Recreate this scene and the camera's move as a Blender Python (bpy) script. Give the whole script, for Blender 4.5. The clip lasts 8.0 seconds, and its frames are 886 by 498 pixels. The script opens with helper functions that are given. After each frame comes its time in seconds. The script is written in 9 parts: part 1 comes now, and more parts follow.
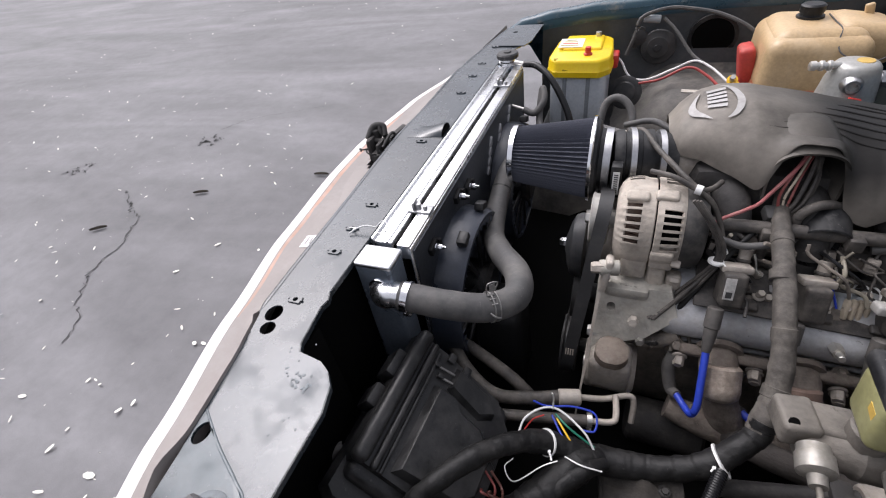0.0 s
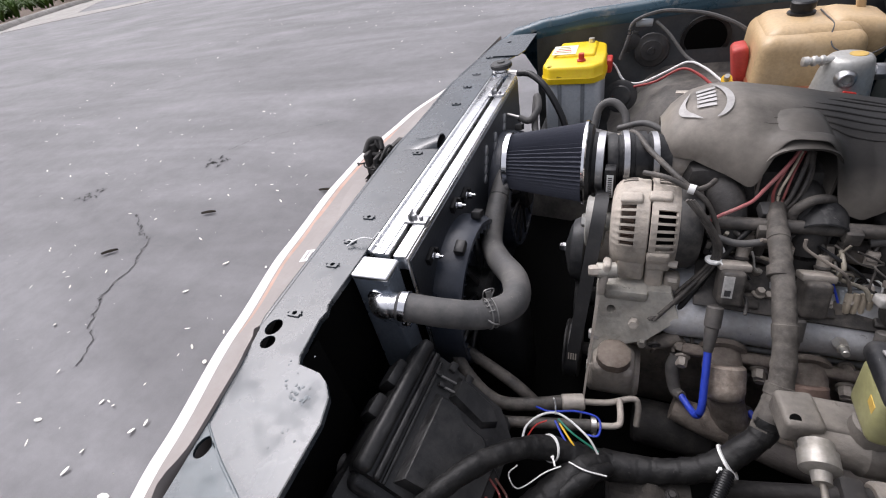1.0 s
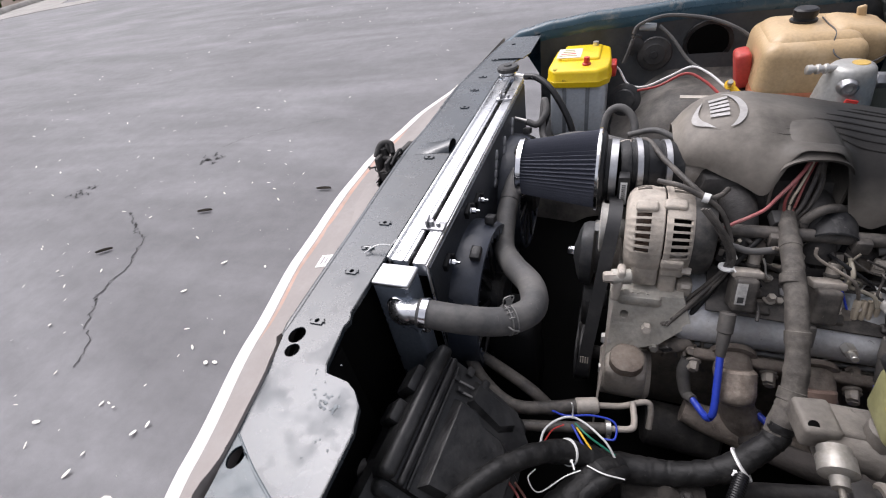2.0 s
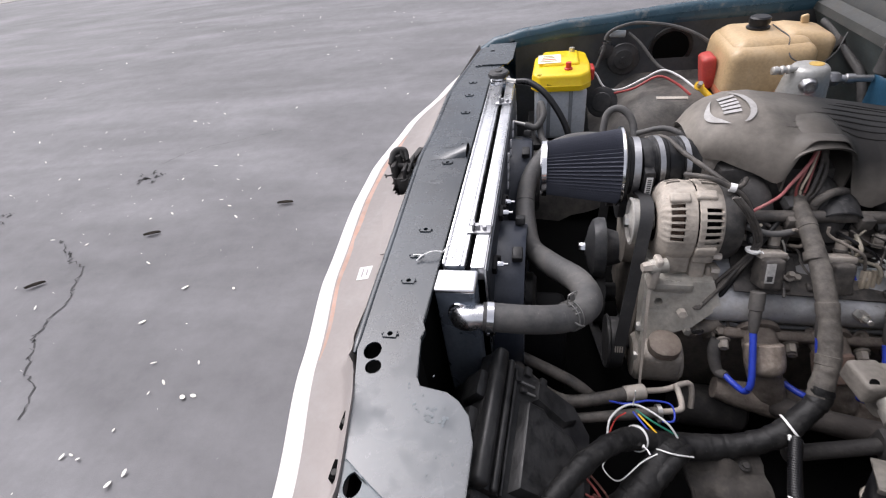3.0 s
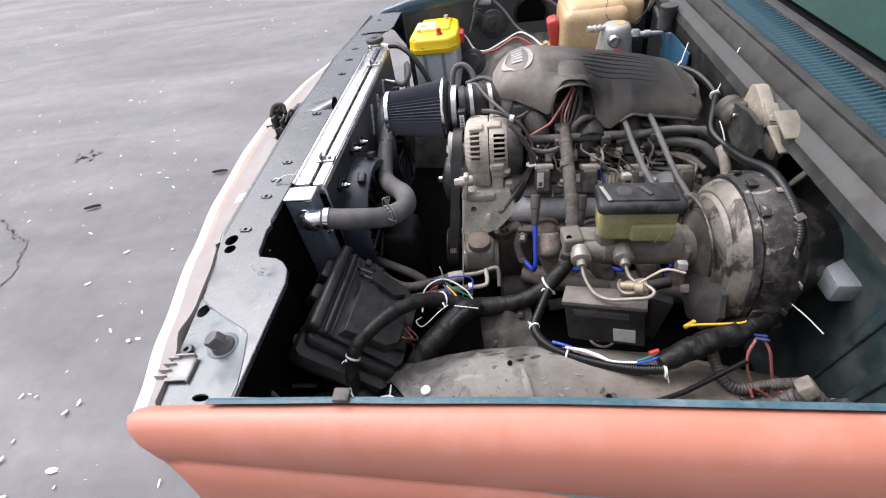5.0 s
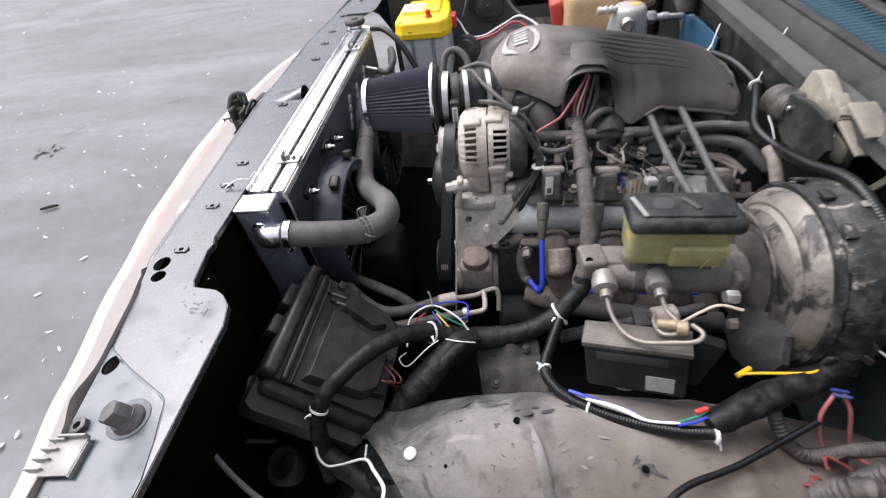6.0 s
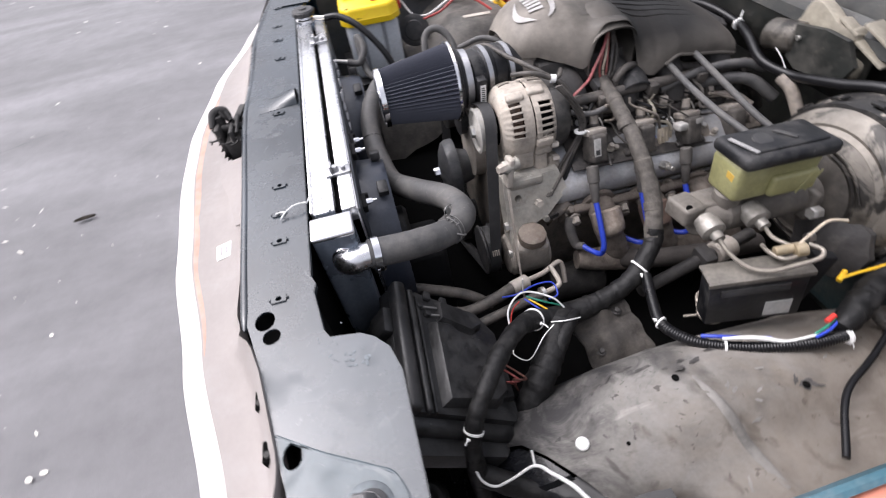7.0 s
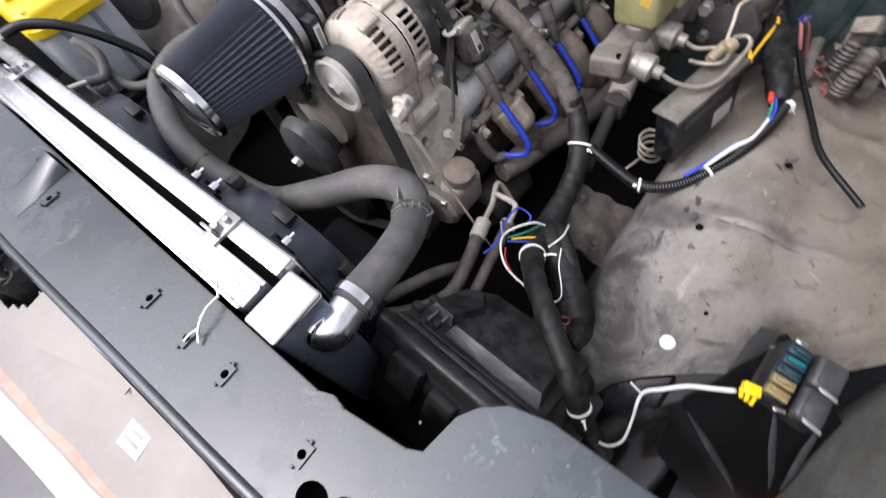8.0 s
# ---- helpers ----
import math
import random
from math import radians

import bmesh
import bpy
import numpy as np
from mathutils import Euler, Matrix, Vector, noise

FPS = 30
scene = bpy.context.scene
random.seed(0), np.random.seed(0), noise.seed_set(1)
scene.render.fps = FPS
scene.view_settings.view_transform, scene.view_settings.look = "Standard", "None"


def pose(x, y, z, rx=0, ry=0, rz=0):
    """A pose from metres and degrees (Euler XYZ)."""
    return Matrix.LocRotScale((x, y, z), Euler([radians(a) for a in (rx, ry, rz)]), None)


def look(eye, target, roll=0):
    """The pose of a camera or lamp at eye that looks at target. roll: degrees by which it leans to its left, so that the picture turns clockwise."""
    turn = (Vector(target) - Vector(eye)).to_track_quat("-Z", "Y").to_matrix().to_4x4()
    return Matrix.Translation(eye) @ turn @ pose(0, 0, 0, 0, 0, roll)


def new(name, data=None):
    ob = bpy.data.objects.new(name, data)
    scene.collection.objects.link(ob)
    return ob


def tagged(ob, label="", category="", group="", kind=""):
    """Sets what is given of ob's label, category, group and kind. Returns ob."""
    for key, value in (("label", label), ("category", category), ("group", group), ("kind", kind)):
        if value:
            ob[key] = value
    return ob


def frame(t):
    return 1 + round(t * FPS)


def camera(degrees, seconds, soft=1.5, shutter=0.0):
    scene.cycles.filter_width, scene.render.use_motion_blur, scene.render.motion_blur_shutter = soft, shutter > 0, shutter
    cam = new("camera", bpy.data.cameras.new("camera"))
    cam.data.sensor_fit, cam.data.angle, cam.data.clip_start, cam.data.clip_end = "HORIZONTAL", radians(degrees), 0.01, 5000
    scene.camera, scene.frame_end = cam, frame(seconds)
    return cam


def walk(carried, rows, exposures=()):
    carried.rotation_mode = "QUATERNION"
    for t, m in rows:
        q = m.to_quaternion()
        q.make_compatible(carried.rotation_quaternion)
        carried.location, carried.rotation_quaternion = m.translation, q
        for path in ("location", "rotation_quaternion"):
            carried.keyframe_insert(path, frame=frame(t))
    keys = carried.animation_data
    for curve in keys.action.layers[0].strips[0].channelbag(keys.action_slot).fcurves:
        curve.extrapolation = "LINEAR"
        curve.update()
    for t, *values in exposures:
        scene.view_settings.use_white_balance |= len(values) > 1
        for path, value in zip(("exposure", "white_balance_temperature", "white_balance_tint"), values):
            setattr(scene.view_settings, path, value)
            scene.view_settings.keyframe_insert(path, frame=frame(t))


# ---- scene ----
cam = camera(89.7, 8.0, soft=1.1, shutter=0.3)
PATH = [
    (0, (0.425, 0.054, 1.307), (-0.272, 1.422, 0.025), -10.1),
    (0.5, (0.434, 0.072, 1.306), (-0.298, 1.448, 0.053), -12.1),
    (1, (0.448, 0.054, 1.306), (-0.292, 1.439, 0.068), -13.0),
    (1.5, (0.451, 0.031, 1.306), (-0.286, 1.422, 0.072), -13.1),
    (1.7, (0.44, 0.046, 1.316), (-0.294, 1.418, 0.059), -12.8),
    (2.8, (0.251, 0.017, 1.351), (-0.252, 1.492, 0.098), -10.2),
    (3, (0.215, -0.004, 1.353), (-0.222, 1.476, 0.08), -9.5),
    (3.3, (0.209, -0.030, 1.346), (-0.180, 1.454, 0.063), -8.2),
    (3.5, (0.238, -0.042, 1.345), (-0.145, 1.446, 0.065), -10.1),
    (3.8, (0.344, -0.094, 1.310), (-0.021, 1.349, -0.025), -10.6),
    (4, (0.416, -0.117, 1.3), (0.071, 1.282, -0.088), -10.6),
    (4.3, (0.471, -0.188, 1.353), (0.130, 1.176, -0.070), -11.0),
    (4.5, (0.502, -0.231, 1.371), (0.16, 1.135, -0.049), -11.0),
    (4.7, (0.541, -0.268, 1.399), (0.205, 1.127, 0.005), -10.8),
    (5.8, (0.541, -0.134, 1.346), (0.276, 1.31, -0.013), -9.1),
    (6, (0.516, -0.092, 1.305), (0.243, 1.322, -0.083), -9.3),
    (6.3, (0.450, -0.064, 1.280), (0.189, 1.309, -0.152), -8.9),
    (6.5, (0.39, -0.055, 1.276), (0.191, 1.305, -0.177), -7.1),
    (6.8, (0.242, -0.038, 1.287), (0.278, 1.325, -0.176), -6.8),
    (7, (0.177, -0.019, 1.311), (0.346, 1.319, -0.166), -9.5),
    (7.2, (0.136, 0.017, 1.311), (0.442, 1.309, -0.185), -11.6),
    (7.3, (0.140, 0.038, 1.312), (0.462, 1.302, -0.204), -13.4),
    (7.5, (0.122, 0.106, 1.281), (0.603, 1.298, -0.251), -17.2),
    (7.8, (0.114, 0.197, 1.249), (0.684, 1.172, -0.401), -19.1),
    (8, (0.083, 0.222, 1.234), (0.692, 1.043, -0.486), -18.0),
]
walk(cam, [(t, look(eye, target, roll)) for t, eye, target, roll in PATH], exposures=[(0.0, 0.43, 6280, 16), (1.5, 0.41, 6280, 16), (3.5, 0.40, 6280, 16), (4.0, 0.48, 6280, 16), (4.5, 0.77, 6280, 16), (6.0, 0.82, 6250, 17), (8.0, 0.82, 6250, 16)])

# ---- world and light: bright overcast sky ----
world = bpy.data.worlds.new("overcast_sky")
scene.world = world
world.use_nodes = True
wn, wl = world.node_tree.nodes, world.node_tree.links
sky = wn.new("ShaderNodeTexSky")
sky.sky_type = "NISHITA"
sky.sun_disc = False
sky.sun_elevation, sky.sun_rotation = radians(57), radians(-57)
sky.dust_density = 6.0
soften = wn.new("ShaderNodeHueSaturation")
soften.inputs["Saturation"].default_value = 0.22
wl.new(sky.outputs[0], soften.inputs["Color"])
wl.new(soften.outputs[0], wn["Background"].inputs["Color"])
wn["Background"].inputs["Strength"].default_value = 0.15
sun = new("sun", bpy.data.lights.new("sun", "SUN"))
sun.data.energy, sun.data.angle, sun.data.color = 1.2, radians(75), (1.0, 0.97, 0.93)
sun.matrix_world = look((-2.3, 1.5, 4.3), (0, 0, 0))

# ---- materials ----


def mat(name, c, rough=0.6, metal=0.0, var=0.2, scale=9.0, bump=0.25, fine=140.0, dust=0.0, dustc=(0.30, 0.27, 0.23), spec=0.5, stretch=None, grit=0.25, flecks=None):
    """A surface with cloudy variation, fine grain and, where wanted, patches of dry dust."""
    m = bpy.data.materials.new(name)
    m.use_nodes = True
    n, l = m.node_tree.nodes, m.node_tree.links
    b = n["Principled BSDF"]
    co = n.new("ShaderNodeTexCoord")
    src = co.outputs["Object"]
    if stretch:
        mp = n.new("ShaderNodeMapping")
        mp.inputs["Scale"].default_value = stretch
        l.new(src, mp.inputs["Vector"])
        src = mp.outputs[0]
    big = n.new("ShaderNodeTexNoise")
    big.inputs["Scale"].default_value, big.inputs["Detail"].default_value, big.inputs["Roughness"].default_value = scale, 6.0, 0.62
    l.new(src, big.inputs["Vector"])
    small = n.new("ShaderNodeTexNoise")
    small.inputs["Scale"].default_value, small.inputs["Detail"].default_value = fine, 3.0
    l.new(co.outputs["Object"], small.inputs["Vector"])
    ramp = n.new("ShaderNodeValToRGB")
    ramp.color_ramp.elements[0].position, ramp.color_ramp.elements[1].position = 0.3, 0.7
    ramp.color_ramp.elements[0].color = (*[max(0.0, v * (1 - var)) for v in c], 1)
    ramp.color_ramp.elements[1].color = (*[min(1.0, v * (1 + var)) for v in c], 1)
    l.new(big.outputs["Fac"], ramp.inputs["Fac"])
    colour = ramp.outputs["Color"]
    grain = n.new("ShaderNodeMixRGB")
    grain.blend_type = "OVERLAY"
    grain.inputs["Fac"].default_value = grit
    l.new(colour, grain.inputs["Color1"])
    l.new(small.outputs["Fac"], grain.inputs["Color2"])
    colour = grain.outputs["Color"]
    rr = n.new("ShaderNodeMapRange")
    rr.inputs["To Min"].default_value, rr.inputs["To Max"].default_value = max(0.02, rough - 0.12), min(1.0, rough + 0.12)
    l.new(big.outputs["Fac"], rr.inputs["Value"])
    rough_out, metal_out = rr.outputs[0], None
    if dust:
        cloud = n.new("ShaderNodeTexNoise")
        cloud.inputs["Scale"].default_value, cloud.inputs["Detail"].default_value, cloud.inputs["Roughness"].default_value = scale * 2.3, 8.0, 0.7
        l.new(co.outputs["Object"], cloud.inputs["Vector"])
        dr = n.new("ShaderNodeMapRange")
        dr.inputs["From Min"].default_value, dr.inputs["From Max"].default_value = 0.62 - 0.4 * dust, 0.95 - 0.3 * dust
        l.new(cloud.outputs["Fac"], dr.inputs["Value"])
        dm = n.new("ShaderNodeMixRGB")
        l.new(dr.outputs[0], dm.inputs["Fac"])
        l.new(colour, dm.inputs["Color1"])
        dm.inputs["Color2"].default_value = (*dustc, 1)
        colour = dm.outputs["Color"]
        rm = n.new("ShaderNodeMix")
        l.new(dr.outputs[0], rm.inputs["Factor"])
        l.new(rough_out, rm.inputs["A"])
        rm.inputs["B"].default_value = 0.9
        rough_out = rm.outputs["Result"]
        if metal:
            mm = n.new("ShaderNodeMapRange")
            mm.inputs["To Min"].default_value, mm.inputs["To Max"].default_value = metal, 0.0
            l.new(dr.outputs[0], mm.inputs["Value"])
            metal_out = mm.outputs[0]
    if flecks:
        for size, lo, hi, power in ((70.0, 0.66, 0.70, 0.6), (16.0, 0.63, 0.72, 0.35)):
            ft = n.new("ShaderNodeTexNoise")
            ft.inputs["Scale"].default_value, ft.inputs["Detail"].default_value, ft.inputs["Roughness"].default_value, ft.inputs["Distortion"].default_value = size, 4.0, 0.7, 1.5
            l.new(co.outputs["Object"], ft.inputs["Vector"])
            fr = n.new("ShaderNodeMapRange")
            fr.inputs["From Min"].default_value, fr.inputs["From Max"].default_value, fr.inputs["To Max"].default_value = lo, hi, power
            l.new(ft.outputs["Fac"], fr.inputs["Value"])
            fm = n.new("ShaderNodeMixRGB")
            l.new(fr.outputs[0], fm.inputs["Fac"])
            l.new(colour, fm.inputs["Color1"])
            fm.inputs["Color2"].default_value = (*flecks, 1)
            colour = fm.outputs["Color"]
    l.new(colour, b.inputs["Base Color"])
    l.new(rough_out, b.inputs["Roughness"])
    b.inputs["Metallic"].default_value = metal
    if metal_out:
        l.new(metal_out, b.inputs["Metallic"])
    b.inputs["Specular IOR Level"].default_value = spec
    if bump:
        bp = n.new("ShaderNodeBump")
        bp.inputs["Strength"].default_value, bp.inputs["Distance"].default_value = bump, 0.002
        l.new(small.outputs["Fac"], bp.inputs["Height"])
        l.new(bp.outputs[0], b.inputs["Normal"])
    return m


def flaked(m, c, scale, lo, hi, power=0.9):
    """Lays hard-edged flakes of another coat over a material."""
    n, l = m.node_tree.nodes, m.node_tree.links
    b = n["Principled BSDF"]
    old = b.inputs["Base Color"].links[0].from_socket
    co = n.new("ShaderNodeTexCoord")
    tx = n.new("ShaderNodeTexNoise")
    tx.inputs["Scale"].default_value, tx.inputs["Detail"].default_value, tx.inputs["Roughness"].default_value, tx.inputs["Distortion"].default_value = scale, 6.0, 0.6, 0.6
    l.new(co.outputs["Object"], tx.inputs["Vector"])
    rg = n.new("ShaderNodeMapRange")
    rg.inputs["From Min"].default_value, rg.inputs["From Max"].default_value, rg.inputs["To Max"].default_value = lo, hi, power
    l.new(tx.outputs["Fac"], rg.inputs["Value"])
    mx = n.new("ShaderNodeMixRGB")
    l.new(rg.outputs[0], mx.inputs["Fac"])
    l.new(old, mx.inputs["Color1"])
    mx.inputs["Color2"].default_value = (*c, 1)
    l.new(mx.outputs[0], b.inputs["Base Color"])
    return m


def ground_mat():
    """Worn asphalt: coarse grit, broad pale tyre sweeps and dark damp patches."""
    m = mat("asphalt", (0.183, 0.181, 0.187), 0.85, var=0.22, scale=0.9, bump=0.8, fine=420, stretch=(0.45, 1.2, 1))
    n, l = m.node_tree.nodes, m.node_tree.links
    b = n["Principled BSDF"]
    old = b.inputs["Base Color"].links[0].from_socket
    co = n.new("ShaderNodeTexCoord")
    mp = n.new("ShaderNodeMapping")
    mp.inputs["Scale"].default_value, mp.inputs["Rotation"].default_value = (0.30, 1.15, 1), (0, 0, radians(16))
    l.new(co.outputs["Object"], mp.inputs["Vector"])
    sweep = n.new("ShaderNodeTexNoise")
    sweep.inputs["Scale"].default_value, sweep.inputs["Detail"].default_value, sweep.inputs["Distortion"].default_value = 1.1, 5, 1.6
    l.new(mp.outputs[0], sweep.inputs["Vector"])
    rg = n.new("ShaderNodeMapRange")
    rg.inputs["From Min"].default_value, rg.inputs["From Max"].default_value = 0.35, 0.7
    rg.inputs["To Min"].default_value, rg.inputs["To Max"].default_value = 0.84, 1.19
    l.new(sweep.outputs["Fac"], rg.inputs["Value"])
    spots = n.new("ShaderNodeTexNoise")
    spots.inputs["Scale"].default_value, spots.inputs["Detail"].default_value, spots.inputs["Roughness"].default_value = 7.0, 12, 0.75
    l.new(co.outputs["Object"], spots.inputs["Vector"])
    sg = n.new("ShaderNodeMapRange")
    sg.inputs["From Min"].default_value, sg.inputs["From Max"].default_value = 0.32, 0.62
    sg.inputs["To Min"].default_value, sg.inputs["To Max"].default_value = 0.84, 1.04
    l.new(spots.outputs["Fac"], sg.inputs["Value"])
    mul = n.new("ShaderNodeMath")
    mul.operation = "MULTIPLY"
    l.new(rg.outputs[0], mul.inputs[0])
    l.new(sg.outputs[0], mul.inputs[1])
    vm = n.new("ShaderNodeVectorMath")
    vm.operation = "SCALE"
    l.new(old, vm.inputs[0])
    l.new(mul.outputs[0], vm.inputs["Scale"])
    l.new(vm.outputs[0], b.inputs["Base Color"])
    return m


ASPHALT = ground_mat()
CRACK = mat("crack_dirt", (0.055, 0.054, 0.054), 0.95, bump=0.6)
PETAL = mat("petal", (0.80, 0.77, 0.69), 0.7, var=0.15, bump=0)
GRASS = mat("strappy_leaf", (0.060, 0.110, 0.022), 0.6, var=0.4, scale=2, bump=0, spec=0.15)
CONCRETE = mat("concrete", (0.30, 0.285, 0.265), 0.9, var=0.25, scale=1.6, bump=0.5)
SLATE = mat("satin_slate_paint", (0.0249, 0.0329, 0.0409), 0.25, var=0.5, scale=5, bump=0.02, dust=0.28, dustc=(0.0643, 0.0746, 0.0826), spec=0.85, grit=0.08, flecks=(0.154, 0.161, 0.168))
TEALDUST = mat("dusty_pale_teal_paint", (0.0409, 0.0599, 0.0705), 0.28, var=0.3, scale=8, bump=0.05, dust=0.35, dustc=(0.0987, 0.116, 0.123), spec=0.7, flecks=(0.24, 0.247, 0.247))
TEALWALL = mat("dirty_teal_wall_paint", (0.026, 0.046, 0.050), 0.42, var=0.6, scale=8, bump=0.2, dust=0.45, dustc=(0.11, 0.112, 0.102), flecks=(0.17, 0.16, 0.14))
TEAL = mat("teal_paint", (0.04, 0.105, 0.135), 0.35, var=0.25, bump=0.05, dust=0.4, dustc=(0.21, 0.25, 0.27))
NAVY = mat("dark_blue_paint", (0.025, 0.062, 0.088), 0.28, var=0.2, bump=0.08, dust=0.15)
PRIMER = mat("orange_primer", (0.50, 0.190, 0.128), 0.42, var=0.07, scale=3, bump=0.0, dust=0.22, dustc=(0.56, 0.29, 0.225), grit=0.03)
WHITE = mat("chalky_white_paint", (0.72, 0.68, 0.65), 0.6, var=0.06, scale=12, bump=0.1)
PALE = mat("worn_beige_primer", (0.29, 0.262, 0.248), 0.65, var=0.10, scale=7, bump=0.0, dust=0.3, dustc=(0.35, 0.328, 0.32), spec=0.3, grit=0.06)
STREAK = mat("orange_primer_streak", (0.46, 0.27, 0.20), 0.6, var=0.25, scale=14, bump=0.0, dust=0.5, dustc=(0.42, 0.35, 0.32), grit=0.08)
BLACK = mat("black_plastic", (0.009, 0.0095, 0.011), 0.4, var=0.3, bump=0.2, dust=0.36, dustc=(0.078, 0.075, 0.072), spec=0.35, flecks=(0.12, 0.115, 0.11))
DUSTY = mat("dusty_black_plastic", (0.032, 0.032, 0.033), 0.48, var=0.3, bump=0.2, dust=0.4, dustc=(0.10, 0.095, 0.09))
ENGDUST = mat("dust_caked_metal", (0.157, 0.1384, 0.1197), 0.7, var=0.5, scale=13, bump=0.5, dust=0.55, dustc=(0.3257, 0.2791, 0.2303), flecks=(0.4187, 0.3698, 0.314))
ENGBLACK = mat("dust_caked_black_plastic", (0.0468, 0.04255, 0.03915), 0.55, var=0.4, scale=12, bump=0.3, dust=0.5, dustc=(0.1744, 0.1549, 0.1345), flecks=(0.2213, 0.1999, 0.1744))
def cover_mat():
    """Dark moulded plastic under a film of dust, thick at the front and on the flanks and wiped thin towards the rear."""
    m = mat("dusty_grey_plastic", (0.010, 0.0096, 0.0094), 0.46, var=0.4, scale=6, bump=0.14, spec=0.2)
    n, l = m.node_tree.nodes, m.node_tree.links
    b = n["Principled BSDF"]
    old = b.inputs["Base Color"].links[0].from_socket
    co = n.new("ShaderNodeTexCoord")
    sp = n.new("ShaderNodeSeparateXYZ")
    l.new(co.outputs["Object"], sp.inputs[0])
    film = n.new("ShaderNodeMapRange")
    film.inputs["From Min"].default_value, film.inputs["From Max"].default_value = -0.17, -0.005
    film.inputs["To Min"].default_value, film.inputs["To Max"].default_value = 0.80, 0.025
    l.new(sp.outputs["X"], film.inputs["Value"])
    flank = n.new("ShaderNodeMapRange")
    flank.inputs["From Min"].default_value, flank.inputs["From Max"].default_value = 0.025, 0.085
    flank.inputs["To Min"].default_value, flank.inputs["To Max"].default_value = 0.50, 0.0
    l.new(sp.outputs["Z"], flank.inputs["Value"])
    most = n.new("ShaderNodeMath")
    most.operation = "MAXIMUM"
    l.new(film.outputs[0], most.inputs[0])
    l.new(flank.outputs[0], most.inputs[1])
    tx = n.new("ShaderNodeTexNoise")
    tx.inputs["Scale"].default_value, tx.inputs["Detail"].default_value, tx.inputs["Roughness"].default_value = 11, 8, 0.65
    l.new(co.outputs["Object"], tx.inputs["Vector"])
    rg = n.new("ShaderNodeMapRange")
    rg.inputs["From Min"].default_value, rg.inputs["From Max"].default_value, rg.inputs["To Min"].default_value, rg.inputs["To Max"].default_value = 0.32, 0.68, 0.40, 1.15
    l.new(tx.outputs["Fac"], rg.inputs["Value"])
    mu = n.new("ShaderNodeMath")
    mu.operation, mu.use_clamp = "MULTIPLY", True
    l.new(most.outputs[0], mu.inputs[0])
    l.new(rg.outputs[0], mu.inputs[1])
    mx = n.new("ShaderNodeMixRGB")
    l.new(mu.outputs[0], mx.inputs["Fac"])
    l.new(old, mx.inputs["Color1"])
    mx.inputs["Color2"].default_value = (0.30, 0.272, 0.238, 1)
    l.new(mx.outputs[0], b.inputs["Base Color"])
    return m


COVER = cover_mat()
RUBBER = mat("rubber", (0.066, 0.065, 0.065), 0.6, var=0.3, bump=0.15, dust=0.5, dustc=(0.15, 0.142, 0.132), flecks=(0.22, 0.205, 0.185))
DARK = mat("grimy_dark_metal", (0.03, 0.028, 0.027), 0.7, var=0.4, scale=14, bump=0.5, dust=0.3, dustc=(0.10, 0.09, 0.08))
BELT = mat("belt_rubber", (0.026, 0.026, 0.027), 0.55, var=0.2, bump=0.2, dust=0.25, dustc=(0.07, 0.066, 0.062))
ALU = mat("bare_aluminium", (0.86, 0.86, 0.87), 0.28, metal=1.0, var=0.06, scale=20, bump=0.05)
ALUD = mat("brushed_aluminium", (0.50, 0.50, 0.51), 0.38, metal=1.0, var=0.12, bump=0.08)
CAST = mat("dusty_cast_aluminium", (0.47, 0.43, 0.38), 0.58, metal=0.3, var=0.3, scale=16, bump=0.4, dust=0.5, dustc=(0.41, 0.365, 0.31), flecks=(0.25, 0.215, 0.18))
BRACKETC = mat("oily_cast_aluminium", (0.406, 0.3886, 0.3451), 0.5, metal=0.2, var=0.5, scale=13, bump=0.4, dust=0.42, dustc=(0.464, 0.4205, 0.3596), flecks=(0.174, 0.1595, 0.1377))
GRIMECAST = mat("grimy_cast_aluminium", (0.336, 0.3046, 0.2688), 0.6, metal=0.2, var=0.4, scale=16, bump=0.5, dust=0.5, dustc=(0.336, 0.2912, 0.2442), flecks=(0.1344, 0.112, 0.0952))
CHROME = mat("chrome", (0.88, 0.88, 0.9), 0.12, metal=1.0, var=0.04, bump=0)
STEEL = mat("zinc_steel", (0.66, 0.64, 0.60), 0.35, metal=0.9, var=0.15, bump=0.1, dust=0.2)
GRIMEBLACK = mat("grimy_black_plate", (0.0425, 0.03875, 0.03625), 0.6, var=0.5, scale=16, bump=0.5, dust=0.45, dustc=(0.1438, 0.1275, 0.11), flecks=(0.2375, 0.21, 0.1775))
PAPER = mat("filter_fabric", (0.056, 0.060, 0.080), 0.75, var=0.15, bump=0.4, fine=500)
YELLOW = mat("yellow_plastic", (0.86, 0.60, 0.01), 0.32, var=0.05, bump=0.05)
GREY = mat("grey_plastic", (0.34, 0.37, 0.39), 0.45, var=0.12, bump=0.1, dust=0.2)
REDP = mat("red_plastic", (0.55, 0.04, 0.03), 0.45, var=0.15, bump=0.05)
AMBER = mat("yellowed_plastic", (0.50, 0.355, 0.195), 0.36, var=0.16, scale=5, bump=0.04, dust=0.25, dustc=(0.60, 0.47, 0.31))
OLIVE = mat("yellowed_green_plastic", (0.26, 0.25, 0.115), 0.4, var=0.22, scale=10, bump=0.1, dust=0.25, dustc=(0.36, 0.35, 0.2))
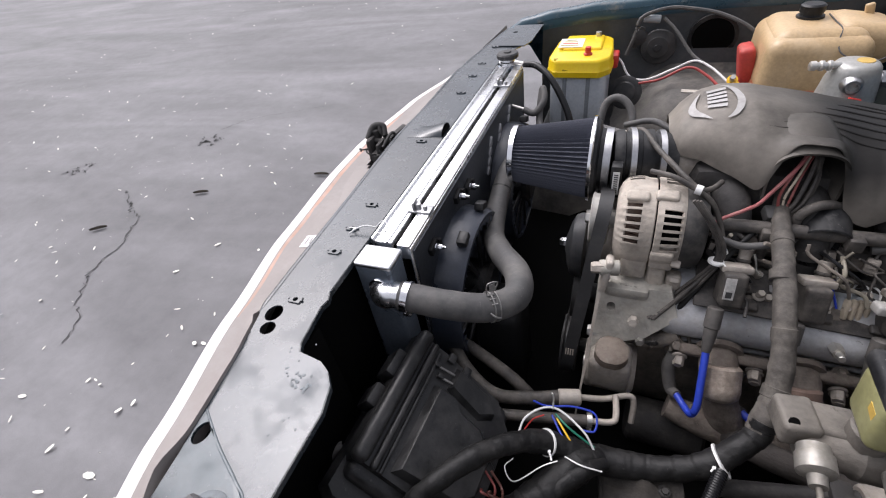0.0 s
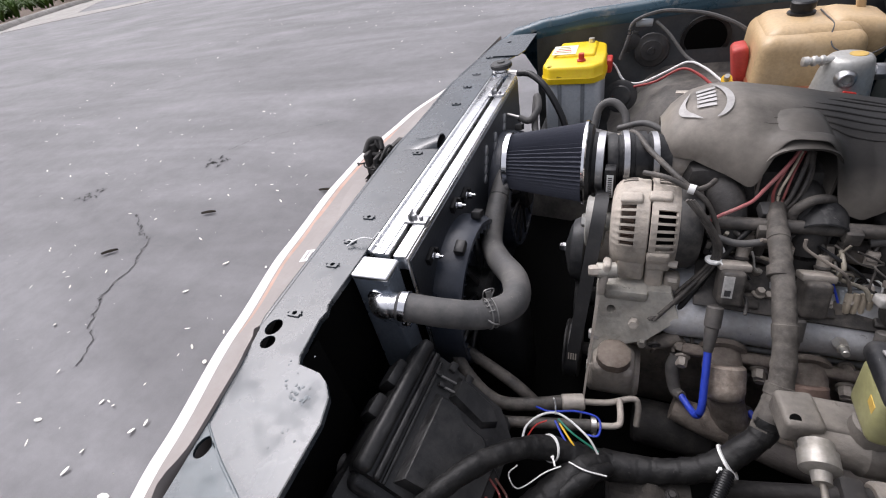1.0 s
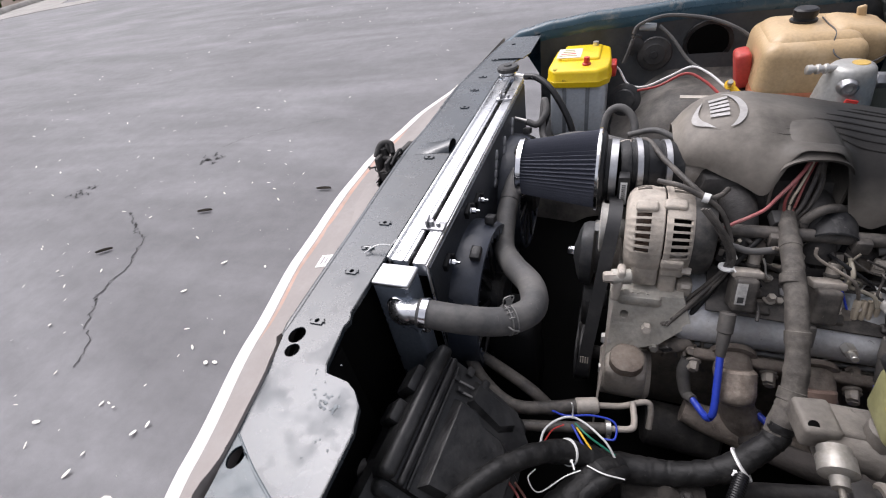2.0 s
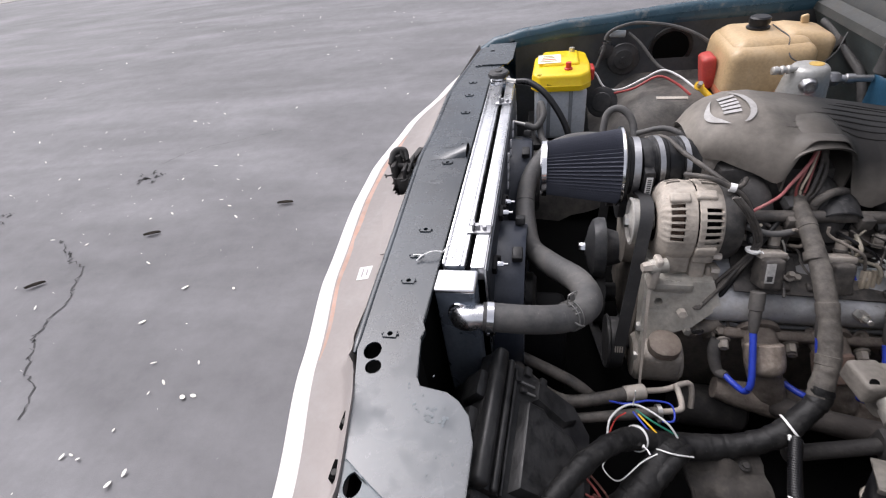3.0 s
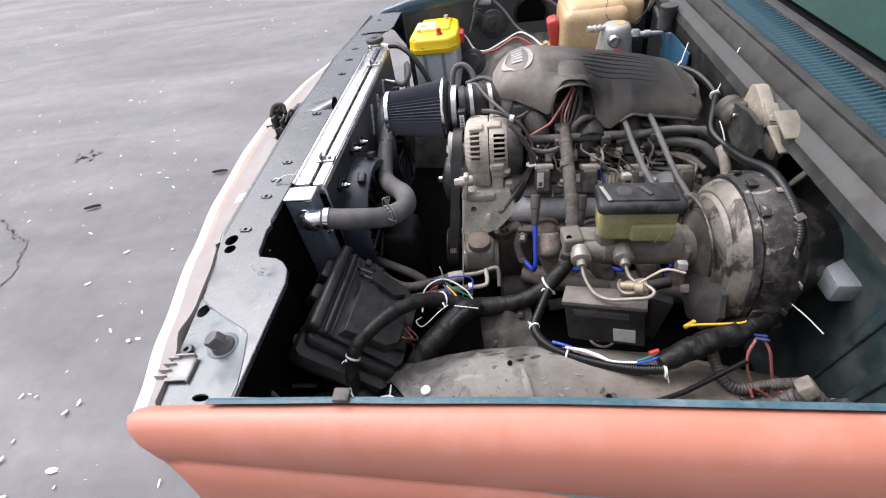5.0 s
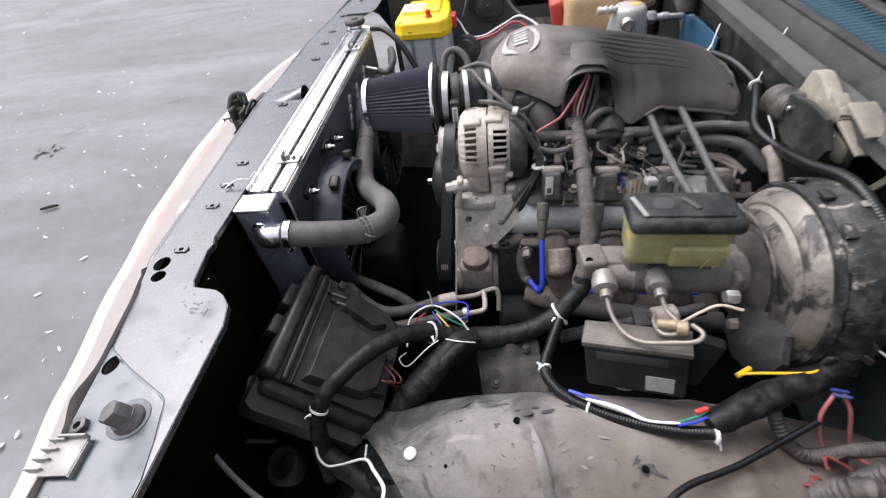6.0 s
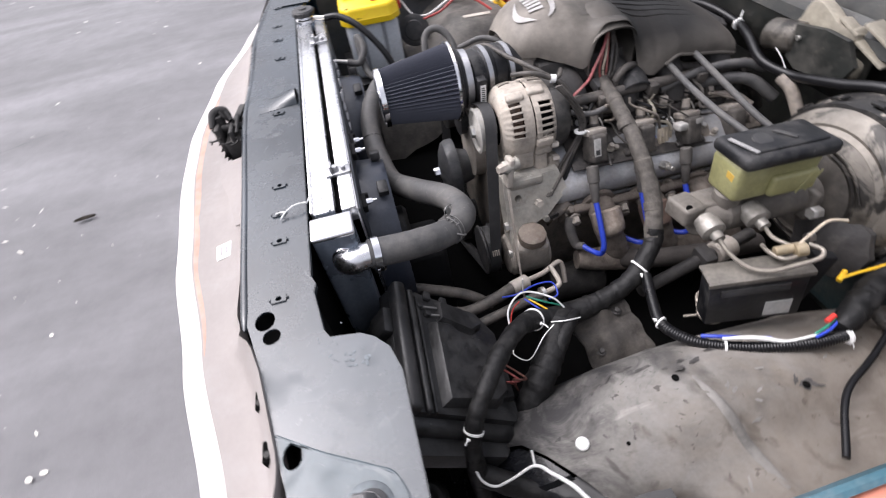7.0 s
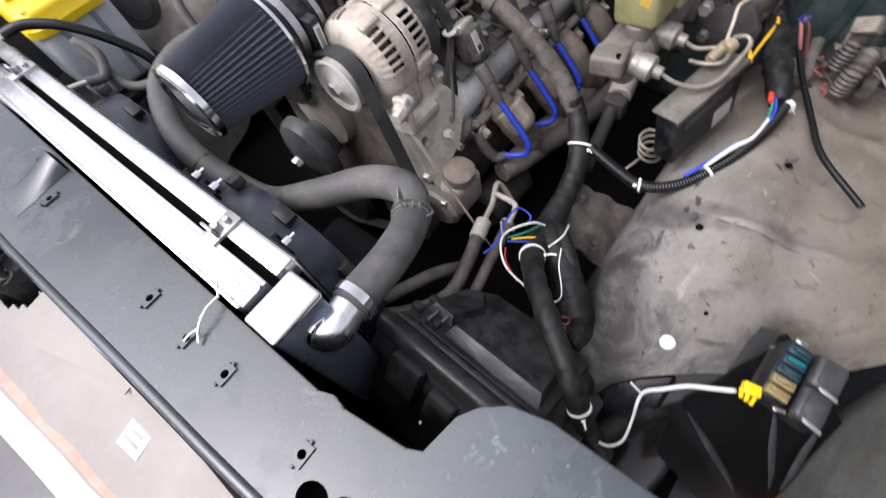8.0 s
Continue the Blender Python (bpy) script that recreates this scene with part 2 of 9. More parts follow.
def mud_mat():
    """Dried mud film on metal with dark oily blotches and scrubbed streaks."""
    m = mat("dusty_inner_panel", (0.130, 0.123, 0.113), 0.7, var=0.55, scale=5.5, bump=0.45, dust=0.5, dustc=(0.245, 0.235, 0.221))
    n, l = m.node_tree.nodes, m.node_tree.links
    b = n["Principled BSDF"]
    old = b.inputs["Base Color"].links[0].from_socket
    co = n.new("ShaderNodeTexCoord")
    for scale, lo, hi, colour, squash in ((7.0, 0.54, 0.68, (0.040, 0.038, 0.037), (1, 1, 1)), (24.0, 0.58, 0.68, (0.055, 0.050, 0.045), (1, 1, 1)), (70.0, 0.655, 0.69, (0.03, 0.027, 0.025), (1, 1, 1)), (12.0, 0.60, 0.72, (0.33, 0.315, 0.29), (0.5, 2.2, 1))):
        mp = n.new("ShaderNodeMapping")
        mp.inputs["Scale"].default_value, mp.inputs["Rotation"].default_value = squash, (0, 0, radians(35))
        l.new(co.outputs["Object"], mp.inputs["Vector"])
        tx = n.new("ShaderNodeTexNoise")
        tx.inputs["Scale"].default_value, tx.inputs["Detail"].default_value, tx.inputs["Distortion"].default_value = scale, 7, 0.8
        l.new(mp.outputs[0], tx.inputs["Vector"])
        rg = n.new("ShaderNodeMapRange")
        rg.inputs["From Min"].default_value, rg.inputs["From Max"].default_value, rg.inputs["To Max"].default_value = lo, hi, 0.75
        l.new(tx.outputs["Fac"], rg.inputs["Value"])
        mx = n.new("ShaderNodeMixRGB")
        l.new(rg.outputs[0], mx.inputs["Fac"])
        l.new(old, mx.inputs["Color1"])
        mx.inputs["Color2"].default_value = (*colour, 1)
        old = mx.outputs["Color"]
    sp = n.new("ShaderNodeSeparateXYZ")
    l.new(co.outputs["Object"], sp.inputs[0])
    lean = n.new("ShaderNodeMath")
    lean.operation = "MULTIPLY_ADD"
    l.new(sp.outputs["Y"], lean.inputs[0])
    lean.inputs[1].default_value = -1.4
    l.new(sp.outputs["X"], lean.inputs[2])
    soot_and_shade = n.new("ShaderNodeTexNoise")
    soot_and_shade.inputs["Scale"].default_value, soot_and_shade.inputs["Detail"].default_value, soot_and_shade.inputs["Roughness"].default_value, soot_and_shade.inputs["Distortion"].default_value = 9, 9, 0.7, 1.2
    l.new(co.outputs["Object"], soot_and_shade.inputs["Vector"])
    wob = n.new("ShaderNodeMath")
    wob.operation = "MULTIPLY_ADD"
    l.new(soot_and_shade.outputs["Fac"], wob.inputs[0])
    wob.inputs[1].default_value = 0.95
    l.new(lean.outputs[0], wob.inputs[2])
    for lo, hi, top, bottom, colour in ((1.19, 1.40, 0.0, 0.92, (0.024, 0.023, 0.024)), (1.42, 1.78, 0.50, 0.0, (0.17, 0.136, 0.102))):
        rg = n.new("ShaderNodeMapRange")
        rg.inputs["From Min"].default_value, rg.inputs["From Max"].default_value = lo, hi
        rg.inputs["To Min"].default_value, rg.inputs["To Max"].default_value = bottom, top
        l.new(wob.outputs[0], rg.inputs["Value"])
        mx = n.new("ShaderNodeMixRGB")
        l.new(rg.outputs[0], mx.inputs["Fac"])
        l.new(old, mx.inputs["Color1"])
        mx.inputs["Color2"].default_value = (*colour, 1)
        old = mx.outputs["Color"]
    l.new(old, b.inputs["Base Color"])
    return m


MUD = mud_mat()
LINER = mat("scuffed_black_liner", (0.009, 0.0095, 0.0115), 0.24, var=0.5, scale=14, bump=0.05, dust=0.06, dustc=(0.04, 0.042, 0.046), spec=0.4, stretch=(0.6, 2.0, 1))
WALLGREY = flaked(mat("dusty_green_grey_paint", (0.0175, 0.0192, 0.0172), 0.45, var=0.65, scale=9, bump=0.2, dust=0.42, dustc=(0.072, 0.067, 0.057), stretch=(1, 0.45, 1), flecks=(0.095, 0.085, 0.068)), (0.010, 0.0098, 0.009), 9.0, 0.54, 0.62, 0.7)
TAPE = mat("cloth_tape", (0.0085, 0.00833, 0.0085), 0.52, var=0.4, scale=22, bump=1.0, fine=70, dust=0.34, dustc=(0.0391, 0.0374, 0.0357), spec=0.3, flecks=(0.06375, 0.0612, 0.05865))
CONDUIT = mat("black_conduit", (0.008, 0.008, 0.009), 0.3, var=0.2, bump=0.03, dust=0.08, dustc=(0.06, 0.058, 0.055), spec=0.35)
PIPE = mat("dull_pipe_steel", (0.28, 0.252, 0.215), 0.45, metal=0.5, var=0.25, scale=20, bump=0.1, dust=0.35, dustc=(0.30, 0.265, 0.22))
DULLRED = mat("dull_red_insulation", (0.24, 0.06, 0.055), 0.5, var=0.25, bump=0.05, dust=0.2)
WHITEP = mat("white_plastic", (0.78, 0.78, 0.76), 0.45, var=0.08, bump=0.05)
BLUEP = mat("blue_plastic", (0.025, 0.055, 0.44), 0.4, var=0.1, bump=0.05)
GREENP = mat("green_plastic", (0.02, 0.20, 0.13), 0.4, var=0.1, bump=0.05)
WIREY = mat("yellow_plastic_wire", (0.80, 0.48, 0.02), 0.4, var=0.1, bump=0.05)
CREAM = mat("cream_plastic", (0.50, 0.43, 0.33), 0.55, var=0.2, bump=0.1, dust=0.4)
CREAMD = mat("aged_cream_plastic", (0.275, 0.249, 0.196), 0.6, var=0.35, scale=16, bump=0.2, dust=0.45, dustc=(0.22, 0.2002, 0.165))
TYRE = mat("tyre_rubber", (0.03, 0.03, 0.03), 0.8, var=0.2, bump=0.4)
# near-black stand-in for shade in openings, gaps and under the bay
HOLE_SHADE = mat("soot_and_shade", (0.004, 0.004, 0.004), 0.95, var=0.2, bump=0, spec=0.05)
MATTBLACK = mat("matt_black_plastic", (0.010, 0.010, 0.011), 0.6, var=0.3, bump=0.1, dust=0.15, dustc=(0.03, 0.029, 0.028), spec=0.2)
GLASS = mat("tinted_glass", (0.012, 0.04, 0.032), 0.08, var=0.3, scale=2, bump=0, spec=0.15)

# ---- building helpers ----
ORIGIN = {}


def thing(name, base, label, category, group="", kind=""):
    ob = new(name)
    ob.location = base
    ob.empty_display_size = 0.02
    ORIGIN[ob] = Vector(base)
    return tagged(ob, label, category, group, kind)


def part(name, bm, material, parent, label="", sharp=38):
    """Links a bmesh, built in world coordinates, as one mesh object under a thing or a part."""
    base = ORIGIN.get(parent, Vector((0, 0, 0))) if parent else Vector((0, 0, 0))
    bmesh.ops.translate(bm, verts=bm.verts, vec=-base)
    bmesh.ops.recalc_face_normals(bm, faces=bm.faces)
    me = bpy.data.meshes.new(name)
    bm.to_mesh(me)
    bm.free()
    me.polygons.foreach_set("use_smooth", [True] * len(me.polygons))
    me.set_sharp_from_angle(angle=radians(sharp))
    me.materials.append(material)
    ob = new(name, me)
    ob.parent = parent
    ORIGIN[ob] = base
    return tagged(ob, label) if label else ob


def solo(name, bm, material, label, category, group="", kind="", sharp=38):
    return tagged(part(name, bm, material, None, sharp=sharp), label, category, group, kind)


def add(bm, other):
    me = bpy.data.meshes.new("tmp")
    other.to_mesh(me)
    other.free()
    bm.from_mesh(me)
    bpy.data.meshes.remove(me)
    return bm


def rbox(size, m=None, r=0.004, seg=2, bm=None, taper=1.0):
    """A box with rounded edges; taper scales its top."""
    t = bmesh.new()
    bmesh.ops.create_cube(t, size=1.0)
    for v in t.verts:
        k = taper if v.co.z > 0 else 1.0
        v.co = Vector((v.co.x * size[0] * k, v.co.y * size[1] * k, v.co.z * size[2]))
    if r > 0:
        bmesh.ops.bevel(t, geom=t.edges[:], offset=min(r, 0.45 * min(size)), segments=seg, affect="EDGES", profile=0.5)
    if m is not None:
        bmesh.ops.transform(t, matrix=m, verts=t.verts)
    return t if bm is None else add(bm, t)


def box(lo, hi, r=0.004, seg=2, bm=None, taper=1.0):
    c = [(a + b) / 2 for a, b in zip(lo, hi)]
    return rbox([abs(b - a) for a, b in zip(lo, hi)], pose(*c), r, seg, bm, taper)


def axis_matrix(p, q):
    """A frame at p whose z axis points to q."""
    d = (Vector(q) - Vector(p)).normalized()
    return Matrix.Translation(p) @ d.to_track_quat("Z", "Y").to_matrix().to_4x4()


def lathe(p, q, profile, seg=32, bm=None, wave=None):
    """Turns a profile of (distance along p to q, radius) round the axis."""
    t = bmesh.new()
    m = axis_matrix(p, q)
    rings = []
    for d, r in profile:
        ring = []
        for i in range(seg):
            a = 2 * math.pi * i / seg
            k = r * (wave(i) if wave else 1.0)
            ring.append(t.verts.new(m @ Vector((k * math.cos(a), k * math.sin(a), d))))
        rings.append(ring)
    for a, b in zip(rings, rings[1:]):
        for i in range(seg):
            t.faces.new((a[i], a[(i + 1) % seg], b[(i + 1) % seg], b[i]))
    t.faces.new(rings[0][::-1])
    t.faces.new(rings[-1])
    return t if bm is None else add(bm, t)


def rod(p, q, r, seg=16, bm=None, edge=0.0):
    length = (Vector(q) - Vector(p)).length
    e = min(edge or r * 0.15, length * 0.3)
    return lathe(p, q, [(0, r - e), (e, r), (length - e, r), (length, r - e)], seg, bm)


def hexagon(p, q, r, bm=None):
    length = (Vector(q) - Vector(p)).length
    return lathe(p, q, [(0, r), (length * 0.8, r), (length, r * 0.85)], 6, bm)


def spline(pts, per=10):
    """A smooth line through the points."""
    pts = [Vector(p) for p in pts]
    if len(pts) == 2:
        return [pts[0].lerp(pts[1], i / per) for i in range(per + 1)]
    ext = [2 * pts[0] - pts[1], *pts, 2 * pts[-1] - pts[-2]]
    out = []
    for a, b, c, d in zip(ext, ext[1:], ext[2:], ext[3:]):
        for i in range(per):
            t = i / per
            out.append(0.5 * (2 * b + (c - a) * t + (2 * a - 5 * b + 4 * c - d) * t * t + (3 * b - a - 3 * c + d) * t ** 3))
    return out + [pts[-1]]


def tube(pts, r, seg=10, per=10, bm=None, rib=0.0, pitch=0.006, rough=0.0, flat=1.0, wrap=0.0):
    """A round hose or wire through the points. rib: depth of corrugation; r may be a list, one radius a point."""
    line = spline(pts, per)
    if rib:
        total = sum((b - a).length for a, b in zip(line, line[1:]))
        want = int(total / pitch * 4)
        acc, res = [0.0], []
        for a, b in zip(line, line[1:]):
            acc.append(acc[-1] + (b - a).length)
        for k in range(want + 1):
            s = total * k / want
            j = max(i for i in range(len(acc)) if acc[i] <= s + 1e-9)
            j = min(j, len(line) - 2)
            f = (s - acc[j]) / max(1e-9, acc[j + 1] - acc[j])
            res.append(line[j].lerp(line[j + 1], min(1, f)))
        line = res
    t = bmesh.new()
    total_length = sum((b - a).length for a, b in zip(line, line[1:]))
    up = Vector((0, 0, 1))
    rings = []
    n = len(line)
    for i, p in enumerate(line):
        d = (line[min(i + 1, n - 1)] - line[max(i - 1, 0)]).normalized()
        side = d.cross(up)
        if side.length < 0.2:
            side = d.cross(Vector((0, 1, 0)))
        side.normalize()
        top = side.cross(d).normalized()
        rad = r
        if isinstance(r, (list, tuple)):
            f = i / (n - 1) * (len(r) - 1)
            k = min(int(f), len(r) - 2)
            rad = r[k] + (r[k + 1] - r[k]) * (f - k)
        if rib:
            rad -= rib * (0.0, 0.6, 1.0, 0.6)[i % 4]
        if wrap:
            gone = i / (n - 1) * total_length / 0.031
            gone += 0.7 * noise.noise(Vector((gone * 0.6, 1.7, 0)))
            rad *= 1 + wrap * (gone % 1.0 - 0.5) * (0.6 + 0.8 * abs(noise.noise(Vector((int(gone), 0.3, r[0] if isinstance(r, (list, tuple)) else r)) * 3.7)))
        ring = []
        for k in range(seg):
            a = 2 * math.pi * k / seg
            q = p + side * (rad * math.cos(a)) + top * (rad * flat * math.sin(a))
            if rough:
                q = p + (q - p) * (1 + rough * (0.7 * noise.noise(p * 40) + 0.6 * noise.noise(q * 75)))
            ring.append(t.verts.new(q))
        rings.append(ring)
    for a, b in zip(rings, rings[1:]):
        for i in range(seg):
            t.faces.new((a[i], a[(i + 1) % seg], b[(i + 1) % seg], b[i]))
    t.faces.new(rings[0][::-1])
    t.faces.new(rings[-1])
    return t if bm is None else add(bm, t)


def plate(outline, holes, z0, z1, bm=None):
    """A flat sheet with openings through it. outline: (x, y) corners; holes: loops of (x, y)."""
    t = bmesh.new()
    edges = []
    for loop in [outline, *holes]:
        vs = [t.verts.new((x, y, z1)) for x, y in loop]
        edges += [t.edges.new((a, b)) for a, b in zip(vs, vs[1:] + vs[:1])]
    bmesh.ops.triangle_fill(t, use_beauty=True, use_dissolve=False, edges=edges)
    got = bmesh.ops.extrude_face_region(t, geom=t.faces[:])
    bmesh.ops.translate(t, verts=[v for v in got["geom"] if isinstance(v, bmesh.types.BMVert)], vec=(0, 0, z0 - z1))
    return t if bm is None else add(bm, t)


def ring_of(x, y, r, n=20, ry=None):
    return [(x + r * math.cos(2 * math.pi * i / n), y + (ry or r) * math.sin(2 * math.pi * i / n)) for i in range(n)]


def sheet(rows, thick=0.002, bm=None, skip=None):
    """A smooth panel through rows of points, given a thickness downwards along its normals."""
    t = bmesh.new()
    vs = [[t.verts.new(p) for p in row] for row in rows]
    for a, b in zip(vs, vs[1:]):
        for i in range(len(a) - 1):
            if skip and skip((a[i].co.x + b[i + 1].co.x) / 2, (a[i].co.y + b[i + 1].co.y) / 2):
                continue
            t.faces.new((a[i], a[i + 1], b[i + 1], b[i]))
    bmesh.ops.delete(t, geom=[v for v in t.verts if not v.link_faces], context="VERTS")
    bmesh.ops.recalc_face_normals(t, faces=t.faces)
    if thick:
        bmesh.ops.solidify(t, geom=t.faces[:], thickness=thick)
    return t if bm is None else add(bm, t)


def table(x, rows):
    """Reads a value between rows of (x, value)."""
    for (a, u), (b, v) in zip(rows, rows[1:]):
        if x <= b:
            f = max(0.0, min(1.0, (x - a) / (b - a)))
            f = f * f * (3 - 2 * f)
            return u + (v - u) * f
    return rows[-1][1]

# ---- ground ----
bm = bmesh.new()
bmesh.ops.create_grid(bm, x_segments=8, y_segments=8, size=400)
solo("ground", bm, ASPHALT, "worn grey asphalt driveway with cracks and fallen petals", "ground", kind="structure")


def crack(pts, width):
    line = []
    for a, b in zip(pts, pts[1:]):
        for i in range(7):
            f = i / 7
            line.append((a[0] + (b[0] - a[0]) * f + random.uniform(-1, 1) * 0.016, a[1] + (b[1] - a[1]) * f + random.uniform(-1, 1) * 0.016))
    line.append(pts[-1])
    t = bmesh.new()
    last = None
    for i, (x, y) in enumerate(line):
        w = width * random.uniform(0.3, 1.2) * (0.3 if i in (0, len(line) - 1) else 1)
        pair = (t.verts.new((x - w, y, 0.003)), t.verts.new((x + w, y + 0.3 * w, 0.003)))
        if last:
            t.faces.new((*last, pair[1], pair[0]))
        last = pair
    return t


bm = crack([(-1.687, 0.525), (-1.75, 0.63), (-1.92, 0.76), (-1.975, 0.85), (-2.03, 0.90), (-2.05, 1.01), (-2.06, 1.12), (-2.12, 1.21), (-2.18, 1.359), (-2.32, 1.40), (-2.36, 1.45), (-2.43, 1.47), (-2.50, 1.545), (-2.59, 1.57)], 0.005)
add(bm, crack([(-2.55, 2.44), (-2.45, 2.62), (-2.232, 2.75), (-1.85, 2.93), (-1.40, 2.99), (-1.0, 3.06)], 0.004))
for cx, cy, n in ((-2.53, 2.29, 16), (-3.27, 1.74, 12)):
    for i in range(n):
        x, y = cx + random.gauss(0, 0.05), cy + random.gauss(0, 0.05)
        add(bm, crack([(x, y), (x + random.uniform(-0.05, 0.05), y + random.uniform(-0.05, 0.05))], 0.006))
solo("ground_crack", bm, CRACK, "dark jagged cracks in the asphalt", "crack", kind="stuff")

bm = bmesh.new()
rnd = random.Random(4)
NEAR_PETALS = ((-0.54, 0.07), (-0.97, 0.12), (-1.26, 0.26), (-1.45, 0.3), (-1.77, 0.33), (-1.82, 0.36), (-1.1, 0.41), (-1.38, 0.43), (-1.31, 0.43), (-1.35, 0.44), (-1.75, 0.49), (-1.26, 0.54), (-2.2, 0.57), (-1.95, 0.67), (-1.23, 0.69), (-2.09, 0.69), (-1.04, 0.7), (-1.2, 0.74), (-1.31, 0.82), (-2.19, 0.84), (-1.11, 0.84), (-2.59, 0.87), (-2.31, 0.92), (-2.42, 0.98), (-2.5, 1.01), (-2.77, 1.05), (-2.19, 1.06), (-2.63, 1.14), (-2.86, 1.15), (-2.88, 1.17), (-2.45, 1.18))
MIDDLE_PETALS = ((-3.5, 1.36), (-1.8, 1.4), (-2.34, 1.54), (-2.62, 1.57), (-2.26, 1.63), (-3.84, 1.69), (-2.1, 1.79), (-1.52, 1.81), (-2.83, 1.84), (-1.98, 1.84), (-1.63, 1.92), (-2.04, 1.92), (-2.66, 1.93), (-3.19, 1.98), (-1.86, 1.98), (-1.73, 1.99), (-1.53, 2.0), (-3.44, 2.02), (-1.53, 2.11), (-1.75, 2.22), (-2.19, 2.24), (-3.1, 2.26), (-1.83, 2.4), (-2.04, 2.41), (-1.95, 2.56), (-3.01, 2.59), (-1.92, 2.61), (-2.82, 2.82), (-2.63, 3.14), (-2.58, 3.14), (-2.54, 3.33))
spots = [(-1.25, 0.19, 0.019), (-1.02, 0.17, 0.021), (-1.14, 0.08, 0.016), (-0.6, 0.15, 0.015), (-1.59, 0.30, 0.015), (-1.08, 0.69, 0.016), (-1.13, 0.37, 0.014), (-1.46, 1.24, 0.019), (-1.53, 1.02, 0.016), (-1.20, 1.25, 0.014), (-1.53, 0.22, 0.013)]
spots += [(x, y, rnd.uniform(0.007, 0.0135)) for x, y in NEAR_PETALS + MIDDLE_PETALS]
for i in range(90):
    spots.append((rnd.uniform(-6.5, -0.9), rnd.uniform(3.0, 7.5), rnd.uniform(0.008, 0.016)))
for i in range(60):
    spots.append((rnd.uniform(-6.5, -3.2), rnd.uniform(-0.6, 3.2), rnd.uniform(0.008, 0.014)))
for i in range(130):
    spots.append((rnd.uniform(-3.2, -0.5), rnd.uniform(-0.6, 3.2), rnd.uniform(0.002, 0.0042)))
for x, y, s in spots:
    a, asp, h = rnd.uniform(0, 6.3), rnd.uniform(0.25, 0.6), rnd.uniform(0.002, 0.006)
    ring = []
    for k in range(7):
        t = 2 * math.pi * k / 7
        u, v = s * math.cos(t), s * asp * math.sin(t)
        ring.append(bm.verts.new((x + u * math.cos(a) - v * math.sin(a), y + u * math.sin(a) + v * math.cos(a), 0.004 + h * (1 + math.cos(t)))))
    bm.faces.new(ring)
solo("fallen_petals", bm, PETAL, "pale petals and dry leaf bits scattered on asphalt", "petals", kind="stuff")
for x, y, a in ((-1.967, 1.642, 20), (-1.27, 1.949, 8), (-2.348, 1.205, 35)):
    bm = bmesh.new()
    rows = [[(x + 0.05 * u * math.cos(radians(a)) - 0.012 * v * (1 - u * u) * math.sin(radians(a)), y + 0.05 * u * math.sin(radians(a)) + 0.012 * v * (1 - u * u) * math.cos(radians(a)), 0.007 + 0.012 * v * v) for v in (-1, -0.5, 0, 0.5, 1)] for u in (-0.98, -0.7, -0.3, 0.1, 0.5, 0.8, 0.98)]
    solo("dry_leaf", sheet(rows, 0.001), mat("dry_leaf", (0.05, 0.04, 0.03), 0.9), "curled dark brown dry leaf lying on asphalt", "leaf", group="dry leaves")

# far corner of the drive: concrete gutter, raised kerb, planted bed
gutter = [(-21.0, -6.0), (-22.2, 8.0), (-23.1, 11.88), (-21.0, 12.9), (-18.1, 13.4), (-15.9, 14.15), (-10.0, 15.6), (0.0, 17.4), (0.0, 18.4), (-10.0, 16.5), (-15.9, 15.0), (-19.5, 14.3), (-21.8, 14.3), (-24.7, 17.4), (-26.2, 22.0), (-27.0, 24.0), (-28.2, 24.0), (-27.3, 18.0), (-26.2, 15.2), (-24.2, 12.6), (-23.2, 8.0), (-22.0, -6.0)]
solo("gutter", plate(gutter, [], -0.03, 0.012), CONCRETE, "pale worn concrete gutter at the edge of the drive", "gutter", kind="structure")
kerb_line = [(-22.6, -6.0), (-23.5, 7.0), (-24.1, 10.6), (-24.6, 12.6), (-26.1, 14.7), (-27.2, 16.8), (-28.0, 19.5), (-28.9, 25.0)]
bm = bmesh.new()
last = None
for i, (x, y) in enumerate(kerb_line):
    a, b = kerb_line[max(0, i - 1)], kerb_line[min(len(kerb_line) - 1, i + 1)]
    d = Vector((b[0] - a[0], b[1] - a[1], 0)).normalized()
    side = Vector((d.y, -d.x, 0))
    ring = [bm.verts.new(Vector((x, y, 0)) + side * u + Vector((0, 0, z))) for u, z in ((0.26, -0.05), (0.23, 0.05), (0.16, 0.17), (0.10, 0.20), (-0.08, 0.20), (-0.12, 0.16), (-0.12, -0.05))]
    if last:
        for k in range(6):
            bm.faces.new((last[k], last[k + 1], ring[k + 1], ring[k]))
    last = ring
solo("kerb", bm, mat("grey_kerb_concrete", (0.25, 0.24, 0.225), 0.9, var=0.3, scale=2.5, bump=0.5, dust=0.4, dustc=(0.36, 0.34, 0.31)), "grey raised concrete kerb round the planted bed", "kerb", kind="structure")
bed = [(x - 0.1, y) for x, y in kerb_line] + [(-70, 40), (-70, -6)]
solo("planted_bed", plate(bed, [], 0.02, 0.14), mat("bare_soil", (0.12, 0.085, 0.06), 0.95, var=0.35, scale=3, bump=0.8), "bare brown soil bed behind the kerb", "soil", kind="structure")
rnd = random.Random(9)
bm = bmesh.new()
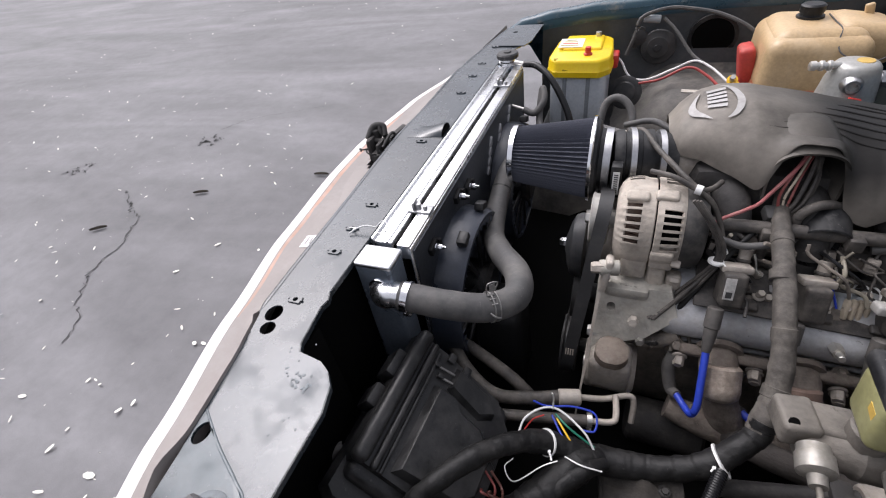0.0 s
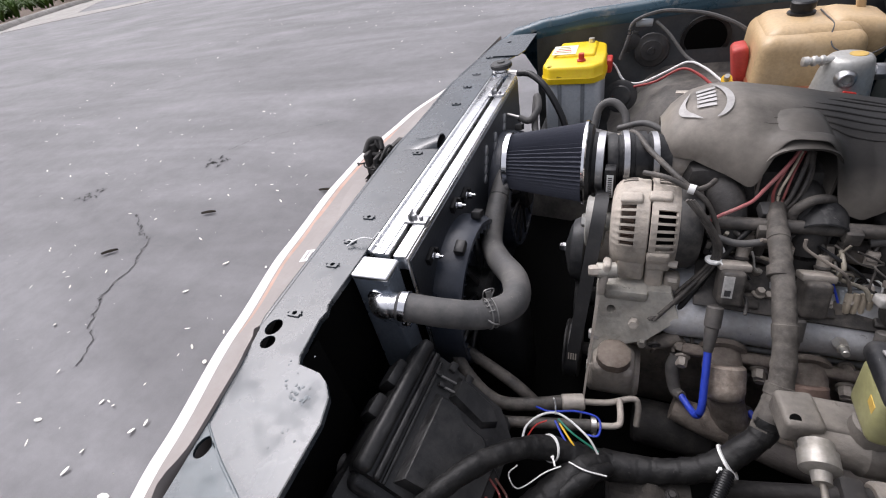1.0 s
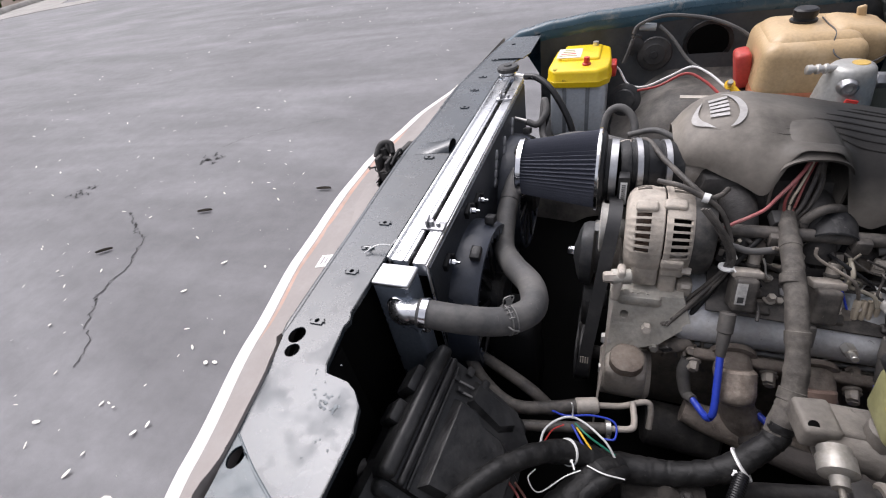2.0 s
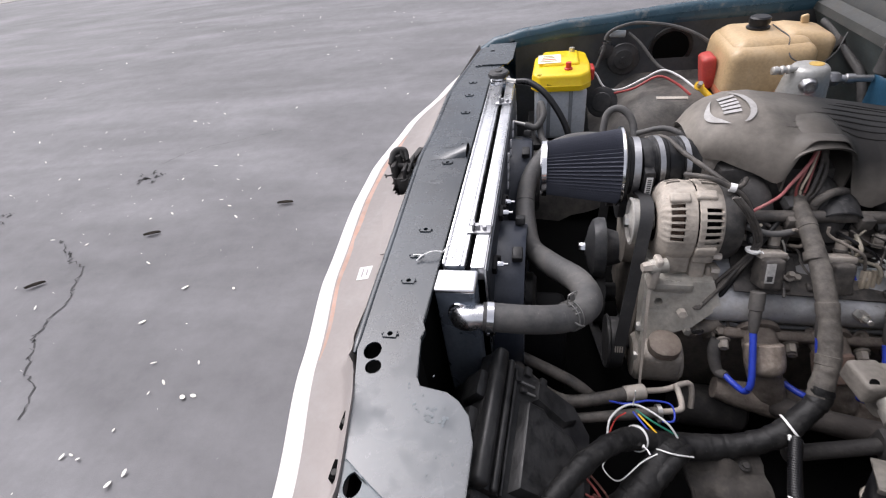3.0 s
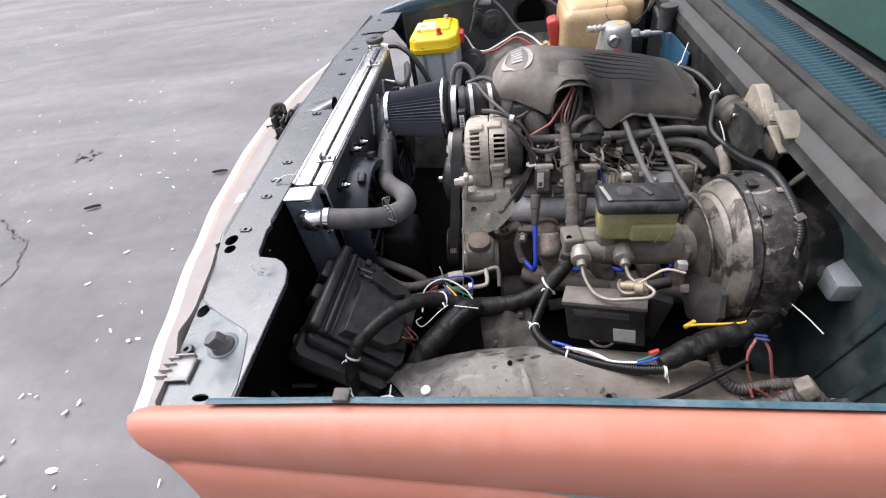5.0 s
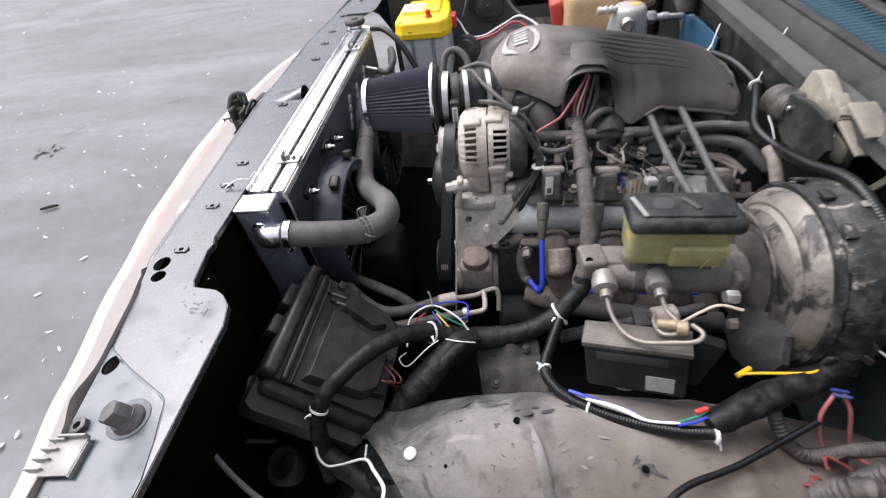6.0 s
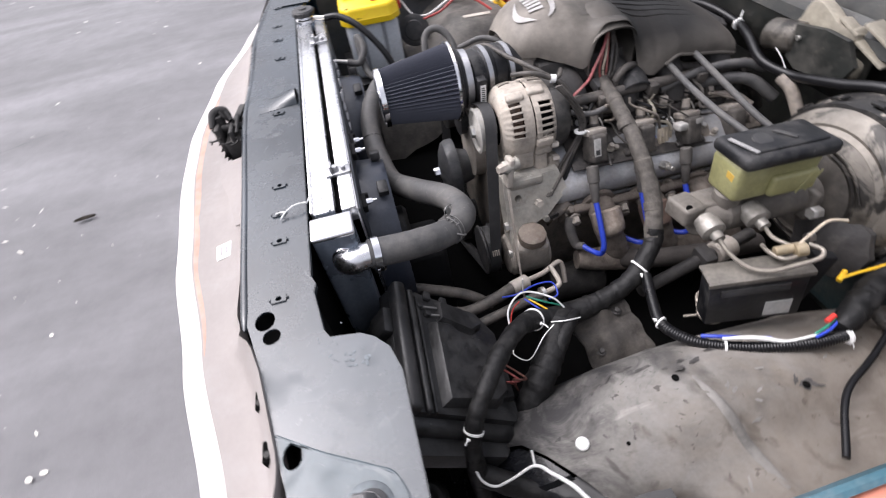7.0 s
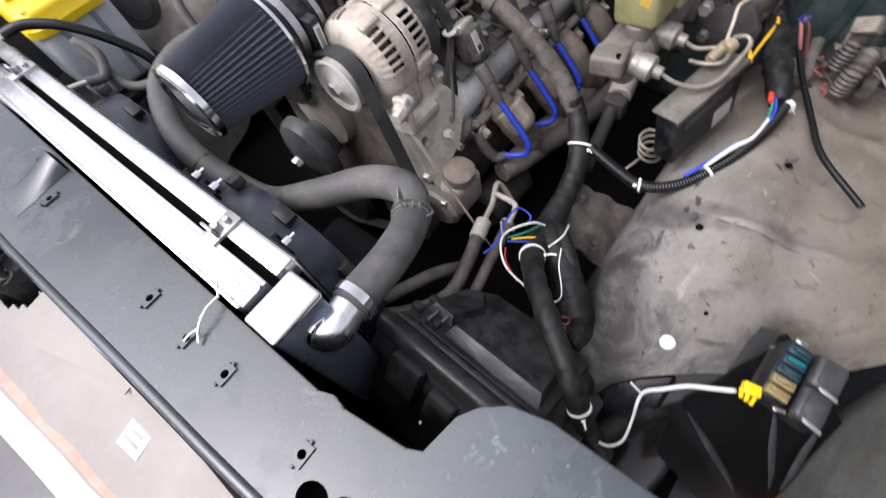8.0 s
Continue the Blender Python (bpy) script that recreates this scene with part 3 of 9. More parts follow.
for i in range(420):
    cx, cy = rnd.uniform(-46, -26.5), rnd.uniform(8, 34)
    if cx > -26.6 - 0.36 * (cy - 12.5):
        continue
    tall = rnd.uniform(0.6, 1.2)
    for k in range(34):
        a, reach, h = rnd.uniform(0, 6.3), rnd.uniform(0.25, 0.75), tall * rnd.uniform(0.6, 1.1)
        dx, dy, w = math.cos(a), math.sin(a), rnd.uniform(0.025, 0.05)
        last = None
        for q in range(5):
            f = q / 4
            p = Vector((cx + dx * reach * f, cy + dy * reach * f, 0.12 + h * (1.9 * f - 1.35 * f * f)))
            ww = w * (1 - f) ** 0.6 + 0.002
            pair = (bm.verts.new(p + Vector((-dy * ww, dx * ww, 0))), bm.verts.new(p + Vector((dy * ww, -dx * ww, 0))))
            if last:
                bm.faces.new((*last, pair[1], pair[0]))
            last = pair
solo("strappy_plants", bm, GRASS, "clumps of green strappy leaves in the bed", "plants", kind="stuff")

# ---- truck body ----
truck = thing("pickup_truck", (0.5, 0.9, 0.0), "stripped truck front with open engine bay and primered fender", "truck")
ZS = 0.8536
front = [(-0.004, 0.034), (0.03, 0.028), (0.10, 0.018), (0.16, 0.002), (0.21, -0.008), (0.281, -0.022), (0.335, -0.036), (0.352, -0.041), (0.375, -0.041), (0.46, -0.046), (0.63, -0.054), (0.85, -0.066), (0.93, -0.068), (1.07, -0.062), (1.32, -0.062), (1.6, -0.028), (1.72, -0.01)]
rear = [(1.72, 0.075), (1.60, 0.085), (1.52, 0.078), (1.45, 0.043), (0.41, 0.043), (0.395, 0.049), (0.38, 0.046), (0.316, 0.055), (0.303, 0.062), (0.297, 0.099), (0.287, 0.115), (0.268, 0.131), (0.235, 0.140), (-0.004, 0.141)]
outline = [(x, y) for y, x in front] + [(x, y) for y, x in rear]
holes = [ring_of(0.092, 0.016, 0.013, ry=0.006), ring_of(-0.018, 0.353, 0.0130, ry=0.0150), ring_of(-0.009, 0.3265, 0.0115, ry=0.0115), ring_of(0.015, 0.173, 0.0105, ry=0.014)]
clips = [(0.0, 0.383), (0.001, 0.494), (0.0, 0.557), (0.001, 0.630), (-0.001, 0.879), (0.002, 1.15), (-0.004, 1.27), (-0.006, 1.37), (-0.004, 1.52)]
holes += [ring_of(x, y, 0.0045, 10) for x, y in clips]
bm = plate(outline, holes, ZS - 0.003, ZS)
for a, b in zip(rear[3:], rear[4:]):
    p, q = Vector((a[1], a[0], ZS - 0.0055)), Vector((b[1], b[0], ZS - 0.0055))
    d = q - p
    rbox((d.length + 0.001, 0.002, 0.009), Matrix.Translation((p + q) / 2) @ pose(0, 0, 0, 0, 0, math.degrees(math.atan2(d.y, d.x))), 0, bm=bm)
support = part("radiator_support", bm, SLATE, truck, "satin slate-blue sheet metal radiator support with punched holes", sharp=30)
for x, y in clips:
    t = plate([(x - 0.010, y - 0.006), (x + 0.010, y - 0.006), (x + 0.010, y + 0.006), (x - 0.010, y + 0.006)], [ring_of(x, y, 0.0042, 10)], ZS - 0.001, ZS + 0.0022)
    box((x - 0.013, y - 0.0015, ZS - 0.001), (x - 0.010, y + 0.0015, ZS + 0.003), 0.0005, 1, t)
    box((x + 0.010, y - 0.0015, ZS - 0.001), (x + 0.013, y + 0.0015, ZS + 0.003), 0.0005, 1, t)
    part("speed_nut", t, SLATE, support)
rows = []
for i in range(11):
    u = i / 10
    rows.append([(-0.042 + 0.080 * v, 0.893 + 0.058 * u + 0.010 * v, ZS + 0.0005 + 0.019 * v ** 1.4 * math.sin(math.pi * u) ** 0.6) for v in [k / 10 for k in range(11)]])
part("pad_opening", rbox((0.020, 0.046, 0.012), pose(0.030, 0.932, ZS + 0.004), 0.003), HOLE_SHADE, support)
part("raised_pad", sheet(rows, 0.002), SLATE, support)
bm = plate([(0.005, 1.52), (0.090, 1.515), (0.104, 1.56), (0.108, 1.74), (0.010, 1.74)], [ring_of(0.028, 1.66, 0.008)], ZS + 0.001, ZS + 0.004)
part("corner_plate", bm, SLATE, support)
bm = plate([(-0.002, 0.197), (0.043, 0.1675), (0.105, 0.133), (0.117, 0.124), (0.130, 0.080), (0.139, 0.040), (0.139, -0.003), (0.038, -0.003), (0.014, 0.10), (0.006, 0.15)], [ring_of(0.015, 0.173, 0.0105, ry=0.014), ring_of(0.092, 0.016, 0.013, ry=0.006)], ZS - 0.001, ZS + 0.0012)
part("corner_plate", bm, TEALDUST, support, "dusty pale teal corner plate")
part("fold_line", tube([(-0.003, 0.199, ZS), (0.043, 0.168, ZS + 0.0005), (0.092, 0.141, ZS + 0.0005), (0.115, 0.126, ZS), (0.129, 0.085, ZS), (0.138, 0.04, ZS)], [0.0016, 0.0022, 0.0022, 0.0014, 0.001, 0.001], 8, 6, flat=0.4), TEALDUST, support)
CHIP = mat("rubbed_paint", (0.105, 0.122, 0.132), 0.5, var=0.4, scale=60, bump=0.1)
# body mount bolt with its washer
bm = lathe((0.085, 0.104, ZS + 0.001), (0.085, 0.104, 1), [(0, 0.0245), (0.0010, 0.0245), (0.0016, 0.0235), (0.0018, 0.012)], 32)
part("washer", bm, CHIP, support)
bm = hexagon((0.0860, 0.1018, ZS + 0.010), (0.0795, 0.1000, ZS + 0.029), 0.0145)
lathe((0.087, 0.1025, ZS + 0.001), (0.0850, 0.1015, ZS + 0.012), [(0, 0.0185), (0.004, 0.0180), (0.006, 0.0160), (0.012, 0.0150)], 28, bm)
part("bolt", bm, mat("dusty_bolt_steel", (0.085, 0.085, 0.087), 0.45, metal=0.2, var=0.4, dust=0.45, dustc=(0.17, 0.168, 0.165)), support, "tilted dusty hex bolt")
ZINC = mat("dull_zinc", (0.27, 0.265, 0.26), 0.45, metal=0.15, var=0.3, scale=24, dust=0.35, dustc=(0.28, 0.27, 0.255))
fb = part("finned_bracket", rbox((0.036, 0.040, 0.004), pose(0.040, 0.058, ZS + 0.007, 0, 0, 4), 0.001), ZINC, support, "small dull zinc bracket with bent fins")
part("edge_flange", rbox((0.034, 0.003, 0.010), pose(0.039, 0.079, ZS + 0.010, 0, 0, 4), 0.001), ZINC, support)
part("edge_flange", rbox((0.003, 0.038, 0.008), pose(0.058, 0.057, ZS + 0.004, 0, 0, 4), 0.001), ZINC, support)
for k in range(4):
    part("bracket_fin", rbox((0.020, 0.0025, 0.012), pose(0.017 + 0.002 * k, 0.043 + 0.0105 * k, ZS + 0.008, 0, 0, 4), 0.001), ZINC, support)
bm = lathe((0.031, 0.093, ZS), (0.029, 0.092, ZS + 0.02), [(0, 0.0100), (0.007, 0.0100), (0.008, 0.0085), (0.008, 0.0050), (0.001, 0.0048)], 6)
part("hex_nut", bm, mat("dark_nut_steel", (0.09, 0.09, 0.092), 0.45, metal=0.3, var=0.3), support)
for x, y in ((-0.026, 0.258), (-0.016, 0.195)):
    part("seam_notch", box((x - 0.010, y - 0.012, 0.80), (x + 0.004, y + 0.012, 0.834), 0.002), HOLE_SHADE, support)
    part("seam_bolt", rod((x - 0.004, y - 0.004, 0.828), (x - 0.004, y - 0.004, 0.836), 0.004, 12), DARK, support)
part("front_roll", tube([(x - 0.006, y, ZS - 0.0085) for y, x in front if y > 0.34], [0.003] + [0.0075] * 9, 10, 4), SLATE, support)
# near-black channel paints a dark inside below the punched holes
part("lower_channel", plate([(x + 0.001, y) for x, y in outline[:len(front)]] + [(0.012, 1.72), (0.012, 0.03)], [], ZS - 0.034, ZS - 0.030), HOLE_SHADE, support)
rng = random.Random(12)
for x, y, n, spread, r in ((0.084, 0.268, 8, 0.006, 0.0028), (0.084, 0.256, 6, 0.006, 0.0024), (0.104, 0.258, 8, 0.006, 0.0026), (0.100, 0.275, 2, 0.003, 0.002), (0.066, 0.270, 4, 0.008, 0.002), (0.105, 0.210, 4, 0.02, 0.0018), (0.060, 0.30, 4, 0.02, 0.0016)):
    for k in range(n):
        lobes = [r * rng.uniform(0.5, 1.1) for _ in range(7)]
        cx, cy, turn = x + rng.uniform(-spread, spread), y + rng.uniform(-spread, spread), rng.uniform(0, 6.3)
        bm = plate([(cx + q * math.cos(turn + 0.9 * i), cy + q * math.sin(turn + 0.9 * i)) for i, q in enumerate(lobes)], [], ZS - 0.0005, ZS + 0.0002 + 0.00008 * k)
        part("paint_chip", bm, CHIP, support)
# support wall under the top; shade is painted in as near-black
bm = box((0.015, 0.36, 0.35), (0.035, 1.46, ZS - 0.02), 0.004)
part("support_wall", bm, HOLE_SHADE, support)
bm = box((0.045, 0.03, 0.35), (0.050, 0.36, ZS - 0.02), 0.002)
part("support_wall", bm, HOLE_SHADE, support)

edge = [(-0.02, -0.045), (0.03, -0.06), (0.16, -0.10), (0.36, -0.15), (0.56, -0.19), (0.80, -0.215), (0.95, -0.218), (1.2, -0.188), (1.45, -0.125), (1.78, -0.045)]
inner = [(-0.02, 0.033), (0.03, 0.026), (0.10, 0.015), (0.16, 0.001), (0.21, -0.009), (0.28, -0.023), (0.335, -0.040), (0.39, -0.056), (0.46, -0.056), (0.63, -0.065), (0.85, -0.078), (0.93, -0.080), (1.07, -0.075), (1.32, -0.075), (1.6, -0.042), (1.78, -0.02)]


def lin(x, rows):
    return float(np.interp(x, [a for a, _ in rows], [b for _, b in rows]))


ys = [0.004 + 1.766 * i / 120 for i in range(121)]
rows_white, rows_pink = [], []
for y in ys:
    xo, xi = table(y, edge) * 0.4 + lin(y, edge) * 0.6, lin(y, inner)
    w = min(0.033, 0.5 * (xi - xo))
    rows_white.append([(xo + w, y, 0.802), (xo + w * 0.75, y, 0.807), (xo + 0.3 * w, y, 0.806), (xo, y, 0.800), (xo - 0.010, y, 0.785), (xo - 0.016, y, 0.755), (xo - 0.018, y, 0.70), (xo - 0.012, y, 0.55), (xo + 0.0, y, 0.35)])
    a = xo + w - 0.001
    flush = min(1.0, max(0.0, (0.37 - y) / 0.06))
    xi -= 0.009 - 0.008 * flush + 0.012 * math.exp(-((y - 0.125) / 0.028) ** 2) + 0.008 * math.exp(-((y - 0.347) / 0.010) ** 2)
    prof = [(a - 0.004, 0.8045), (a + 0.35 * (xi - a), 0.8055), (a + 0.7 * (xi - a), 0.811), (a + 0.93 * (xi - a), 0.820 + 0.020 * flush), (xi, 0.829 + 0.020 * flush)]
    across = [a - 0.004 + (xi - a + 0.004) * k / 12 for k in range(13)]
    rows_pink.append([(x, y, float(np.interp(x, [p for p, _ in prof], [q for _, q in prof]))) for x in across] + [(xi + 0.003, y, 0.815), (xi + 0.004, y, 0.78)])
for y0, y1, wide in ((0.36, 0.70, 0.012), (0.62, 1.12, 0.020)):
    strip = []
    for i in range(15):
        y = y0 + (y1 - y0) * i / 14
        xo, xi = table(y, edge) * 0.4 + lin(y, edge) * 0.6, lin(y, inner)
        a = xo + min(0.033, 0.5 * (xi - xo)) + 0.003
        w = wide * math.sin(math.pi * (0.02 + 0.96 * i / 14)) * (0.8 + 0.3 * math.sin(7 * i)) + 0.001
        strip.append([(a - 0.006, y, 0.8075), (a - 0.006 + w * 0.5, y, 0.8080), (a - 0.006 + w, y, 0.8078)])
    part("primer_streak", sheet(strip, 0.002), STREAK, truck)
nose = part("nose_panel", sheet(rows_white, 0.003), WHITE, truck, "chalky white front nose edge")
LATCHX = [(0.785, -0.107), (0.80, -0.112), (0.905, -0.150), (0.925, -0.155), (0.965, -0.150), (0.985, -0.075)]
part("header_panel", sheet(rows_pink, 0.003, skip=lambda x, y: 0.785 < y < 0.985 and x > lin(y, LATCHX)), PALE, truck, "header panel in worn pinkish primer")
# hood latch in its opening
latch = part("hood_latch", box((-0.120, 0.842, 0.775), (-0.072, 0.915, 0.835), 0.006), DARK, truck, "greasy black hood latch")
bm = box((-0.132, 0.852, 0.80), (-0.120, 0.905, 0.862), 0.005)
box((-0.104, 0.845, 0.80), (-0.095, 0.902, 0.856), 0.004, bm=bm)
rod((-0.140, 0.880, 0.850), (-0.078, 0.880, 0.846), 0.007, bm=bm)
rod((-0.122, 0.893, 0.848), (-0.122, 0.893, 0.872), 0.011, bm=bm)
tube([(-0.090, 0.855, 0.846), (-0.084, 0.890, 0.862), (-0.092, 0.920, 0.850), (-0.10, 0.935, 0.83)], 0.0035, bm=bm)
part("latch_jaw", bm, DARK, latch)
part("latch_spring", tube([(-0.145 + 0.005 * math.cos(1.3 * k) + 0.0035 * k, 0.838 + 0.005 * math.sin(1.3 * k), 0.842 + 0.008 * math.sin(0.4 * k)) for k in range(18)], 0.0018, 6, 4), DARK, latch)
bm = lathe((-0.112, 0.902, 0.862), (-0.104, 0.904, 0.866), [(0, 0.016), (0.004, 0.018), (0.006, 0.015), (0.006, 0.008), (0.003, 0.007)], 20)
part("latch_pivot", bm, DARK, latch)
part("latch_lever", rbox((0.014, 0.080, 0.006), pose(-0.094, 0.925, 0.844, 8, 0, -18), 0.002), DARK, latch)
part("latch_hook", tube([(-0.135, 0.87, 0.858), (-0.128, 0.895, 0.876), (-0.108, 0.905, 0.874), (-0.098, 0.888, 0.858)], [0.006, 0.008, 0.008, 0.005], 10), DARK, latch)
part("latch_pit", box((-0.162, 0.780, 0.700), (-0.076, 0.985, 0.770), 0.004), HOLE_SHADE, latch)
bm = sheet([[(-0.122, 0.772, 0.834), (-0.076, 0.772, 0.840)], [(-0.118, 0.72, 0.830), (-0.074, 0.72, 0.838)], [(-0.098, 0.66, 0.828), (-0.072, 0.66, 0.836)], [(-0.082, 0.585, 0.830), (-0.070, 0.585, 0.833)]], 0.002)
part("gusset_plate", bm, PALE, truck)
# paper label on the header panel
bm = rbox((0.036, 0.034, 0.0012), pose(-0.101, 0.552, 0.8135, 0, -9, 6), 0.0003, 1)
lab = part("paper_label", bm, WHITEP, truck, "white paper label with faint print bars")
bm = bmesh.new()
for k in range(3):
    rbox((0.003, 0.022 - 0.005 * k, 0.0006), pose(-0.101 + 0.009 * (k - 1), 0.552, 0.8144 + 0.0014 * (k - 1), 0, -9, 6), 0, bm=bm)
part("print_bar", bm, mat("faded_ink", (0.35, 0.33, 0.33), 0.8, bump=0), lab)
# dark seam strip between header and support
bm = tube([(x + 0.004, y, 0.822) for y, x in inner[1:]], 0.009, 6, 4)
part("seam_strip", bm, HOLE_SHADE, truck)


FAR_SWEEP = (0.018, 0.010, 0.003, 0.0, 0.0, 0.006, 0.022, 0.028, 0.034, 0.055, 0.09, 0.13, 0.15, 0.16, 0.17)
NEAR_SWEEP = (0.0, 0.0, 0.001, 0.008, 0.014, 0.026, 0.052, 0.048, 0.064, 0.082, 0.092, 0.088, 0.07, 0.07, 0.08)


def fender(yl, sign, zoff, material, front_x, name, label, sweep, tuck=0.0, flare=None, crease_fall=0.0):
    """A fender with a rolled top, a crease and a side; sign is -1 towards the near side; flare: how its top edge curves outwards at the front."""
    prof = [(0.016, 0.858), (0.012, 0.874), (0.0, 0.882), (-0.015, 0.884), (-0.035, 0.877), (-0.052, 0.862), (-0.0640, 0.843), (-0.0615, 0.8375), (-0.0690, 0.8330), (-0.080, 0.815), (-0.092, 0.775), (-0.100, 0.70), (-0.104, 0.58), (-0.100, 0.45), (-0.09, 0.33)]
    rows = []
    for i in range(40):
        u = (i / 39) ** 1.5
        row = []
        for (dy, z), o in zip(prof, sweep):
            x = front_x + o * (1 - u) + u * 1.5
            inward = tuck * max(0.0, 1 - i / 4.0) ** 2 if dy < -0.03 else 0.0
            out = table(x, flare) * min(1.0, max(0.0, (dy + 0.058) / 0.05)) if flare else 0.0
            y = yl - sign * (dy + out) - sign * inward
            drop = zoff(x) - 0.006 * max(0, 1 - i / 3.0) ** 2
            fall = crease_fall * max(0.0, x - 0.06) if z < 0.85 else 0.0
            row.append((x, y, z + (drop - fall if z > 0.5 else 0)))
        rows.append(row)
    return part(name, sheet(rows, 0.002), material, truck, label, sharp=80)


FLARE = [(0.0, -0.024), (0.06, -0.018), (0.20, -0.011), (0.35, -0.006), (0.6, 0.0), (2.0, 0.0)]
near = fender(0.0, -1, lambda x: 0.004 * max(0, x), PRIMER, 0.014, "fender", "front fender in matt orange primer", NEAR_SWEEP, 0.0, FLARE, 0.10)
rows = [[(x, 0.016, 0.862), (x, 0.015, 0.877), (x, 0.0118, 0.8855), (x, 0.007, 0.888), (x, 0.0025, 0.8868)] for x in [0.13 + 1.1 * i / 12 for i in range(13)]]
rows = [[(x, y + 0.8 * table(x, FLARE), z + 0.004 * x) for x, y, z in r] for r in rows]
part("fender_lip", sheet(rows, 0.002), TEAL, near, "teal painted inner lip of the fender")
bm = rbox((0.022, 0.018, 0.006), pose(0.318, 0.006, 0.892), 0.002)
part("rubber_bumper", bm, ENGBLACK, near)
FARZ = lambda x: table(x, [(-0.06, -0.080), (-0.03, -0.048), (0.03, -0.016), (0.15, 0.006), (0.30, 0.022), (0.72, 0.042), (1.4, 0.052)])
far = fender(1.79, 1, FARZ, NAVY, -0.055, "fender", "front fender in glossy dark blue paint", FAR_SWEEP, 0.030)
bm = lathe((-0.03, 1.80, 0.80), (-0.03, 1.80, 1), [(0, 0.012), (0.022, 0.012)], 16)
part("fender_hole", bm, HOLE_SHADE, far)

# inner panels
WELL = [(0.10, 0.24), (0.14, 0.30), (0.17, 0.36), (0.20, 0.46), (0.24, 0.535), (0.29, 0.566), (0.36, 0.586), (0.45, 0.614), (0.55, 0.630), (0.65, 0.626), (0.75, 0.616), (0.85, 0.600), (0.95, 0.57), (1.12, 0.50)]
WELLY = [(0.335, -0.25), (0.318, -0.13), (0.302, -0.075), (0.285, -0.045), (0.262, -0.021), (0.235, -0.004), (0.205, 0.0095), (0.175, 0.012), (0.145, 0.010), (0.12, 0.004), (0.10, -0.006), (0.085, -0.02), (0.072, -0.06), (0.058, -0.13), (0.045, -0.20), (0.02, -0.21), (-0.02, -0.22), (-0.07, -0.23)]


def well_point(x, y, dz):
    flat = min(1.0, max(0.0, (0.14 - y) / 0.05)) * (1.0 - min(1.0, max(0.0, (0.50 - x) / 0.12)))
    fold = 0.009 * math.exp(-((x - 0.548 - 0.21 * (0.2 - y)) / 0.009) ** 2) * min(1.0, max(0.0, (0.235 - y) / 0.03)) + 0.006 * math.exp(-((x - 0.83 - 0.1 * (0.2 - y)) / 0.012) ** 2)
    dents = 0.005 * noise.noise(Vector((x * 9, y * 9, 3))) + 0.0015 * noise.noise(Vector((x * 34, y * 34, 5)))
    return (x, y, lin(x, WELL) + dz * (1 - flat) - 0.012 * flat + fold + dents)


edge_x = lambda y: 0.225 + 0.9 * (0.2 - y) + (0.061 - 0.1 * (0.2 - y)) * min(1.0, max(0.0, (0.26 - y) / 0.06))
rows = [[well_point(edge_x(y) + (1.12 - edge_x(y)) * i / 70, y, dz) for y, dz in WELLY] for i in range(71)]
well = part("inner_fender", sheet(rows, 0.003), MUD, truck, "dusty stained inner fender panel over the wheel")
bead = [Vector(well_point(0.549 + 0.21 * (0.2 - y), y, lin(y, sorted(WELLY)))) - Vector((0, 0, 0.0025)) for y in (0.205, 0.19, 0.17, 0.15, 0.13, 0.112, 0.09, 0.07, 0.04)]
part("pressed_bead", tube(bead, [0.001, 0.004, 0.007, 0.008, 0.008, 0.008, 0.008, 0.007, 0.003], 12, 6, flat=0.26), mat("rubbed_bead", (0.185, 0.176, 0.163), 0.65, var=0.4, scale=12, bump=0.4, dust=0.4, dustc=(0.235, 0.224, 0.206)), well)


def blot(x, y, r, long, turn, material, name, seed):
    """A thin ragged patch lying on the inner fender."""
    rb, rim = random.Random(seed), []
    for k in range(14):
        a = 2 * math.pi * k / 14
        q = r * rb.uniform(0.45, 1.15)
        u, v = q * long * math.cos(a), q * math.sin(a)
        rim.append((x + u * math.cos(turn) - v * math.sin(turn), y + u * math.sin(turn) + v * math.cos(turn)))
    t = bmesh.new()
    place = lambda px, py: Vector(well_point(px, py, lin(py, sorted(WELLY)))) + Vector((0, 0, 0.0012))
    mid = t.verts.new(place(x, y))
    ring = [t.verts.new(place(px, py)) for px, py in rim]
    for k in range(14):
        t.faces.new((mid, ring[k], ring[(k + 1) % 14]))
    part(name, t, material, well)


TAR = mat("tarry_smear", (0.045, 0.042, 0.040), 0.65, var=0.5, scale=40, bump=0.6, dust=0.45, dustc=(0.115, 0.107, 0.098))
RUB = mat("rubbed_mud", (0.195, 0.186, 0.172), 0.7, var=0.3, scale=40, bump=0.3)
for k, (x, y, r, long, turn) in enumerate(((0.701, 0.151, 0.009, 1.5, 0.3), (0.690, 0.160, 0.004, 2.5, 0.9), (0.716, 0.146, 0.004, 3.0, -0.4), (0.545, 0.226, 0.005, 2.2, 0.2), (0.530, 0.236, 0.0035, 2.0, 0.1), (0.557, 0.239, 0.004, 2.0, 0.0), (0.575, 0.232, 0.005, 2.6, 0.3), (0.475, 0.262, 0.005, 4.0, 0.1), (0.44, 0.255, 0.006, 3.2, 0.5), (0.415, 0.245, 0.005, 3.4, 0.7), (0.395, 0.255, 0.007, 2.4, 1.0), (0.50, 0.250, 0.004, 5.0, 0.1), (0.62, 0.245, 0.004, 4.5, -0.1))):
    blot(x, y, r, long, turn, TAR, "tar_smear", k)
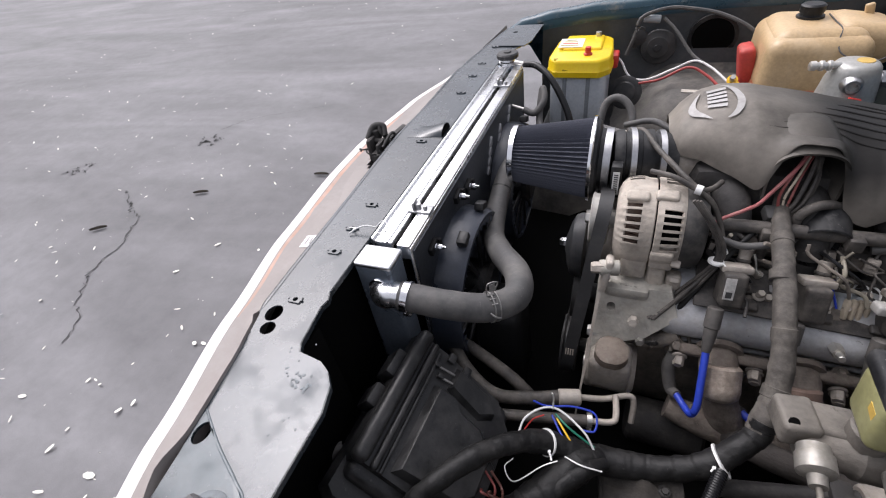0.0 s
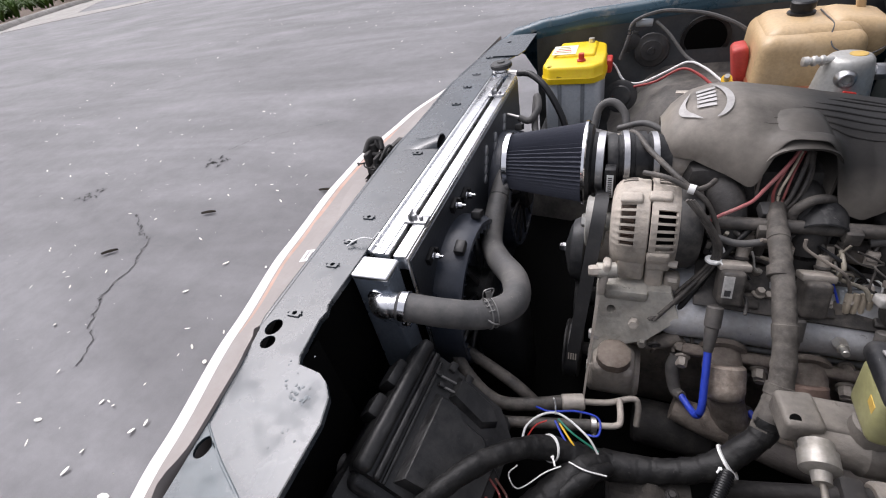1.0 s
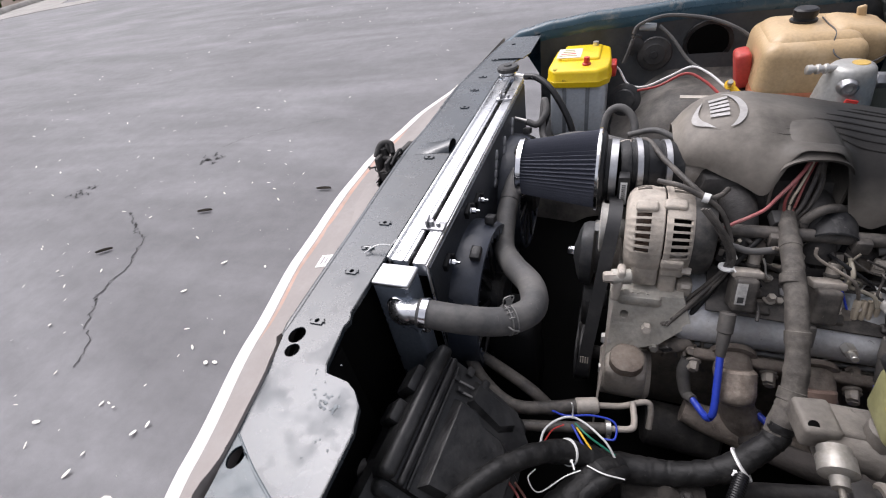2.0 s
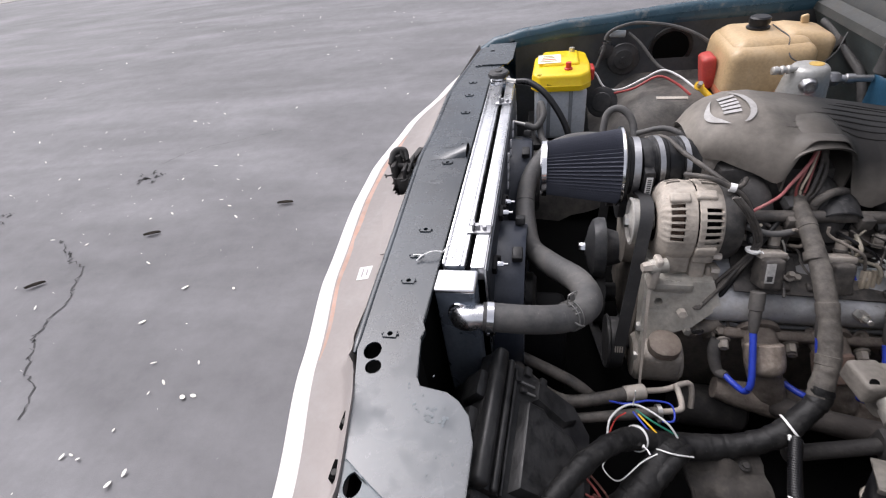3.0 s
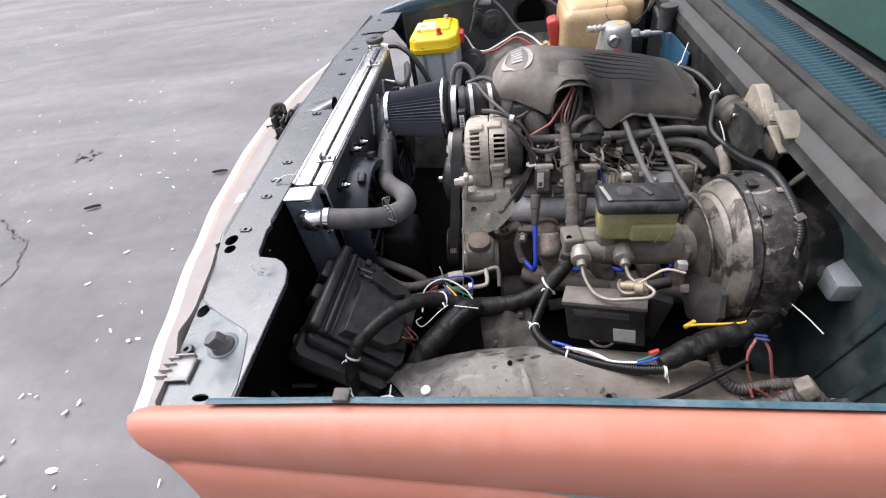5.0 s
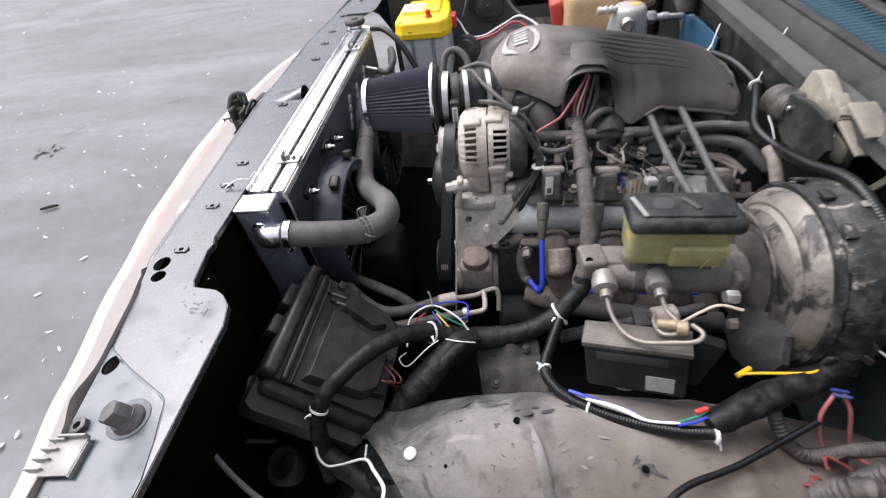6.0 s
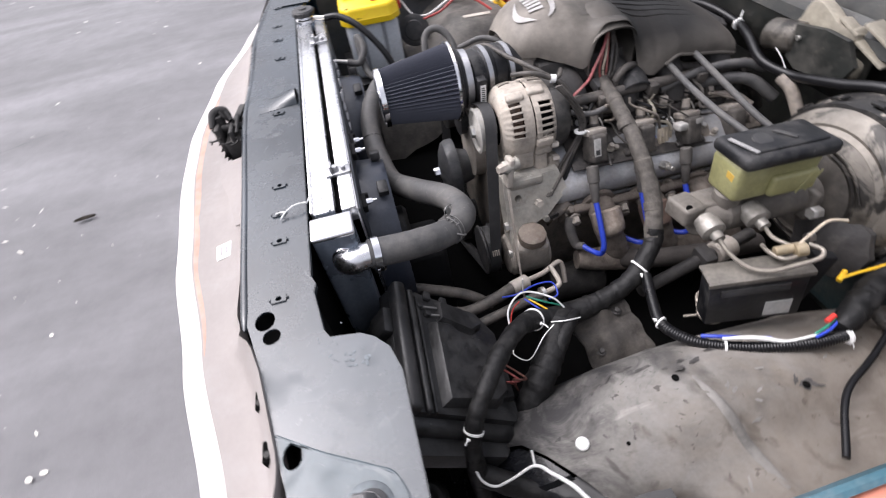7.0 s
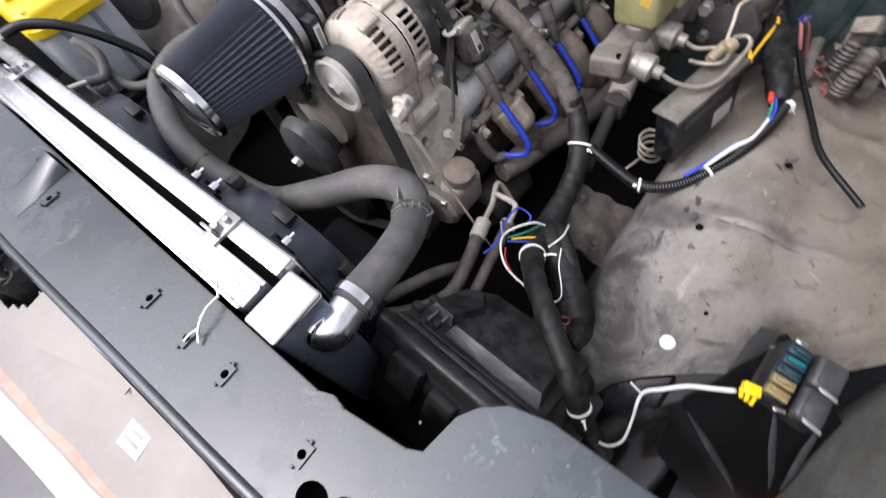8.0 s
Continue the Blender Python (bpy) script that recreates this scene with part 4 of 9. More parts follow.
for k, (x, y, r, long, turn) in enumerate(((0.588, 0.178, 0.0035, 2.6, 0.8), (0.594, 0.170, 0.0030, 3.0, 0.6), (0.617, 0.146, 0.0035, 2.2, -0.3), (0.628, 0.160, 0.0022, 4.0, 0.5), (0.65, 0.19, 0.002, 6.0, -0.2), (0.542, 0.057, 0.003, 5.0, 1.2), (0.60, 0.125, 0.0025, 4.0, 0.2), (0.76, 0.18, 0.002, 5.0, 0.4))):
    blot(x, y, r, long, turn, RUB, "rub_mark", 40 + k)

rows = [[well_point(0.10 + (edge_x(y) - 0.098) * i / 16, y, dz - 0.022 - 1.3 * max(0.0, min(0.05, 0.135 - y))) for y, dz in WELLY] for i in range(17)]
part("front_liner", sheet(rows, 0.003), LINER, truck, "scuffed black front part of the wheel liner")
FOLDS = (((0.311, 0.120), (0.294, -0.011)), ((0.398, 0.020), (0.336, -0.059)), ((0.440, -0.060), (0.349, -0.082)))


def folded(x, y):
    z = 0.558 + 1.1 * (y - 0.125) + 0.9 * (x - 0.31) + 0.006 * noise.noise(Vector((x * 14, y * 14, 1)))
    for (x0, y0), (x1, y1) in FOLDS:
        d = Vector((x1 - x0, y1 - y0))
        s = (x - x0) * d.x / d.length_squared + (y - y0) * d.y / d.length_squared
        e = abs((x - x0) * d.y - (y - y0) * d.x) / d.length
        z += 0.010 * math.exp(-(e / 0.009) ** 2) * min(1.0, max(0.0, (s + 0.15) / 0.3), max(0.0, (1.25 - s) / 0.3))
    return min(z, lin(x, WELL) - 0.016) if y > 0.06 else z


rows = [[(0.250 + 0.20 * i / 60, 0.140 - 0.26 * j / 70, folded(0.250 + 0.20 * i / 60, 0.140 - 0.26 * j / 70)) for j in range(71)] for i in range(61)]
part("liner_skirt", sheet(rows, 0.003), mat("black_skirt", (0.006, 0.0063, 0.0075), 0.38, var=0.5, scale=10, bump=0.05, dust=0.1, dustc=(0.03, 0.031, 0.034), spec=0.35), truck, "black liner skirt with three pressed folds")
# pale tubes along the folds paint in their gloss highlights
for (x0, y0), (x1, y1) in FOLDS:
    line = [Vector((x0 + (x1 - x0) * f, y0 + (y1 - y0) * f, folded(x0 + (x1 - x0) * f, y0 + (y1 - y0) * f))) for f in (0.12, 0.3, 0.5, 0.7, 0.9, 1.1)]
    part("skirt_fold", tube(line, [0.001, 0.004, 0.006, 0.006, 0.005, 0.002], 10, 5, flat=0.5), mat("fold_highlight", (0.060, 0.063, 0.070), 0.32, var=0.5, scale=16, bump=0.1, dust=0.35, dustc=(0.14, 0.146, 0.156), spec=0.7), truck)

rows = [[(x, 0.010, 0.868), (x, 0.006, 0.845), (x, -0.044, 0.828), (x, -0.077, 0.76), (x, -0.090, 0.62), (x, -0.092, 0.34)] for x in [0.14 + 1.0 * i / 20 for i in range(21)]]
part("fender_wall", sheet(rows, 0.002), mat("dusty_fender_underside", (0.24, 0.242, 0.225), 0.55, var=0.5, scale=7, dust=0.5, dustc=(0.24, 0.232, 0.205)), truck)
for x, y, z in ((0.527, 0.212, 0.6365), (0.42, 0.15, 0.613), (0.70, 0.15, 0.630)):
    part("drain_hole", lathe((x, y, z), (x, y, 2), [(0, 0.0055 if x > 0.5 else 0.003), (0.002, 0.005 if x > 0.5 else 0.0028)], 14), HOLE_SHADE, well)
part("plug", lathe((0.361, 0.172, 0.596), (0.352, 0.167, 0.7), [(0, 0.0100), (0.005, 0.0100), (0.007, 0.0075)], 20), WHITEP, well, "round white plastic plug")
rows, wall_rows, flange_rows = [], [], []
for i in range(24):
    x = 0.10 + 1.0 * i / 23
    hump = table(x, [(0.1, 0.0), (0.36, 0.55), (0.55, 1.0), (0.75, 1.0), (0.95, 0.6), (1.1, 0.3)])
    z0 = 0.44 + 0.27 * hump
    rows.append([(x, 1.40, z0 - 0.25), (x, 1.44, z0 - 0.05), (x, 1.48, z0 - 0.01), (x, 1.56, z0 + 0.006), (x, 1.64, z0 - 0.004), (x, 1.72, z0 - 0.02), (x, 1.750, z0 + 0.004)])
    wall_rows.append([(x, 1.748, z0), (x, 1.758, z0 + 0.04), (x, 1.768, 0.78), (x, 1.773, 0.832 + FARZ(x))])
    flange_rows.append([(x, 1.7735, 0.828 + FARZ(x)), (x, 1.7705, 0.838 + FARZ(x)), (x, 1.773, 0.850 + FARZ(x)), (x, 1.774, 0.861 + FARZ(x))])
farin = part("inner_fender", sheet(rows, 0.003), mat("sooty_inner_panel", (0.085, 0.08, 0.074), 0.75, var=0.45, scale=6, bump=0.4, dust=0.5, dustc=(0.23, 0.21, 0.185)), truck, "dark grimy inner fender panel")
part("fender_apron", sheet(wall_rows, 0.002), mat("sooty_blue_apron", (0.034, 0.038, 0.042), 0.55, var=0.5, scale=7, dust=0.42, dustc=(0.085, 0.083, 0.080)), truck, "dark sooty apron below the fender edge")
part("fender_flange", sheet(flange_rows, 0.002), NAVY, far)
bm = lathe((0.64, 1.768, 0.79), (0.64, 1.70, 0.785), [(0, 0.072), (0.012, 0.072), (0.012, 0.060), (0.004, 0.058)], 36)
ringp = part("duct_ring", bm, BLACK, farin)
part("duct_opening", lathe((0.64, 1.760, 0.79), (0.64, 1.70, 0.785), [(0, 0.058), (0.004, 0.058)], 30), HOLE_SHADE, ringp)

# firewall and cowl
bm = box((1.13, 0.02, 0.30), (1.15, 1.77, 0.90), 0.004)
fw = part("firewall", bm, WALLGREY, truck, "dusty green-grey painted firewall")
rows = [[(1.05, y, 0.878), (1.056, y, 0.896), (1.07, y, 0.903), (1.078, y, 0.912), (1.088, y, 0.905), (1.095, y, 0.925), (1.106, y, 0.944)] for y in [0.0 + 1.79 * i / 10 for i in range(11)]]
part("firewall_rail", sheet(rows, 0.003), WALLGREY, fw)
rows = [[(1.052, y, 0.884), (1.068, y, 0.80), (1.128, y, 0.74)] for y in (0.55, 0.75, 1.0, 1.20, 1.36)]
part("firewall_shelf", sheet(rows, 0.003), WALLGREY, fw)
FARWALL = mat("dusty_teal_grey_paint", (0.060, 0.074, 0.074), 0.45, var=0.5, scale=8, bump=0.2, dust=0.45, dustc=(0.15, 0.155, 0.145), flecks=(0.05, 0.055, 0.055))
rows = [[(1.052, y, 0.884), (1.085, y, 0.82), (1.126, y, 0.74), (1.1275, y, 0.58)] for y in (1.362, 1.5, 1.6, 1.768)]
part("firewall_shelf", sheet(rows, 0.003), FARWALL, fw, "dusty teal-grey wall beside the bottle")
part("wall_bracket", rbox((0.012, 0.050, 0.090), pose(1.078, 1.60, 0.845, 18, 20, 0), 0.004), DARK, fw)
part("wall_hose", tube([(1.06, 1.70, 0.86), (1.07, 1.64, 0.845), (1.085, 1.55, 0.80), (1.09, 1.47, 0.77), (1.10, 1.42, 0.70)], 0.012, 12), RUBBER, fw)
part("firewall_panel", box((1.122, 0.02, 0.32), (1.1285, 0.46, 0.895), 0.003), TEALWALL, fw, "dirty teal painted wall section")
for k in range(3):
    part("pressed_rib", rbox((0.008, 0.022, 0.30), pose(1.120, 0.10 + 0.075 * k, 0.66, 8, 0, 0), 0.004, 3), TEALWALL, fw)
bm = box((1.050, 1.10, 0.70), (1.056, 1.35, 0.835), 0.003)
part("bare_patch", bm, mat("clean_blue_paint", (0.022, 0.075, 0.13), 0.35, var=0.12), fw, "patch of clean blue paint")
cowl = part("cowl", plate([(1.105, 0.0), (1.126, 0.0), (1.126, 1.79), (1.105, 1.79)], [], 0.936, 0.950), WALLGREY, truck, "teal painted cowl with rows of louvres")
part("cowl_edge", box((1.206, 0.0, 0.945), (1.235, 1.79, 0.958), 0.004), WALLGREY, cowl)
# black sheet painting the shade seen between the louvres
part("cowl_trough", box((1.11, 0.0, 0.90), (1.24, 1.79, 0.92), 0.002), HOLE_SHADE, cowl)
louvre = sheet([[(-0.041, -0.0055, -0.008), (0.0, -0.0035, -0.007), (0.041, 0.0065, -0.006)], [(-0.041, -0.003, -0.001), (0.0, -0.001, 0.0), (0.041, 0.009, 0.0)], [(-0.041, 0.000, 0.001), (0.0, 0.002, 0.002), (0.041, 0.012, 0.001)]], 0.0015)
first = part("louvre", louvre, TEAL, cowl)
first.location = Vector((1.166, 0.30, 0.952)) - Vector((0.5, 0.9, 0.0))
for v in first.data.vertices:
    v.co += Vector((0.5, 0.9, 0.0))
for i in range(1, 84):
    o = new("louvre", first.data)
    o.parent = cowl
    o.location = first.location + Vector((0, 0.0142 * i, 0))
bm = sheet([[(1.265, y, 0.955), (1.62, y, 1.14), (1.95, y, 1.34)] for y in (0.05, 0.5, 0.9, 1.3, 1.74)], 0.005)
part("windshield", bm, GLASS, truck, "dark green tinted windshield")
# added black strip for the dark gap before the glass, shade as colour
part("wiper_gap", box((1.236, 0.0, 0.935), (1.29, 1.79, 0.945), 0.002), HOLE_SHADE, cowl)
part("cab_front", box((1.29, 0.0, 0.30), (1.95, 1.79, 0.93), 0.01), NAVY, truck)
# plain underside with shade painted in as black, and the wheels that carry it
part("bay_floor", box((-0.12, 0.03, 0.28), (1.14, 1.76, 0.30), 0.004), HOLE_SHADE, truck)
for y in (0.02, 1.60):
    wheel = part("wheel", lathe((0.62, y, 0.26), (0.62, y + 0.17, 0.26), [(0, 0.13), (0.005, 0.22), (0.03, 0.255), (0.14, 0.255), (0.165, 0.22), (0.17, 0.13)], 36), TYRE, truck)

# ---- radiator and fan ----
rad = thing("radiator", (0.09, 0.92, 0.30), "bright aluminium crossflow radiator with fan shroud", "radiator")
Y0, Y1 = 0.476, 1.40
# core is a plain box, its colour blackened in place of shade
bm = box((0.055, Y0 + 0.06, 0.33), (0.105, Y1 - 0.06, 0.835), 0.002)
part("core", bm, HOLE_SHADE, rad)
# tank sides carry a dim blue reflection in their colour; tank_top stays bright
for a, b, n in ((Y0, Y0 + 0.048, "end_tank"), (Y1 - 0.06, Y1, "end_tank")):
    part(n, box((0.046, a, 0.33), (0.111, b, 0.853), 0.006, 3), mat("blue_reflection_aluminium", (0.20, 0.235, 0.285), 0.28, metal=0.55, var=0.1, bump=0.03), rad, "plain aluminium end tank tinted as if reflecting dark blue")
part("tank_top", box((0.0455, Y0 - 0.0005, 0.846), (0.1125, Y0 + 0.0480, 0.8555), 0.004, 3), ALU, rad)
bm = box((0.050, Y0 + 0.058, 0.838), (0.088, Y1 - 0.06, 0.8545), 0.002)
channel = part("top_channel", bm, ALU, rad, "polished aluminium top channel")
part("channel_lip", box((0.050, Y0 + 0.058, 0.852), (0.054, Y1 - 0.06, 0.8595), 0.001), ALU, channel)
part("channel_lip", box((0.078, Y0 + 0.058, 0.852), (0.082, Y1 - 0.06, 0.8575), 0.001), ALU, channel)
bm = box((0.098, Y0 + 0.055, 0.825), (0.122, Y1 - 0.05, 0.8545), 0.002)
box((0.120, Y0 + 0.055, 0.50), (0.1235, Y1 - 0.05, 0.850), 0.001, bm=bm)
part("shroud_rail", bm, ALU, rad)
for y in (0.63, 1.20):
    bm = box((0.080, y - 0.012, 0.853), (0.124, y + 0.012, 0.859), 0.002)
    box((0.090, y - 0.010, 0.857), (0.094, y + 0.010, 0.874), 0.001, bm=bm)
    hexagon((0.098, y, 0.858), (0.098, y, 0.868), 0.006, bm)
    rod((0.112, y - 0.002, 0.858), (0.112, y - 0.002, 0.866), 0.004, bm=bm)
    part("bracket", bm, ALUD, rad)
bm = lathe((0.075, 1.365, 0.85), (0.075, 1.365, 1), [(0, 0.026), (0.012, 0.026), (0.014, 0.022), (0.024, 0.022)], 28)
neck = part("filler_neck", bm, ALU, rad)
bm = lathe((0.075, 1.365, 0.872), (0.075, 1.365, 1), [(0, 0.031), (0.010, 0.032), (0.014, 0.028), (0.0145, 0.012), (0.018, 0.010)], 28, wave=lambda i: 1.0 if i % 2 else 0.94)
part("radiator_cap", bm, DUSTY, neck, "dark ribbed radiator cap")
part("spigot", rod((0.10, 1.345, 0.865), (0.135, 1.335, 0.862), 0.006), STEEL, rad)
part("spigot", rod((0.12, 1.20, 0.80), (0.165, 1.195, 0.79), 0.005), STEEL, rad)
# shroud face with slots, fan housing behind it
shroud = part("fan_shroud", box((0.122, Y0 + 0.06, 0.36), (0.127, Y1 - 0.06, 0.842), 0.001), mat("dark_anodised_metal", (0.05, 0.055, 0.065), 0.4, metal=0.6, var=0.2), rad, "dark anodised fan shroud with louvre slots")
slot = bmesh.new()
outline = []
for k in range(16):
    a = 2 * math.pi * k / 16
    outline.append((0.0085 * math.cos(a) * (1 - 0.35 * math.sin(a)) + 0.004 * math.sin(a), 0.0115 * math.sin(a)))
rings = [[slot.verts.new((x, y * f, z * f)) for y, z in outline] for x, f in ((-0.002, 1.0), (0.003, 1.0), (0.004, 0.85))]
for a, b in zip(rings, rings[1:]):
    for k in range(16):
        slot.faces.new((a[k], a[(k + 1) % 16], b[(k + 1) % 16], b[k]))
slot.faces.new(rings[-1])
slotm = bpy.data.meshes.new("slot")
slot.to_mesh(slotm)
slot.free()
slotm.materials.append(ALUD)
for j, (y0, z0, n) in enumerate(((0.982, 0.806, 4), (1.064, 0.800, 5), (1.160, 0.806, 5))):
    for i in range(n):
        o = new("slot", slotm)
        o.parent = shroud
        o.location = Vector((0.1275, y0 - 0.0105 * i, z0 - 0.0195 * i)) - Vector((0.09, 0.92, 0.30))
FANBLUE = mat("blue_black_plastic", (0.026, 0.0312, 0.0442), 0.30, var=0.3, bump=0.1, dust=0.35, dustc=(0.078, 0.0858, 0.1066), spec=0.6)
for yc in (0.70, 1.10):
    bm = lathe((0.127, yc, 0.62), (0.30, yc, 0.62), [(0, 0.165), (0.040, 0.162), (0.055, 0.155), (0.055, 0.146), (0.010, 0.142)], 48)
    ring = part("fan_ring", bm, FANBLUE, shroud, "dark blue-black plastic electric fan housing")
    for k in range(22):
        a = 118 - 9.5 * k
        bm = rbox((0.022, 0.0022, 0.012), Matrix.Translation((0.172, yc, 0.62)) @ pose(0, 0, 0, a, 0, 0) @ pose(0, 0, 0.140, 0, 0, 18), 0.0006, 1)
        part("ring_fin", bm, FANBLUE, ring)
    bm = lathe((0.135, yc, 0.62), (0.30, yc, 0.62), [(0, 0.05), (0.06, 0.05), (0.068, 0.04), (0.068, 0.012)], 28)
    part("fan_motor", bm, BLACK, ring)
    for a in range(0, 360, 30):
        c, s = math.cos(radians(a)), math.sin(radians(a))
        bm = rbox((0.006, 0.012, 0.10), Matrix.Translation((0.178, yc, 0.62)) @ pose(0, 0, 0, a, 0, 0) @ pose(0, 0, 0.098), 0.002)
        part("spoke", bm, BLACK, ring)
    for a in (40, 78, 116):
        bm = rbox((0.02, 0.028, 0.016), Matrix.Translation((0.168, yc, 0.62)) @ pose(0, 0, 0, a - 60, 0, 0) @ pose(0, 0, 0.172), 0.003)
        part("clip", bm, BLACK, ring)
for y, z in ((0.60, 0.80), (0.74, 0.815), (0.80, 0.80)):
    bm = hexagon((0.134, y, z), (0.146, y, z), 0.0048)
    rod((0.126, y, z), (0.154, y, z), 0.0024, bm=bm)
    rod((0.133, y, z), (0.135, y, z), 0.0075, bm=bm)
    part("screw", bm, CHROME, shroud)
    bm = rbox((0.010, 0.030, 0.018), pose(0.130, y - 0.004, z + 0.001, 12, 0, 0), 0.002)
    rbox((0.014, 0.006, 0.030), pose(0.133, y + 0.015, z - 0.006, 12, 0, 0), 0.0015, bm=bm)
    part("screw_bracket", bm, MATTBLACK, shroud)
# hose outlet and clamp
elbow = part("hose_outlet", tube([(0.088, 0.488, 0.794), (0.091, 0.477, 0.796), (0.100, 0.471, 0.799), (0.113, 0.471, 0.801), (0.130, 0.472, 0.801)], [0.0265, 0.0255, 0.0235, 0.0215, 0.0205], 28), ALU, rad, "welded polished aluminium outlet")
loop = [(0.088 + 0.021 * math.cos(a) - 0.004 * math.sin(a), 0.4745, 0.795 + 0.029 * math.sin(a)) for a in [2 * math.pi * k / 12 for k in range(13)]]
part("weld_bead", tube(loop, 0.0024, 8, 5), CHROME, elbow)


def clamp(p, q, r, material=STEEL, parent=None, w=0.012):
    """A worm-drive hose clamp round the axis from p to q."""
    d = (Vector(q) - Vector(p)).normalized()
    p0, p1 = Vector(p) - d * w / 2, Vector(p) + d * w / 2
    t = lathe(p0, p1, [(0, r), (0.0005, r + 0.0012), (w - 0.0005, r + 0.0012), (w, r)], 32)
    m = axis_matrix(p, q)
    rbox((0.016, 0.010, 0.010), m @ pose(0, -r - 0.003, 0), 0.002, bm=t)
    add(t, rod(m @ Vector((-0.014, -r - 0.004, 0)), m @ Vector((0.012, -r - 0.004, 0)), 0.0038))
    return part("hose_clamp", t, material, parent, "shiny worm-drive hose clamp")


hose = thing("radiator_hose", (0.25, 0.52, 0.74), "dusty black moulded rubber radiator hose", "hose")
path = [(0.122, 0.472, 0.801), (0.200, 0.479, 0.791), (0.257, 0.502, 0.775), (0.293, 0.542, 0.768), (0.280, 0.603, 0.759), (0.232, 0.674, 0.736), (0.190, 0.760, 0.706), (0.176, 0.840, 0.715), (0.172, 0.900, 0.729), (0.176, 0.945, 0.750), (0.192, 0.995, 0.768), (0.228, 1.055, 0.782), (0.28, 1.085, 0.790), (0.34, 1.085, 0.792), (0.42, 1.04, 0.795)]
part("hose_body", tube(path, [0.0235] * 5 + [0.0225, 0.021, 0.0205, 0.0205, 0.0205], 28, 12), RUBBER, hose)
clamp((0.133, 0.473, 0.800), (0.201, 0.479, 0.790), 0.0250, CHROME, hose, 0.012)
bm = hexagon((0.138, 0.4635, 0.785), (0.137, 0.459, 0.772), 0.0058)
rod((0.140, 0.456, 0.798), (0.138, 0.461, 0.781), 0.0045, 12, bm)
part("clamp_screw", bm, CHROME, hose, "shiny slotted hex screw of the clamp")
CLIPSTEEL = mat("dull_spring_steel", (0.24, 0.235, 0.225), 0.4, metal=0.5, var=0.3, dust=0.25, dustc=(0.22, 0.21, 0.19))
p, q = Vector((0.258, 0.503, 0.775)), Vector((0.274, 0.517, 0.771))
ax = (q - p).normalized()
bm = lathe(p, q, [(0, 0.0240), (0.0002, 0.0258), (0.0022, 0.0258), (0.0024, 0.0240)], 32)
lathe(p + ax * 0.009, q + ax * 0.009, [(0, 0.0240), (0.0002, 0.0258), (0.0022, 0.0258), (0.0024, 0.0240)], 32, bm)
side = ax.cross(Vector((0, 0, 1))).normalized()
for a in (0.9, 1.25, 1.6):
    c = p + (side * math.cos(a) + Vector((0, 0, 1)) * math.sin(a)) * 0.0255
    tube([c, c + ax * 0.010], 0.0012, 6, 3, bm)
up = p + Vector((0, 0, 0.0255)) - side * 0.004
tube([up, up + Vector((0.002, 0.004, 0.018)), up + ax * 0.017 + Vector((0.002, 0.004, 0.018)), up + ax * 0.011], 0.0011, 6, 6, bm)
rbox((0.010, 0.0012, 0.013), Matrix.Translation(up + ax * 0.008 + Vector((0.002, 0.003, 0.010))) @ pose(0, 0, 0, -12, 0, 40), 0.0005, 1, bm)
tube([(0.262, 0.486, 0.786), (0.275, 0.482, 0.780), (0.283, 0.488, 0.772)], 0.0016, 6, bm=bm)
part("spring_clip", bm, CLIPSTEEL, hose, "dull steel spring hose clip")
for p, q in (((0.172, 0.898, 0.7285), (0.172, 0.912, 0.735)), ((0.176, 0.839, 0.715), (0.174, 0.87, 0.721))):
    part("cable_tie", lathe(p, q, [(0, 0.0205), (0.0005, 0.0225), (0.004, 0.0225), (0.0045, 0.0205)], 28), CONDUIT, hose)

# overflow and heater hoses beside the battery
bm = tube([(0.13, 1.338, 0.862), (0.17, 1.32, 0.862), (0.22, 1.28, 0.835), (0.27, 1.23, 0.77), (0.29, 1.20, 0.70)], 0.009, 12)
solo("overflow_hose", bm, CONDUIT, "thin black overflow hose from the radiator neck", "hose")
bm = tube([(0.16, 1.195, 0.79), (0.19, 1.19, 0.785), (0.21, 1.21, 0.81), (0.20, 1.24, 0.83), (0.205, 1.18, 0.76), (0.24, 1.13, 0.755), (0.29, 1.11, 0.76)], 0.009, 12)
solo("vacuum_hose", bm, RUBBER, "grey rubber hose looping beside the battery", "hose")
bm = tube([(0.36, 1.12, 0.78), (0.37, 1.15, 0.83), (0.40, 1.15, 0.845), (0.43, 1.13, 0.82), (0.44, 1.08, 0.76)], 0.009, 12)
solo("heater_hose", bm, RUBBER, "grey rubber heater hose bent in an arch", "hose")

# ---- air filter and intake ----
filt = thing("air_filter", (0.29, 0.877, 0.756), "black pleated cone air filter with chrome rims", "air filter")
F0, F1 = (0.213, 0.877, 0.836), (0.372, 0.877, 0.836)
bm = lathe(F0, F1, [(0.004, 0.0), (0.004, 0.057), (0.156, 0.079), (0.156, 0.0)][1:3], 108, wave=lambda i: 1.0 if i % 2 else 0.915)
part("pleats", bm, PAPER, filt, sharp=20)
bm = lathe(F0, F1, [(0.012, 0.030), (-0.004, 0.045), (-0.006, 0.055), (-0.003, 0.0605), (0.007, 0.0612), (0.008, 0.058)], 48)
part("front_rim", bm, CHROME, filt, "chrome front ring")
bm = lathe(F0, F1, [(-0.002, 0.046), (0.002, 0.043), (0.060, 0.020), (0.061, 0.002)], 40)
part("inner_cone", bm, CHROME, filt)
